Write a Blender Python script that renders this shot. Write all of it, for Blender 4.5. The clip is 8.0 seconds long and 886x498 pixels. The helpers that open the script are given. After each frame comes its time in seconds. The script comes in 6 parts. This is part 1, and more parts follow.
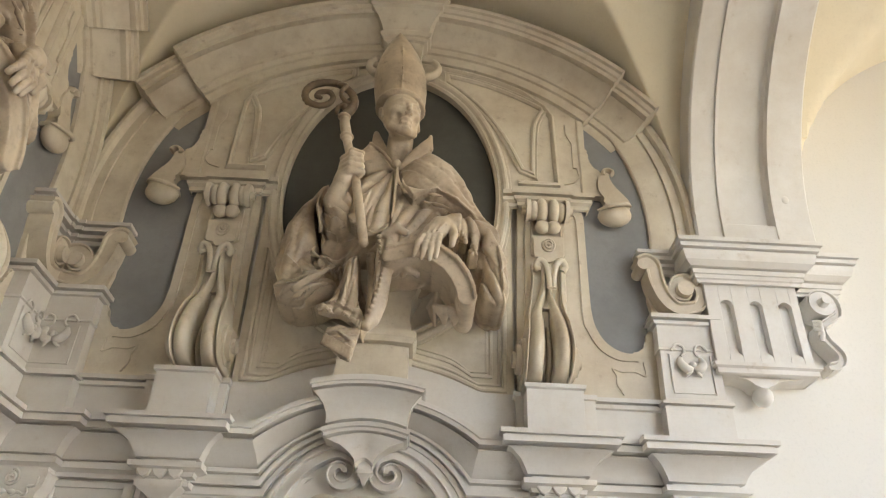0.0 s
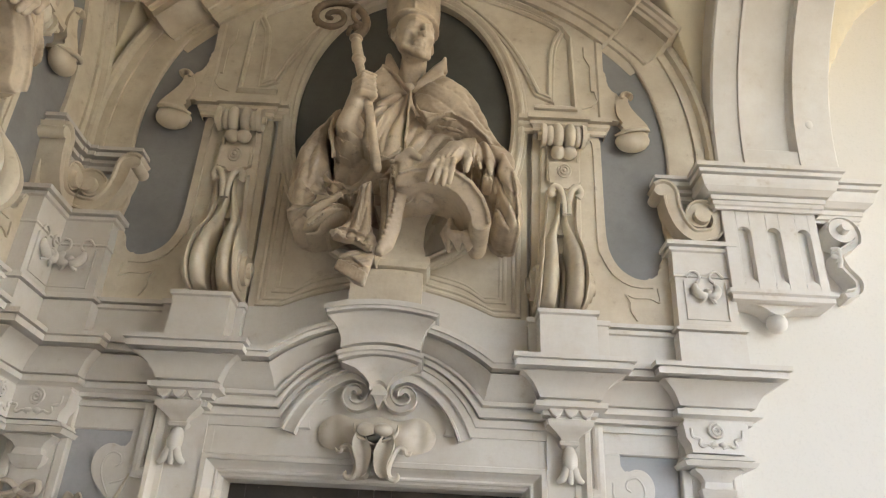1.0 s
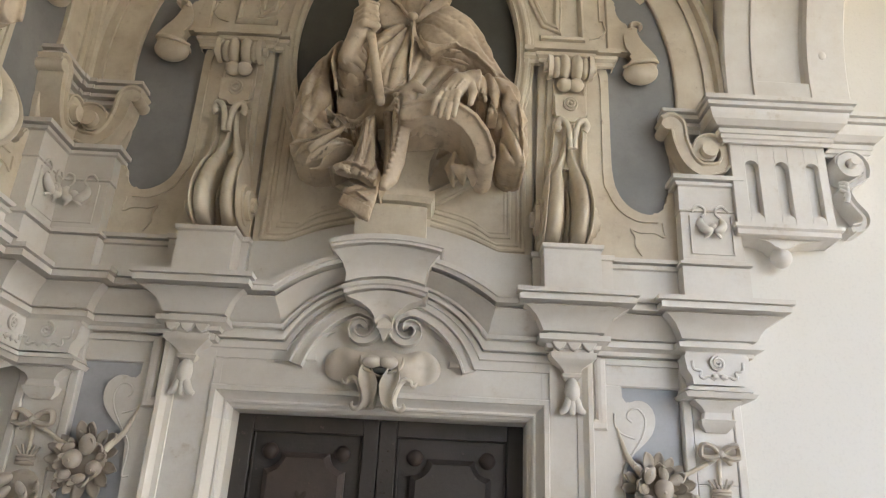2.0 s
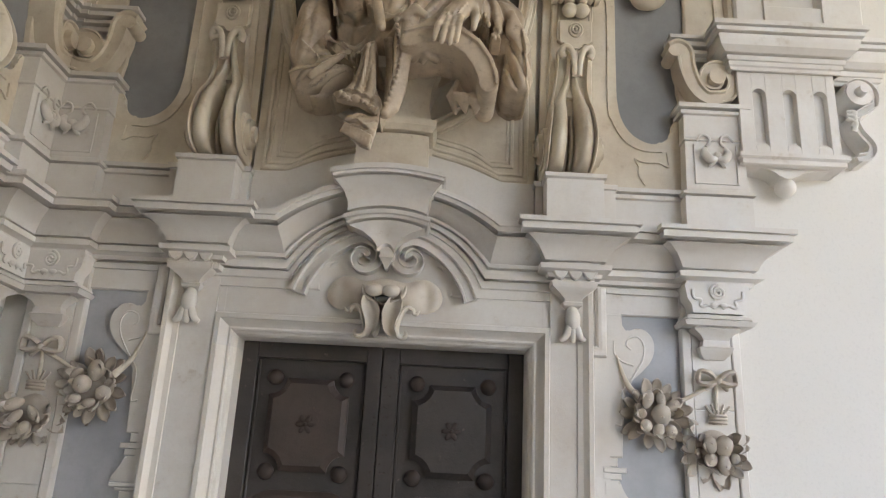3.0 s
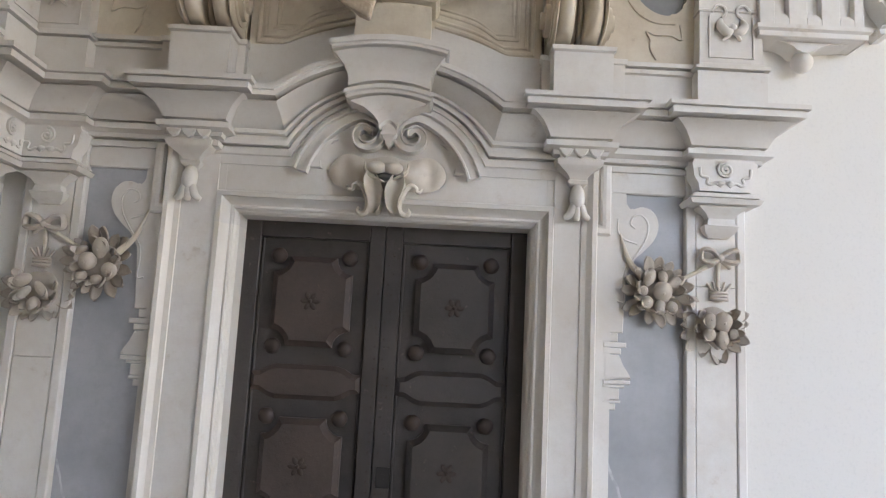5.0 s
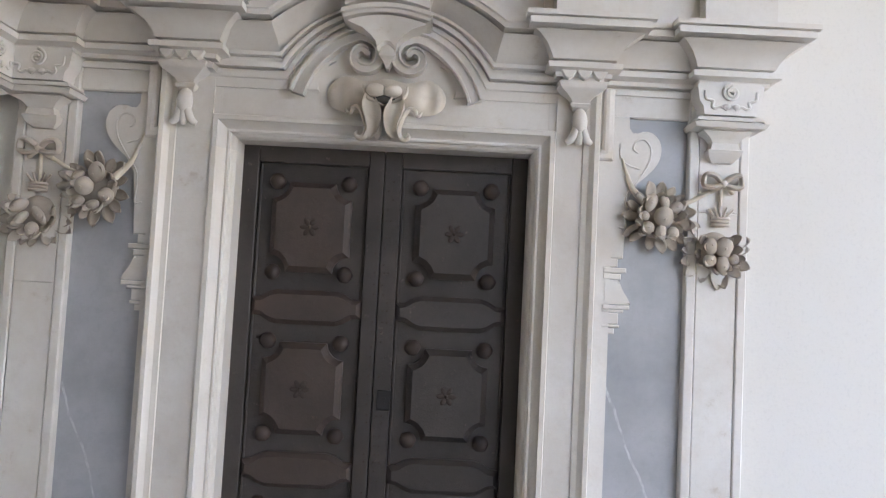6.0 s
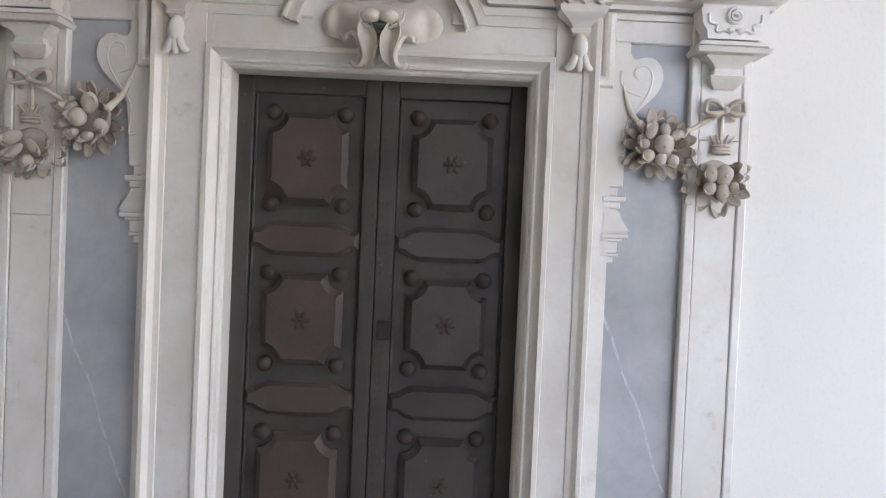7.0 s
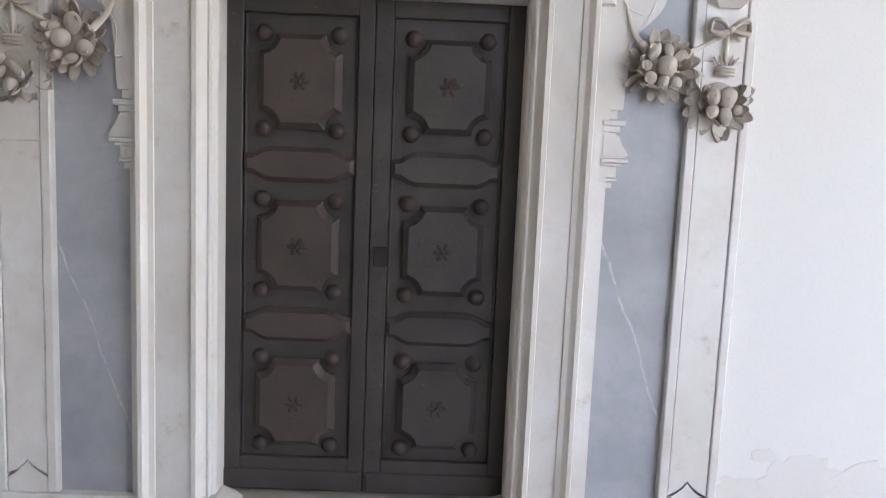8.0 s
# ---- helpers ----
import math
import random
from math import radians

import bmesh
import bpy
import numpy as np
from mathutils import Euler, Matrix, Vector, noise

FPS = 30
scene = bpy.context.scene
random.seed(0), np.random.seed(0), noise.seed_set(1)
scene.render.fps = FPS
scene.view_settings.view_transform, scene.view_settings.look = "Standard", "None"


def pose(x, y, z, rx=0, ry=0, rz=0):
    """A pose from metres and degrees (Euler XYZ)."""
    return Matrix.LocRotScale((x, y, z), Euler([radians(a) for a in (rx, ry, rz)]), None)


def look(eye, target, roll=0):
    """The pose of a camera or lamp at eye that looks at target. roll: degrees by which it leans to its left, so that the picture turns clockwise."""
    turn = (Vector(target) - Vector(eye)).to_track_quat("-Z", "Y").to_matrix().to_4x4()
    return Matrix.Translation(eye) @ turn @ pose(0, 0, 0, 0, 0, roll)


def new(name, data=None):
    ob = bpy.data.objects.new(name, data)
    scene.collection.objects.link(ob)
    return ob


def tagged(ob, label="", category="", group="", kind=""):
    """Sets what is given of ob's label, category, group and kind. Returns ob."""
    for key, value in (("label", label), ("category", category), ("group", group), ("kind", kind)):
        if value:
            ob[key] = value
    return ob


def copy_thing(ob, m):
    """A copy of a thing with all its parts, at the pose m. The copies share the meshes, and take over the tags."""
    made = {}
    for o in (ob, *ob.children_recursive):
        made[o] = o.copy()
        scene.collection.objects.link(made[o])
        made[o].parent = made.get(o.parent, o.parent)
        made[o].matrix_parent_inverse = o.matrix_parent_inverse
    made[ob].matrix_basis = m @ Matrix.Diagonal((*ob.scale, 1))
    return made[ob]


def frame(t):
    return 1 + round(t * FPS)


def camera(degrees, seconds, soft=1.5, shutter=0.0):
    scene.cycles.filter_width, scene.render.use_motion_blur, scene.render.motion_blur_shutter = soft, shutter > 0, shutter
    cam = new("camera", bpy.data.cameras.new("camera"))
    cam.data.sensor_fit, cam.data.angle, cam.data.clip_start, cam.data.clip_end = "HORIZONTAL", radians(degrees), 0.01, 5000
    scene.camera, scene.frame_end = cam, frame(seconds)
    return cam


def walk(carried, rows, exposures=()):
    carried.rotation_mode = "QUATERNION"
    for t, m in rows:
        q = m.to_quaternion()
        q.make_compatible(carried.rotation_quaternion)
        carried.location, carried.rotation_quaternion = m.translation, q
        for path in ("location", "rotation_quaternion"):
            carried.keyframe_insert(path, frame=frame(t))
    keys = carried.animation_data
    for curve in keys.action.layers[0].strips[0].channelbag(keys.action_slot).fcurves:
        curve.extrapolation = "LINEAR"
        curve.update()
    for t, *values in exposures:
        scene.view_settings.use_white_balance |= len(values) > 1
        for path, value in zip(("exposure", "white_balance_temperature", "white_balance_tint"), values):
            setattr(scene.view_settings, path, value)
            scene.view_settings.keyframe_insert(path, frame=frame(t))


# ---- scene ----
cam = camera(62.5, 8.0, soft=1.2)
PATH = [
    (0, (0.271, -3.725, 1.998), (0.303, -2.036, 3.069), 2.3),
    (0.5, (0.274, -3.715, 2.007), (0.279, -1.971, 2.987), 2.6),
    (1, (0.274, -3.69, 1.995), (0.277, -1.905, 2.897), 2.9),
    (1.5, (0.272, -3.685, 1.996), (0.273, -1.864, 2.823), 2.9),
    (3, (0.278, -3.664, 1.955), (0.28, -1.75, 2.535), 2.9),
    (3.5, (0.278, -3.659, 1.936), (0.283, -1.727, 2.453), 2.9),
    (4, (0.277, -3.644, 1.923), (0.283, -1.695, 2.369), 2.8),
    (4.5, (0.28, -3.628, 1.913), (0.285, -1.663, 2.286), 2.9),
    (6, (0.29, -3.582, 1.846), (0.304, -1.585, 1.965), 2.9),
    (6.5, (0.298, -3.575, 1.816), (0.319, -1.576, 1.854), 2.8),
    (7, (0.302, -3.572, 1.795), (0.322, -1.572, 1.752), 2.5),
    (7.5, (0.307, -3.553, 1.784), (0.328, -1.557, 1.654), 2.4),
    (8, (0.306, -3.538, 1.776), (0.341, -1.552, 1.541), 2.4),
]
walk(cam, [(t, look(eye, target, roll)) for t, eye, target, roll in PATH], exposures=((0, 2.75, 7130, 15), (3.5, 2.47, 6700, 17), (8, 2.73, 6360, 19)))

# ---- light ----
world = bpy.data.worlds.new("sky")
scene.world = world
world.use_nodes = True
sky = world.node_tree.nodes.new("ShaderNodeTexSky")
sky.sky_type = "NISHITA"
sky.sun_disc = False
sky.sun_elevation, sky.sun_rotation = radians(48), radians(118)
world.node_tree.links.new(sky.outputs[0], world.node_tree.nodes["Background"].inputs[0])
world.node_tree.nodes["Background"].inputs[1].default_value = 0.15
sun_data = bpy.data.lights.new("sun", "SUN")
sun_data.energy, sun_data.angle, sun_data.color = 1.4, radians(0.6), (1.0, 0.93, 0.82)
sun = new("sun", sun_data)
sun.matrix_world = look((15, -8, 19), (0, 0, 0))

# ---- materials ----
def material(name, base, rough=0.6, bump=0.02, scale=6.0, stain=None, amount=0.4, spots=None, spot_amount=0.0,
             metal=0.0, fine=60.0, vary=0.0, veins=None, distort=0.0):
    """A stone, plaster, wood or metal surface: base colour, broad stains, fine grain, random tone per object, relief."""
    m = bpy.data.materials.new(name)
    m.use_nodes = True
    nt = m.node_tree
    n, l = nt.nodes, nt.links
    bsdf = n["Principled BSDF"]
    co = n.new("ShaderNodeTexCoord")
    geo = n.new("ShaderNodeNewGeometry")

    def noise_tex(sc, detail, rough_, dist=0.0):
        t = n.new("ShaderNodeTexNoise")
        t.inputs["Scale"].default_value, t.inputs["Detail"].default_value = sc, detail
        t.inputs["Roughness"].default_value, t.inputs["Distortion"].default_value = rough_, dist
        l.new(geo.outputs["Position"], t.inputs["Vector"])
        return t

    def ramp(src, lo, hi):
        r = n.new("ShaderNodeMapRange")
        r.inputs[1].default_value, r.inputs[2].default_value = lo, hi
        l.new(src, r.inputs[0])
        return r.outputs[0]

    def mix(fac, a, b, mode="MIX"):
        x = n.new("ShaderNodeMix")
        x.data_type, x.blend_type = "RGBA", mode
        if isinstance(fac, float):
            x.inputs[0].default_value = fac
        else:
            l.new(fac, x.inputs[0])
        for sock, v in ((x.inputs[6], a), (x.inputs[7], b)):
            if isinstance(v, tuple):
                sock.default_value = (*v, 1)
            else:
                l.new(v, sock)
        return x.outputs[2]

    def times(src, k):
        x = n.new("ShaderNodeMath")
        x.operation = "MULTIPLY"
        x.inputs[1].default_value = k
        l.new(src, x.inputs[0])
        return x.outputs[0]

    broad = noise_tex(scale * 0.3, 6, 0.62, distort)
    mid = noise_tex(scale * 2.2, 8, 0.7)
    grain = noise_tex(fine, 4, 0.6)
    col = base
    if stain:
        col = mix(times(ramp(broad.outputs[0], 0.42, 0.68), amount), col, stain)
        col = mix(times(ramp(mid.outputs[0], 0.5, 0.8), amount * 0.6), col, stain)
    if spots:
        col = mix(times(ramp(mid.outputs[0], 0.62, 0.72), spot_amount), col, spots)
    if veins:
        # long slanting veins, slightly bent, that fade in and out
        w = noise_tex(1.6, 5, 0.6)
        dot = n.new("ShaderNodeVectorMath")
        dot.operation = "DOT_PRODUCT"
        dot.inputs[1].default_value = (2.56, 2.56, 1.0)
        l.new(geo.outputs["Position"], dot.inputs[0])
        x = n.new("ShaderNodeMath")
        x.operation = "MULTIPLY_ADD"
        x.inputs[1].default_value = 0.35
        l.new(w.outputs[0], x.inputs[0])
        l.new(dot.outputs["Value"], x.inputs[2])
        y = n.new("ShaderNodeMath")
        y.operation = "WRAP"
        y.inputs[1].default_value, y.inputs[2].default_value = 3.44, 0.0
        l.new(x.outputs[0], y.inputs[0])
        c = n.new("ShaderNodeMath")
        c.operation = "COMPARE"
        c.inputs[1].default_value, c.inputs[2].default_value = 1.07, 0.016
        l.new(y.outputs[0], c.inputs[0])
        v = n.new("ShaderNodeMath")
        v.operation = "MULTIPLY"
        l.new(c.outputs[0], v.inputs[0])
        l.new(ramp(mid.outputs[0], 0.40, 0.60), v.inputs[1])
        col = mix(times(v.outputs[0], 0.8), col, veins)
    dark = tuple(c * 0.82 for c in base)
    col = mix(times(ramp(grain.outputs[0], 0.52, 0.75), 0.35), col, dark)
    if vary:
        info = n.new("ShaderNodeObjectInfo")
        col = mix(times(info.outputs["Random"], vary), col, tuple(c * 0.75 for c in base))
    if isinstance(col, tuple):
        bsdf.inputs["Base Color"].default_value = (*col, 1)
    else:
        l.new(col, bsdf.inputs["Base Color"])
    rr = n.new("ShaderNodeMapRange")
    rr.inputs[3].default_value, rr.inputs[4].default_value = rough - 0.1, min(1.0, rough + 0.12)
    l.new(mid.outputs[0], rr.inputs[0])
    l.new(rr.outputs[0], bsdf.inputs["Roughness"])
    bsdf.inputs["Metallic"].default_value = metal
    if bump:
        b = n.new("ShaderNodeBump")
        b.inputs["Strength"].default_value, b.inputs["Distance"].default_value = 0.5, bump
        h = n.new("ShaderNodeMath")
        h.operation = "ADD"
        l.new(times(grain.outputs[0], 0.25), h.inputs[0])
        l.new(mid.outputs[0], h.inputs[1])
        l.new(h.outputs[0], b.inputs["Height"])
        l.new(b.outputs[0], bsdf.inputs["Normal"])
    return m


MARBLE = material("white_marble", (0.76, 0.74, 0.71), 0.42, 0.003, 4, (0.54, 0.47, 0.39), 0.6, (0.45, 0.36, 0.27), 0.4, vary=0.12)
MARBLE_CREAM = material("cream_marble", (0.775, 0.74, 0.685), 0.42, 0.003, 5, (0.66, 0.60, 0.52), 0.6, (0.5, 0.42, 0.33), 0.3, vary=0.1)
MARBLE_WARM = material("aged_marble", (0.76, 0.695, 0.58), 0.4, 0.004, 6, (0.46, 0.37, 0.27), 0.75, (0.30, 0.21, 0.14), 0.4, vary=0.15)
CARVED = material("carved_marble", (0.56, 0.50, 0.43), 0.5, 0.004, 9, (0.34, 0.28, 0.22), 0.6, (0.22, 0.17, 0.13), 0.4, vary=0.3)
STATUE = material("statue_marble", (0.68, 0.575, 0.445), 0.3, 0.002, 9, (0.25, 0.185, 0.13), 0.78, (0.13, 0.09, 0.06), 0.5)
GREY = material("grey_marble", (0.45, 0.46, 0.485), 0.35, 0.001, 6, (0.31, 0.325, 0.345), 0.95, (0.55, 0.56, 0.58), 0.35, veins=(0.68, 0.69, 0.7))
GREY_DARK = material("dark_grey_marble", (0.30, 0.305, 0.31), 0.4, 0.001, 6, (0.20, 0.205, 0.21), 0.8, (0.36, 0.365, 0.37), 0.3)
MASK = material("brownish_marble", (0.655, 0.605, 0.535), 0.42, 0.002, 9, (0.46, 0.39, 0.31), 0.7, (0.34, 0.27, 0.2), 0.3)
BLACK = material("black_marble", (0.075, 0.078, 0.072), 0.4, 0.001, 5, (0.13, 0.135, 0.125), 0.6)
DARK_IRON = material("dark_iron", (0.012, 0.012, 0.012), 0.55, 0.001, 20, (0.02, 0.018, 0.016), 0.4)
PLASTER = material("plaster", (0.74, 0.72, 0.685), 0.85, 0.004, 2, (0.72, 0.68, 0.6), 0.4)
PATCH = material("old_plaster", (0.71, 0.67, 0.62), 0.9, 0.006, 6, (0.63, 0.58, 0.52), 0.5)
VAULT = material("vault_plaster", (0.85, 0.775, 0.61), 0.85, 0.004, 2, (0.66, 0.56, 0.4), 0.4)
WOOD = material("door_wood", (0.064, 0.055, 0.051), 0.4, 0.008, 9, (0.026, 0.024, 0.023), 0.95, (0.2, 0.16, 0.14), 0.9, vary=0.5)
WOOD_RED = material("red_brown_wood", (0.078, 0.058, 0.050), 0.42, 0.008, 9, (0.036, 0.029, 0.027), 0.8, (0.2, 0.13, 0.1), 0.7, vary=0.4)
IRON = material("rusty_iron", (0.075, 0.055, 0.047), 0.6, 0.003, 20, (0.04, 0.035, 0.035), 0.6, metal=0.4, vary=0.4)
BRONZE = material("dark_bronze", (0.27, 0.205, 0.145), 0.4, 0.002, 20, (0.07, 0.05, 0.04), 0.6, metal=0.3)
FLOOR = material("floor_stone", (0.48, 0.44, 0.37), 0.6, 0.004, 3, (0.40, 0.36, 0.31), 0.5, vary=0.3)
GRASS = material("court_ground", (0.34, 0.31, 0.24), 0.9, 0.01, 2, (0.17, 0.18, 0.10), 0.6)

# ---- building helpers ----
def part(name, bm, mat, parent=None, label="", smooth=None):
    """Link a bmesh as one mesh object, under a thing if given. smooth: the angle below which edges shade smooth."""
    bmesh.ops.recalc_face_normals(bm, faces=bm.faces)
    me = bpy.data.meshes.new(name)
    if smooth:
        lim = radians(smooth)
        for f in bm.faces:
            f.smooth = True
        for e in bm.edges:
            if len(e.link_faces) == 2 and e.calc_face_angle(0) > lim:
                e.smooth = False
    bm.to_mesh(me)
    bm.free()
    me.materials.append(mat)
    ob = new(name, me)
    if parent:
        ob.parent = parent
    if label:
        ob["label"] = label
    return ob


def thing(name, label, category, group="", kind="", at=(0, 0, 0)):
    ob = new(name)
    ob.empty_display_size = 0.1
    ob.location = at
    return tagged(ob, label, category, group, kind)


def box(bm, x0, x1, y0, y1, z0, z1, bevel=0.004):
    vs = bmesh.ops.create_cube(bm, size=1, matrix=Matrix.LocRotScale(((x0 + x1) / 2, (y0 + y1) / 2, (z0 + z1) / 2), None, (abs(x1 - x0), abs(y1 - y0), abs(z1 - z0))))["verts"]
    if bevel:
        es = {e for v in vs for e in v.link_edges}
        bmesh.ops.bevel(bm, geom=list(es), offset=bevel, segments=1, affect="EDGES")
    return bm


def prism(bm, pts, yb, yf, bevel=0.005, segs=1):
    """A plate whose outline is pts (x, z), from yb at its back to yf (nearer the viewer) in front, front edge bevelled."""
    back = [bm.verts.new((x, yb, z)) for x, z in pts]
    front = [bm.verts.new((x, yf, z)) for x, z in pts]
    k = len(pts)
    top = bm.faces.new(front)
    bm.faces.new(back[::-1])
    for i in range(k):
        bm.faces.new((back[i], back[(i + 1) % k], front[(i + 1) % k], front[i]))
    if bevel:
        bmesh.ops.bevel(bm, geom=list(top.edges), offset=bevel, segments=segs, affect="EDGES")
    return bm


def mitres(path, closed=False):
    """Left-hand mitre normals of a 2D path, lengthened so that offset sides stay parallel."""
    out, k = [], len(path)
    for i in range(k):
        a = Vector(path[i]) - Vector(path[i - 1]) if (i or closed) else None
        b = Vector(path[(i + 1) % k]) - Vector(path[i]) if (i < k - 1 or closed) else None
        a, b = (a or b).normalized(), (b or a).normalized()
        na, nb = Vector((-a.y, a.x)), Vector((-b.y, b.x))
        m = na + nb
        m = m.normalized() if m.length > 1e-6 else na
        out.append(m / max(0.35, m.dot(na)))
    return out


def sweep(bm, path, profile, put, closed=False, caps=True):
    """Draw profile (a, b) along a 2D path; put(u, v, b) gives the 3D place of path point + a * normal."""
    rings = []
    for p, m in zip(path, mitres(path, closed)):
        rings.append([bm.verts.new(put(p[0] + m.x * a, p[1] + m.y * a, b)) for a, b in profile])
    k = len(rings)
    for i in range(k if closed else k - 1):
        r, s = rings[i], rings[(i + 1) % k]
        for j in range(len(profile) - 1):
            bm.faces.new((r[j], r[j + 1], s[j + 1], s[j]))
    if caps and not closed:
        for r in (rings[0], rings[-1]):
            if len(r) > 2:
                bm.faces.new(r)
    return bm


def level(bm, path, profile):
    """A horizontal moulding: path in plan (x, y) from right to left seen from in front, profile (projection, z)."""
    return sweep(bm, path, profile, lambda u, v, b: (u, v, b))


def upright(bm, path, profile, y=0.0, closed=False):
    """A moulding bent in the wall's plane: path (x, z), profile (offset to the left of the path, projection)."""
    return sweep(bm, path, profile, lambda u, v, b: (u, y - b, v), closed)


def arc(cx, cz, rx, rz, a0, a1, n=24):
    return [(cx + rx * math.cos(radians(a0 + (a1 - a0) * i / n)), cz + rz * math.sin(radians(a0 + (a1 - a0) * i / n))) for i in range(n + 1)]


def curve_pts(pts, n=6):
    """A smooth line through the points (Catmull-Rom)."""
    P = [np.array(p, float) for p in pts]
    P = [2 * P[0] - P[1]] + P + [2 * P[-1] - P[-2]]
    out = []
    for i in range(1, len(P) - 2):
        a, b, c, d = P[i - 1:i + 3]
        for s in range(n):
            t = s / n
            out.append(tuple(0.5 * (2 * b + (c - a) * t + (2 * a - 5 * b + 4 * c - d) * t * t + (3 * b - a - 3 * c + d) * t ** 3)))
    return out + [tuple(P[-2])]


def tube(bm, pts, radii, n=10, flat=1.0):
    """A round bar along 3D points, with a radius at each."""
    rings = []
    pts = [Vector(p) for p in pts]
    up = Vector((0.13, 1, 0.21)).normalized()
    for i, p in enumerate(pts):
        d = (pts[min(i + 1, len(pts) - 1)] - pts[max(i - 1, 0)]).normalized()
        s = d.cross(up).normalized()
        w = s.cross(d)
        r = radii[i] if isinstance(radii, (list, tuple)) else radii
        rings.append([bm.verts.new(p + s * (r * math.cos(2 * math.pi * k / n)) + w * (r * flat * math.sin(2 * math.pi * k / n))) for k in range(n)])
    for a, b in zip(rings, rings[1:]):
        for k in range(n):
            bm.faces.new((a[k], a[(k + 1) % n], b[(k + 1) % n], b[k]))
    bm.faces.new(rings[0][::-1])
    bm.faces.new(rings[-1])
    return bm


def ball(bm, c, r, sx=1, sy=1, sz=1, rot=None, u=14, v=9):
    m = Matrix.LocRotScale(c, rot, (r * sx, r * sy, r * sz))
    bmesh.ops.create_uvsphere(bm, u_segments=u, v_segments=v, radius=1, matrix=m)
    return bm


def spiral(cx, cz, r0, r1, a0, turns, n=40):
    """Points of a volute winding in from radius r0 at angle a0."""
    out = []
    for i in range(n + 1):
        t = i / n
        a = radians(a0) + turns * 2 * math.pi * t
        r = r0 + (r1 - r0) * t ** 0.8
        out.append((cx + r * math.cos(a), cz + r * math.sin(a)))
    return out


def mirrored(pts):
    return [(-x, z) for x, z in pts][::-1]

# ---- the corner of the cloister ----
XL, SPRING, RISE = -1.92, 4.56, 1.90


def solid(name, boxes, mat, label, category="wall"):
    bm = bmesh.new()
    for b in boxes:
        box(bm, *b, 0)
    return tagged(part(name, bm, mat), label, category, kind="structure")


solid("wall_north", [(-2.5, -0.77, 0.02, 0.5, -0.1, 8.0), (0.77, 11.6, 0.02, 0.5, -0.1, 8.0), (-0.77, 0.77, 0.02, 0.5, 2.62, 8.0), (-0.8, 0.8, 0.5, 0.6, -0.1, 2.7)], PLASTER, "white lime-plastered cloister wall with damp patches near the floor")
solid("wall_west", [(XL - 0.5, XL - 0.02, -1.15, 0.5, -0.1, 8.0), (XL - 0.5, XL - 0.02, -11, -2.69, -0.1, 8.0), (XL - 0.5, XL - 0.02, -2.69, -1.15, 2.62, 8.0), (XL - 0.6, XL - 0.5, -2.8, -1.1, -0.1, 2.7)], PLASTER, "white plastered side wall of the cloister corner")
# both end walls are added out of view, to limit the light coming in
solid("wall_east", [(11.3, 11.6, -4.25, 0.02, 5.9, 8.0)], PLASTER, "unseen plastered wall added over the open end of the walk")
solid("wall_south", [(-2.4, 2.6, -11.3, -11, -0.1, 8.0)], PLASTER, "unseen plastered end wall added to close the walk")
# unseen sides towards the court: piers, tall openings between them sized to shape the light
solid("arcade_pier_wall", [(1.88, 2.6, -4.9, -4.25, -0.1, 8.0), (6.4, 7.1, -4.9, -4.25, -0.1, 8.0), (2.6, 6.4, -4.9, -4.25, 6.1, 8.0), (7.1, 11.0, -4.9, -4.25, 6.1, 8.0), (11.0, 11.6, -4.9, -4.25, -0.1, 8.0),
                           (1.95, 2.6, -11, -9.3, -0.1, 8.0), (1.95, 2.6, -9.3, -4.9, 4.4, 8.0), (1.95, 2.6, -6.3, -4.9, -0.1, 4.4)], PLASTER, "unseen plastered piers and open bays shaping the light from the court")
solid("ground", [(-40, 60, -80, 30, -0.25, -0.1)], GRASS, "open court with pale gravel and dry grass", "ground")
solid("floor", [(-2.4, 11.3, -4.9, 0.5, -0.1, 0.0), (-2.4, 2.6, -11, -4.9, -0.1, 0.0)], FLOOR, "worn stone floor of the cloister walk", "floor")
# added slab hidden above the vaults; it blocks light from the sky
solid("roof_slab", [(-2.6, 11.8, -11.4, 0.6, 8.0, 8.15)], PLASTER, "unseen flat slab added above the vaults to block the sky", "ceiling")


def groin_vault(name, x0, x1, y0, y1, mat, n=56):
    """Two barrels crossing over a bay."""
    bm = bmesh.new()
    xc, yc, hx, hy = (x0 + x1) / 2, (y0 + y1) / 2, (x1 - x0) / 2, (y1 - y0) / 2
    g = []
    for j in range(n + 1):
        v = -math.cos(math.pi * j / n)
        row = []
        for i in range(n + 1):
            u = -math.cos(math.pi * i / n)
            zz = SPRING + RISE * max(math.sqrt(max(0, 1 - u * u)), math.sqrt(max(0, 1 - v * v)))
            row.append(bm.verts.new((xc + hx * u, yc + hy * v, zz)))
        g.append(row)
    for a, b in zip(g, g[1:]):
        for i in range(n):
            bm.faces.new((a[i], a[i + 1], b[i + 1], b[i]))
    ob = part(name, bm, mat, smooth=40)
    return tagged(ob, "pale yellowish plastered groin vault over the bay", "vault", kind="structure")


groin_vault("ceiling_vault", XL - 0.03, 1.90, -4.25, 0.03, VAULT, 220)
groin_vault("ceiling_vault_next", 2.57, 6.45, -4.25, 0.03, VAULT)
groin_vault("ceiling_vault_far", 7.05, 11.3, -4.25, 0.03, VAULT)
groin_vault("ceiling_vault_side", XL - 0.03, 1.97, -9.3, -4.85, VAULT)
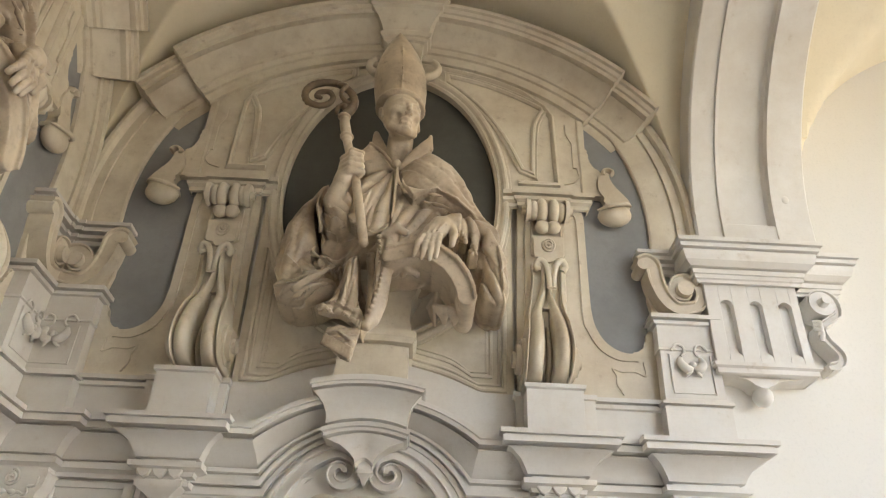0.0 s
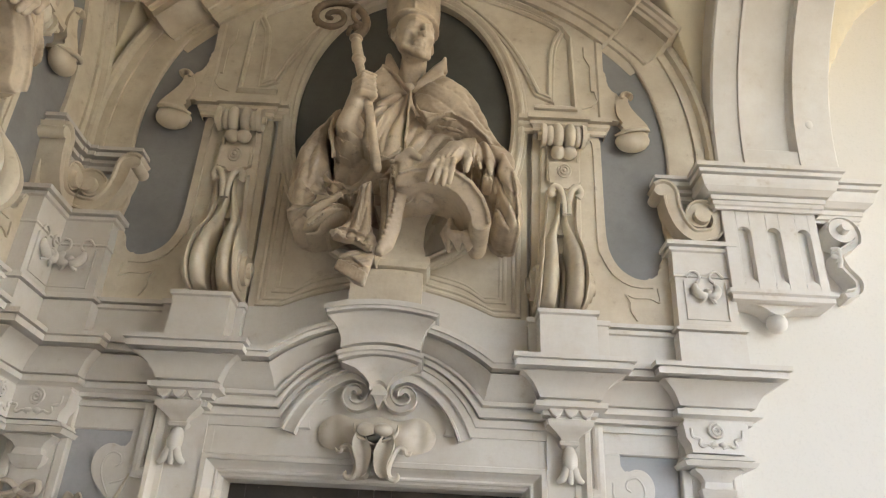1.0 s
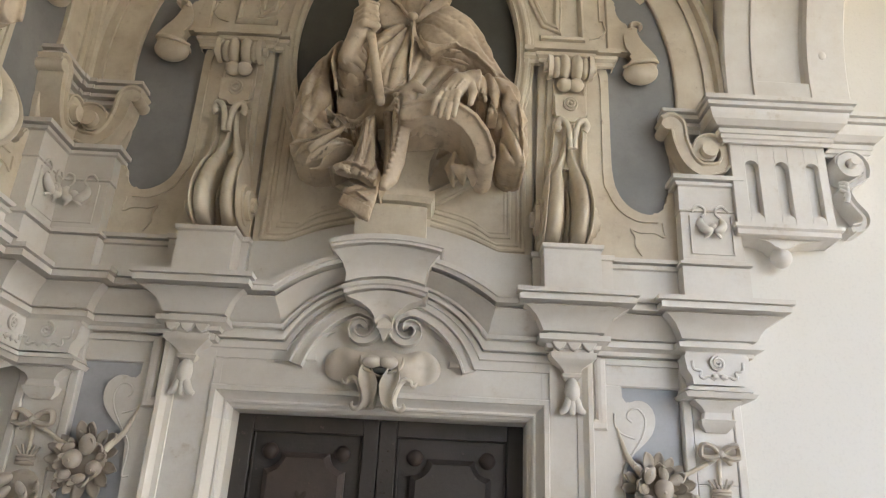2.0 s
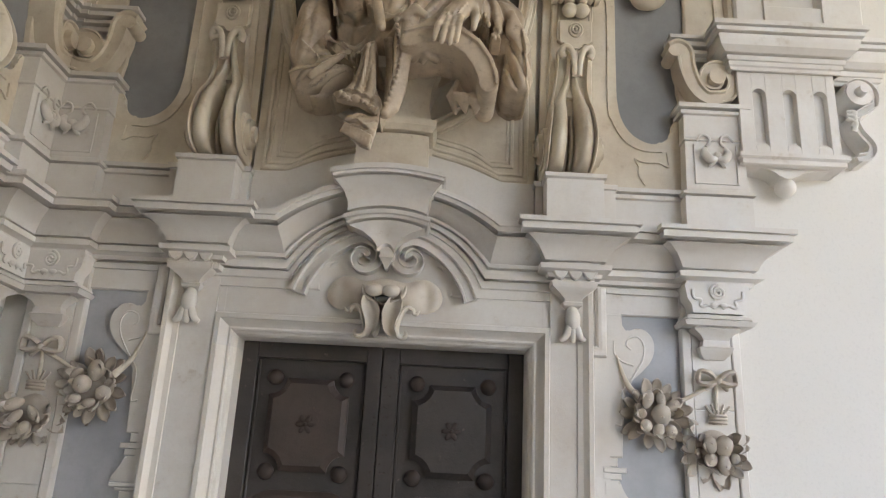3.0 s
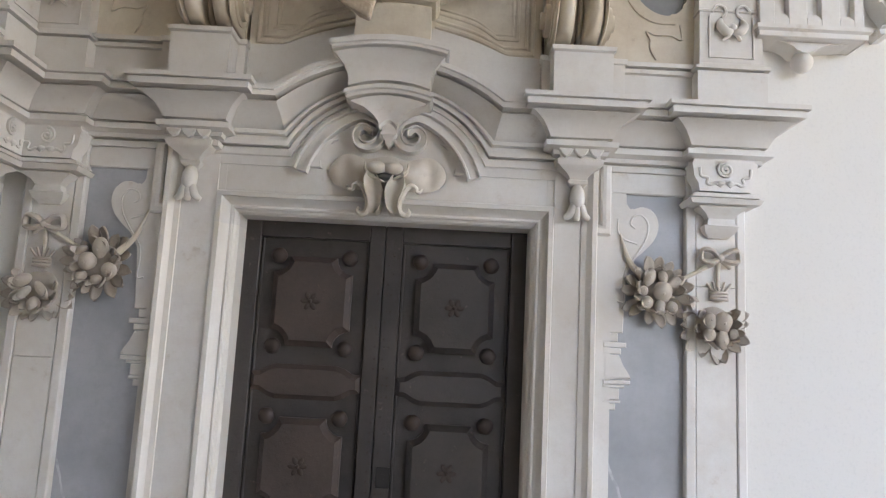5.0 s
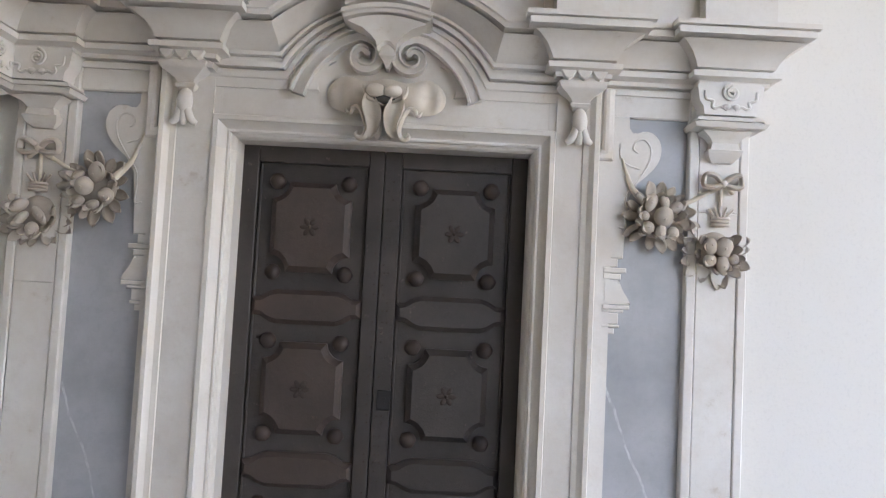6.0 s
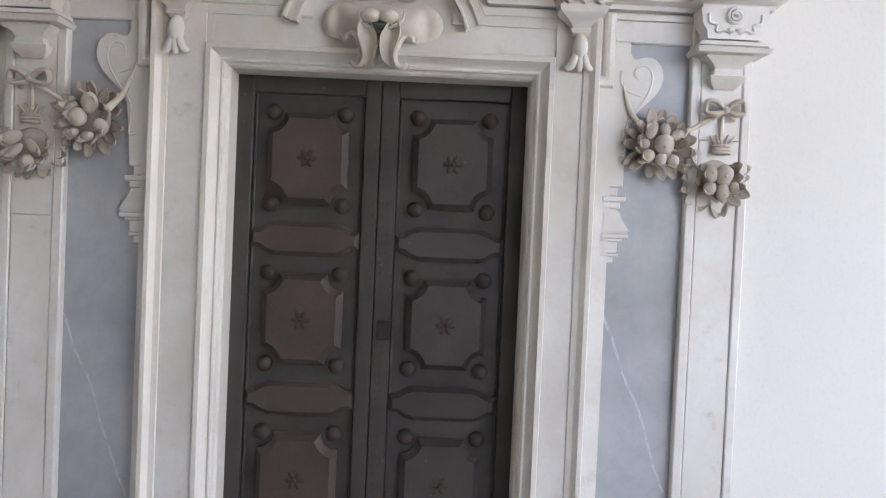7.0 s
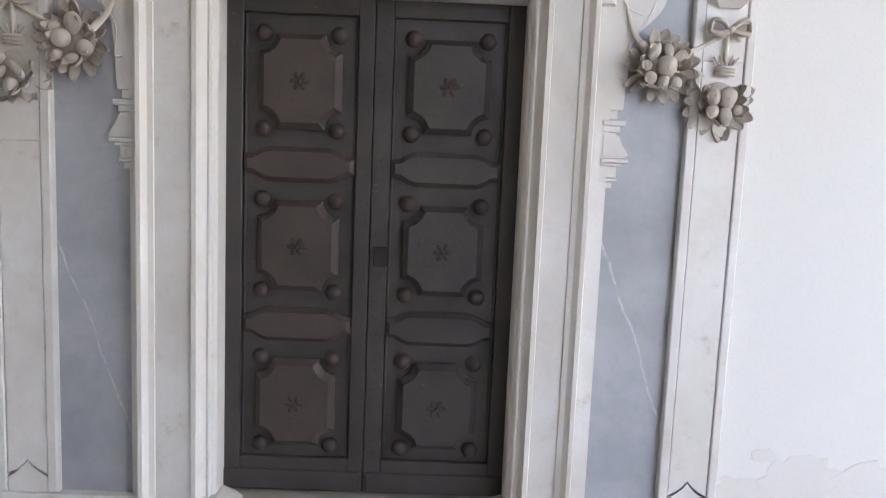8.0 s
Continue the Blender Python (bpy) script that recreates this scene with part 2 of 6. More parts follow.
quad = solid("ceiling_flat", [(XL - 0.03, 1.97, -11.0, -9.3, 6.3, 6.4), (XL - 0.03, 1.97, -4.85, -4.25, 6.2, 6.4)], VAULT, "plain plastered ceiling strip", "ceiling")

# transverse rib with a sunken panel on its soffit
RIB = [(1.87, -0.5), (1.87, -0.012), (1.882, 0.0), (2.03, 0.0), (2.032, 0.014), (2.052, 0.014), (2.056, -0.03), (2.072, -0.05), (2.345, -0.05), (2.36, -0.03), (2.364, 0.014), (2.384, 0.014), (2.386, 0.0), (2.59, 0.0), (2.602, -0.012), (2.602, -0.5)]


def rib_soffit(name, cy, a, b, z0, y_out):
    path = [(cy + a, z0 - 0.25)] + [(cy + a * math.cos(t), z0 + b * math.sin(t)) for t in np.linspace(0, math.pi, 49)] + [(cy - a, z0 - 0.25)]
    bm = bmesh.new()
    rings = []
    for (y, z), m in zip(path, mitres(path)):
        m = m.normalized()
        rings.append([bm.verts.new((x, y + m.x * h, z + m.y * h)) for x, h in RIB])
    for r0, r1 in zip(rings, rings[1:]):
        for i in range(len(RIB) - 1):
            bm.faces.new((r0[i], r0[i + 1], r1[i + 1], r1[i]))
    return tagged(part(name, bm, MARBLE, smooth=30), "pale stone vault rib with a sunken panel along its soffit", "vault rib", kind="structure")


rib_soffit("vault_rib", -2.13, 2.02, 1.66, SPRING - 0.02, 0)
bm = box(bmesh.new(), 2.035, 2.38, -0.05, -0.1135, 4.3, 4.575, 0.004)
tagged(part("rib_panel_foot", bm, MARBLE), "stone foot closing the sunken panel of the rib", "moulding", kind="structure")
# where the limewash has flaked near the floor
rnd = random.Random(21)
for k, (px, pz, w, h) in enumerate(((1.95, 0.16, 0.16, 0.10), (2.25, 0.24, 0.22, 0.13), (2.6, 0.20, 0.2, 0.15), (2.05, 0.36, 0.07, 0.04))):
    edge = [(px + w * (0.75 + 0.4 * rnd.random()) * math.cos(a), pz + h * (0.7 + 0.45 * rnd.random()) * math.sin(a)) for a in np.linspace(0, 2 * math.pi, 28)[:-1]]
    tagged(part("plaster_flake", prism(bmesh.new(), edge, 0.025, 0.0185 - k * 0.0012, 0), PATCH), "beige flaked patch in the white limewash", "plaster patch", kind="structure")

# ---- the marble doorway ----
def lathe_box(bm, rows, xc=0.0, yb=0.03, arch=0.0, cols=9):
    """A block of varying width and depth: rows (z, half width, front y) from the bottom up; arch lifts its middle."""
    rings = []
    us = [-1 + 2 * i / (cols - 1) for i in range(cols)]
    for z, w, yf in rows:
        ring = [(xc + w * u, yf, z + arch * (1 - u * u)) for u in us] + [(xc + w * u, yb, z + arch * (1 - u * u)) for u in us[::-1]]
        rings.append([bm.verts.new(p) for p in ring])
    for a, b in zip(rings, rings[1:]):
        for i in range(len(a)):
            bm.faces.new((a[i], a[(i + 1) % len(a)], b[(i + 1) % len(a)], b[i]))
    for r in (rings[0], rings[-1]):
        for i in range(cols - 1):
            bm.faces.new((r[i], r[i + 1], r[2 * cols - 2 - i], r[2 * cols - 1 - i]))
    return bm


def ribbon(bm, pts, w0, w1, y0, y1, dish=0.0):
    """A carved band along (x, z) points, w0 to w1 wide, from y0 at the back to y1 in front, with raised rims."""
    n = len(pts)
    prof = ((-1, 0), (-1, 1), (-0.72, 1), (-0.55, 1 - dish), (0.55, 1 - dish), (0.72, 1), (1, 1), (1, 0))
    rings = []
    for i, (p, m) in enumerate(zip(pts, mitres(pts))):
        w = (w0 + (w1 - w0) * i / (n - 1)) / 2
        m = m.normalized()
        rings.append([bm.verts.new((p[0] + m.x * a * w, y0 + (y1 - y0) * b, p[1] + m.y * a * w)) for a, b in prof])
    for r, s in zip(rings, rings[1:]):
        for j in range(len(prof) - 1):
            bm.faces.new((r[j], r[j + 1], s[j + 1], s[j]))
    bm.faces.new(rings[0])
    bm.faces.new(rings[-1])
    return bm


def rod(bm, pts, r, y, n=6):
    return tube(bm, [(x, y, z) for x, z in pts], r, n)


def leaf_mesh(name, length, width, curl=0.3):
    """One carved leaf, pointing along +z from its root, cupped, its tip bowed towards -y."""
    bm = bmesh.new()
    rows = 9
    rings = []
    for i in range(rows):
        t = i / (rows - 1)
        w = width * 0.5 * (0.28 + 0.72 * math.sin(math.pi * min(1, t * 0.78 + 0.08))) * (1 - t ** 7) ** 0.5 if t < 1 else 0.003
        yy = -curl * length * (t ** 2) * 0.6
        cup = 0.34 * w
        rings.append([bm.verts.new(p) for p in ((-w, yy - cup, length * t), (-w * 0.55, yy + 0.15 * cup, length * t), (0, yy - 0.25 * cup, length * t),
                                                (w * 0.55, yy + 0.15 * cup, length * t), (w, yy - cup, length * t), (w * 0.5, yy + 0.014, length * t), (-w * 0.5, yy + 0.014, length * t))])
    for a, b in zip(rings, rings[1:]):
        for j in range(7):
            bm.faces.new((a[j], a[(j + 1) % 7], b[(j + 1) % 7], b[j]))
    bm.faces.new(rings[0])
    bm.faces.new(rings[-1])
    bmesh.ops.recalc_face_normals(bm, faces=bm.faces)
    me = bpy.data.meshes.new(name)
    for f in bm.faces:
        f.smooth = True
    bm.to_mesh(me)
    bm.free()
    me.materials.append(CARVED)
    return me


def fruit_mesh(name, kind):
    bm = bmesh.new()
    ball(bm, (0, 0, 0), 1, 1, 0.9, 1.0 if kind == "round" else 1.25, u=16, v=10)
    if kind == "quince":
        for v in bm.verts:
            if v.co.z < 0:
                v.co.x *= 1 + 0.12 * v.co.z
                v.co.y *= 1 + 0.12 * v.co.z
            v.co.x *= 1 + 0.05 * math.cos(5 * math.atan2(v.co.y, v.co.x))
    ball(bm, (0, -0.86, -0.12), 0.16, 1, 0.7, 1, u=8, v=5)
    me = bpy.data.meshes.new(name)
    for f in bm.faces:
        f.smooth = True
    bm.to_mesh(me)
    bm.free()
    me.materials.append(CARVED)
    return me


LEAF = [leaf_mesh("leaf", 0.115, 0.062, 0.4), leaf_mesh("leaf", 0.10, 0.056, 0.7)]
FRUIT = [fruit_mesh("fruit", "round"), fruit_mesh("fruit", "quince")]


def sub(name, me, parent, m):
    ob = new(name, me)
    ob.parent = parent
    ob.matrix_basis = m
    return ob


def fruit_bunch(parent, x, z, fruits, n_leaf, span, middle, seed, label, s=1):
    """A carved bunch: fruits (dx, dz, radius, stretch, turn) on a rough core, leaves fanned over span degrees round the direction middle."""
    rnd = random.Random(seed)
    core = bmesh.new()
    ball(core, (x, -0.02, z), 0.10, 1, 0.55, 1)
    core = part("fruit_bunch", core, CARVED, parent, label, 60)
    for ring, (count, r0, lean, y) in enumerate(((n_leaf, 0.08, 10, -0.02), (n_leaf - 4, 0.062, 30, -0.05))):
        for k in range(count):
            a = radians(middle + span * ((k + 0.5 * ring + rnd.uniform(-0.22, 0.22)) / count - 0.5))
            turn = Matrix.Rotation(math.pi / 2 - a, 4, "Y") @ Matrix.Rotation(radians(lean + rnd.uniform(-6, 12)), 4, "X")
            m = Matrix.Translation((x + r0 * math.cos(a), y, z + r0 * math.sin(a))) @ turn @ Matrix.Rotation(rnd.uniform(-0.5, 0.5), 4, "Z") @ Matrix.Scale(rnd.uniform(0.78, 1.02), 4)
            sub("leaf", LEAF[ring], core, m)
    for k, (dx, dz, r, stretch, turn) in enumerate(fruits):
        dx, dz, r = 0.85 * dx, 0.85 * dz, 0.86 * r
        depth = 0.05 + 0.45 * math.sqrt(max(0.0, 0.018 - dx * dx - dz * dz))
        m = Matrix.Translation((x + dx, -depth, z + dz)) @ Matrix.Rotation(radians(turn), 4, "Y") @ Matrix.Rotation(rnd.uniform(-0.3, 0.3), 4, "X") @ Matrix.Diagonal((r, r, r * stretch, 1))
        sub("fruit", FRUIT[k % 2], core, m)
        # a leaf tucked behind each fruit, seen past its edge
        a = math.atan2(dz, dx) + rnd.uniform(-0.5, 0.5)
        sub("leaf", LEAF[1], core, Matrix.Translation((x + dx * 0.8, -depth + 0.012, z + dz * 0.8)) @ Matrix.Rotation(math.pi / 2 - a, 4, "Y") @ Matrix.Rotation(0.4, 4, "X") @ Matrix.Scale(0.72, 4))
    return core


CORNICE = [(0, 2.86), (0.03, 2.862), (0.032, 2.888), (0.008, 2.89), (0.008, 2.902), (0.048, 2.904), (0.052, 2.924), (0.064, 2.93), (0.09, 2.938), (0.092, 2.964), (0.045, 2.967), (0.045, 2.982),
           (0.068, 2.986), (0.082, 3.015), (0.105, 3.05), (0.145, 3.078), (0.172, 3.088), (0.135, 3.091), (0.135, 3.104), (0.198, 3.106), (0.2, 3.134), (0.19, 3.136), (0.19, 3.141), (0.214, 3.142), (0.214, 3.165), (0, 3.17)]

portal = thing("door_surround", "carved white and blue-grey marble baroque surround of the double door", "door surround")

for s, flip in ((1, False), (-1, True)):
    def P(pts):
        return [(s * x, z) for x, z in pts]

    part("slab", prism(bmesh.new(), P([(1.10, 0.06), (1.53, 0.06), (1.53, 2.86), (1.10, 2.86)]), 0.02, 0.0, 0), GREY, portal, "blue-grey veined marble slab")
    part("top_rail", prism(bmesh.new(), P([(1.10, 2.755), (1.53, 2.755), (1.53, 2.90), (1.10, 2.90)]), 0.02, -0.022, 0.006), MARBLE, portal)
    part("plinth", prism(bmesh.new(), P([(1.0, -0.0), (1.92 if s < 0 else 1.82, -0.0), (1.92 if s < 0 else 1.82, 0.06), (1.0, 0.06)]), 0.02, -0.055, 0.004), MARBLE, portal)
    # pilaster shaft: two border strips and a middle field with an ogee foot, parted by a groove
    part("pilaster_border", prism(bmesh.new(), P([(1.50, 0.06), (1.548, 0.06), (1.548, 2.86), (1.50, 2.86)]), 0.02, -0.046, 0.006), MARBLE, portal)
    part("pilaster_border", prism(bmesh.new(), P([(1.75, 0.06), (1.795, 0.06), (1.795, 2.86), (1.75, 2.86)]), 0.02, -0.046, 0.006), MARBLE, portal)
    foot = [(1.551, 0.154), (1.60, 0.180), (1.63, 0.206), (1.648, 0.242), (1.666, 0.206), (1.696, 0.180), (1.747, 0.154)]
    zj = 1.80 if s < 0 else 2.30
    part("pilaster_field", prism(bmesh.new(), P(foot + [(1.747, zj), (1.551, zj)]), 0.02, -0.04, 0.004), MARBLE, portal)
    part("pilaster_field", prism(bmesh.new(), P([(1.551, zj + 0.001), (1.747, zj + 0.001), (1.747, 2.86), (1.551, 2.86)]), 0.02, -0.04, 0.002), MARBLE, portal)
    part("pilaster_foot", prism(bmesh.new(), P([(1.548, 0.06), (1.75, 0.06)] + [(x, z - 0.016) for x, z in foot[::-1]]), 0.02, -0.038, 0.004), MARBLE, portal)
    # bracket capital
    bm = lathe_box(bmesh.new(), [(2.545, 0.05, -0.06), (2.57, 0.075, -0.085), (2.60, 0.085, -0.105), (2.605, 0.07, -0.10), (2.635, 0.062, -0.095), (2.66, 0.08, -0.11), (2.685, 0.125, -0.14),
                                 (2.687, 0.11, -0.125), (2.695, 0.11, -0.125), (2.697, 0.165, -0.165), (2.718, 0.178, -0.178), (2.72, 0.15, -0.15), (2.728, 0.15, -0.15), (2.73, 0.165, -0.165), (2.75, 0.15, -0.155), (2.76, 0.12, -0.12)], s * 1.655)
    part("capital_neck", bm, MARBLE, portal, smooth=35)
    bm = lathe_box(bmesh.new(), [(2.76, 0.125, -0.15), (2.80, 0.13, -0.15), (2.83, 0.15, -0.15), (2.90, 0.16, -0.15), (2.92, 0.145, -0.14)], s * 1.655)
    cap = part("capital_block", bm, MARBLE, portal, smooth=30)
    bm = bmesh.new()
    rod(bm, spiral(s * 1.655, 2.865, 0.042, 0.006, 90, 2.2 * s, 36), 0.008, -0.158)
    part("rosette", bm, MARBLE, cap, smooth=60)
    for k in (1, -1):
        bm = bmesh.new()
        rod(bm, curve_pts([(s * 1.655 + k * 0.02, 2.785), (s * 1.655 + k * 0.05, 2.80), (s * 1.655 + k * 0.075, 2.79), (s * 1.655 + k * 0.09, 2.80), (s * 1.655 + k * 0.085, 2.825), (s * 1.655 + k * 0.12, 2.835), (s * 1.655 + k * 0.125, 2.875)]), 0.007, -0.153)
        ball(bm, (s * 1.655 + k * 0.022, -0.158, 2.80), 0.016, 1.2, 0.7, 0.8)
        part("scroll", bm, MARBLE, cap, smooth=60)
    # jamb: bands of rising and falling stone
    J = [(0.735, 0.20), (0.735, 0.03), (0.745, 0.012), (0.757, 0.005), (0.759, -0.012), (0.766, -0.016), (0.776, -0.012), (0.785, -0.018), (0.797, -0.033), (0.804, -0.046), (0.808, -0.05), (0.812, -0.062), (0.835, -0.062), (0.84, -0.05),
         (0.972, -0.05), (0.975, -0.058), (0.985, -0.06), (1.0, -0.064), (1.014, -0.076), (1.024, -0.09), (1.045, -0.092), (1.049, -0.086), (1.05, -0.03), (1.135, -0.03), (1.138, 0.02)]
    # one jamb is a little broader than the other
    dx = 0.04 if s < 0 else 0.0
    J = [(x + dx if 0.9 < x < 1.1 else x, y) for x, y in J]
    for name, prof, ztop, stone in (("jamb_moulding", J[:14] + [(J[13][0], 0.02)], 2.50, MARBLE_CREAM), ("jamb", [(J[13][0], 0.02)] + J[13:15] + [(J[14][0], 0.02)], 2.875, MARBLE),
                                    ("jamb_moulding", [(J[14][0], 0.02)] + J[14:23] + [(1.05 + dx, 0.02)], 2.875, MARBLE_CREAM), ("jamb_strip", [(1.049 + dx, 0.02), (1.049 + dx, -0.03)] + J[23:], 2.545, MARBLE)):
        bm = bmesh.new()
        rows = [[bm.verts.new((s * x, y, z)) for x, y in prof] for z in (0.0, ztop)]
        for j in range(len(prof) - 1):
            bm.faces.new((rows[0][j], rows[0][j + 1], rows[1][j + 1], rows[1][j]))
        bm.faces.new(rows[1])
        part(name, bm, stone, portal, smooth=25)
    # spur stone at the foot of the jamb
    bm = prism(bmesh.new(), P([(0.62, 0.0), (0.86, 0.0), (0.86, 0.05), (0.72, 0.055), (0.66, 0.03)]), 0.12, -0.09, 0.008)
    part("spur_stone", bm, MARBLE, portal)
    # ear above the jamb
    part("ear_plate", prism(bmesh.new(), P([(0.80, 2.548), (1.115 + dx, 2.548), (1.115 + dx, 2.88), (0.80, 2.88)]), 0.02, -0.036, 0.004), MARBLE, portal)
    bm = bmesh.new()
    path = P([(1.05 + dx, 2.54), (1.115 + dx, 2.54), (1.115 + dx, 2.88)])
    if flip:
        path = path[::-1]
    upright(bm, path, [(0.045, 0.02), (0.045, 0.05), (0.035, 0.062), (0.02, 0.066), (0.0, 0.06), (-0.008, 0.052), (-0.008, 0.0)])
    part("ear_moulding", bm, MARBLE, portal, smooth=25)
    # hanging ornament under the cornice break
    xo = s * (0.945 + 0.6 * dx)
    bm = lathe_box(bmesh.new(), [(2.76, 0.03, -0.07), (2.775, 0.045, -0.10), (2.79, 0.05, -0.105), (2.795, 0.04, -0.10), (2.81, 0.045, -0.105), (2.83, 0.07, -0.13), (2.85, 0.10, -0.155), (2.86, 0.11, -0.16), (2.885, 0.115, -0.165), (2.89, 0.10, -0.15), (2.93, 0.10, -0.15)], xo)
    drop = part("hanging_bracket", bm, MARBLE, portal, smooth=35)
    for k in range(3):
        bm = bmesh.new()
        c = xo + (k - 1) * 0.074
        prism(bm, [(c - 0.036, 2.938), (c - 0.036, 2.925), (c - 0.02, 2.90), (c, 2.888), (c + 0.02, 2.90), (c + 0.036, 2.925), (c + 0.036, 2.938)], -0.12, -0.178, 0.005)
        part("tooth", bm, MARBLE, drop)
    bm = bmesh.new()
    tube(bm, curve_pts([(xo, -0.06, 2.77), (xo, -0.085, 2.73), (xo, -0.09, 2.68), (xo, -0.075, 2.64)]), [0.02 + 0.018 * math.sin(i / 18 * 3.1) for i in range(19)], 12)
    part("bud", bm, MARBLE, drop, smooth=50)
    for k in (-1, 0, 1):
        bm = bmesh.new()
        tube(bm, curve_pts([(xo + 0.008 * k, -0.09, 2.70), (xo + 0.018 * k, -0.095, 2.66), (xo + 0.035 * k, -0.09, 2.62), (xo + 0.062 * k, -0.085, 2.60 - 0.008 * (k == 0))]),
             [0.009 + 0.012 * math.sin(0.5 + i / 18 * 2.4) for i in range(19)], 10)
        part("petal", bm, MARBLE, drop, smooth=50)
    # shaped plate with steps and a scrolled top beside the jamb
    out = [(1.10, 2.055), (1.197, 2.055), (1.20, 2.20), (1.21, 2.36), (1.245, 2.42)]
    out += curve_pts([(1.245, 2.42), (1.30, 2.47), (1.35, 2.53), (1.368, 2.60), (1.345, 2.665), (1.29, 2.69), (1.235, 2.675), (1.21, 2.69), (1.205, 2.76)], 5)[1:] + [(1.10, 2.76)]
    part("scroll_plate", prism(bmesh.new(), P(out), 0.02, -0.026, 0.005), MARBLE, portal)
    # little stepped corbel under it: bars, a flared beige lobe, bars again
    for x, z0, z1 in ((1.172, 2.012, 2.054), (1.212, 1.984, 2.009), (1.188, 1.952, 1.981), (1.232, 1.808, 1.828), (1.205, 1.792, 1.805), (1.182, 1.735, 1.789), (1.188, 1.718, 1.732), (1.165, 1.685, 1.715)):
        part("step_bar", prism(bmesh.new(), P([(1.10, z0), (x, z0), (x, z1), (1.10, z1)]), 0.02, -0.022 - (x - 1.15) * 0.25, 0.004), MARBLE, portal)
    lobe = [(1.10, 1.831), (1.238, 1.831)] + curve_pts([(1.238, 1.831), (1.225, 1.86), (1.198, 1.90), (1.178, 1.949)], 4)[1:] + [(1.10, 1.949)]
    part("flared_lobe", prism(bmesh.new(), P(lobe), 0.02, -0.034, 0.01, 2), MARBLE, portal)
    bm = bmesh.new()
    rod(bm, P(curve_pts([(1.165, 2.21), (1.20, 2.21), (1.195, 2.30), (1.205, 2.37), (1.26, 2.45), (1.305, 2.53), (1.315, 2.60), (1.285, 2.645), (1.24, 2.635), (1.228, 2.60), (1.25, 2.58)])), 0.005, -0.026)
    rod(bm, P(curve_pts([(1.165, 2.62), (1.165, 2.56), (1.20, 2.52), (1.26, 2.50)])), 0.005, -0.026)
    part("scroll_bead", bm, MARBLE, portal, smooth=60)
    # fruit swags, bow and ribbons
    if s > 0:
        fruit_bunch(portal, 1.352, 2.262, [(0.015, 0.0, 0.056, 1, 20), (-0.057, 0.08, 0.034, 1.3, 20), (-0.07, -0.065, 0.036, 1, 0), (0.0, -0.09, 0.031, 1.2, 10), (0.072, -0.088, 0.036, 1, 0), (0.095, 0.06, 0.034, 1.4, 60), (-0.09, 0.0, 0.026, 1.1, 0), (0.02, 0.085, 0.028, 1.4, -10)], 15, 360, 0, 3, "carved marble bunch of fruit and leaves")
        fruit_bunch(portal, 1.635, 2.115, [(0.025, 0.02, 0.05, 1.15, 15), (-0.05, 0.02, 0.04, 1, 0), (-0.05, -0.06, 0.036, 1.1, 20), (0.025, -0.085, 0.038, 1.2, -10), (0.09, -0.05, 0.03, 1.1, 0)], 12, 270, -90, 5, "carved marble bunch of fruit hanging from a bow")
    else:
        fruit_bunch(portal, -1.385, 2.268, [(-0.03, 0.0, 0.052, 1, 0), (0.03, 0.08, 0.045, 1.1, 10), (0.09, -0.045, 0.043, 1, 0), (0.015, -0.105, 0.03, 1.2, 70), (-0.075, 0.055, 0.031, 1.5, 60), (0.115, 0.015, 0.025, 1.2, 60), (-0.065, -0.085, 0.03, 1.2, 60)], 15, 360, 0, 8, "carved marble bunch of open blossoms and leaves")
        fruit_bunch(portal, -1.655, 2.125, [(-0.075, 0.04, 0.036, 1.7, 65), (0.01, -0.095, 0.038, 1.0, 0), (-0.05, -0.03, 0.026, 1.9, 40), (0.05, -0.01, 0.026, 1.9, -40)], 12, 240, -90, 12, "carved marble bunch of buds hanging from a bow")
    bm = bmesh.new()
    for k in range(5):
        tube(bm, [(s * 1.655 + (k - 2) * 0.008, -0.05, 2.23), (s * 1.655 + (k - 2) * 0.007, -0.055, 2.26), (s * 1.655 + (k - 2) * 0.03, -0.06, 2.335 - 0.008 * abs(k - 2))], [0.009, 0.007, 0.006], 6)
    for k in range(3):
        tube(bm, [(s * 1.655 + 0.042 * math.cos(a), -0.055 - 0.02 * math.sin(a), 2.24 + k * 0.016) for a in np.linspace(0, math.pi, 9)], 0.008, 6)
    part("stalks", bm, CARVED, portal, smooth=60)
    bm = bmesh.new()
    tube(bm, curve_pts([(s * 1.655, -0.06, 2.43), (s * 1.58, -0.055, 2.39), (s * 1.50, -0.045, 2.345), (s * 1.42, -0.05, 2.32)]), 0.011, 8)
    tube(bm, [(s * 1.655, -0.06, 2.43), (s * 1.653, -0.055, 2.36), (s * 1.652, -0.055, 2.30)], 0.010, 8)
    tube(bm, curve_pts([(s * 1.175, -0.03, 2.55), (s * 1.195, -0.035, 2.48), (s * 1.225, -0.045, 2.40), (s * 1.29, -0.06, 2.32)]), [0.003 + 0.0009 * i for i in range(19)], 8)
    part("swag_ribbon", bm, MARBLE_WARM, portal, smooth=60)
    bm = bmesh.new()
    for k in (1, -1):
        loop = curve_pts([(0, 0), (0.04, 0.035), (0.085, 0.04), (0.09, -0.01), (0.05, -0.02), (0.005, -0.005)], 5)
        tube(bm, [(s * 1.655 + k * u, -0.07 - 0.02 * math.sin(u * 30), 2.44 + v) for u, v in loop], 0.013, 8, 1.6)
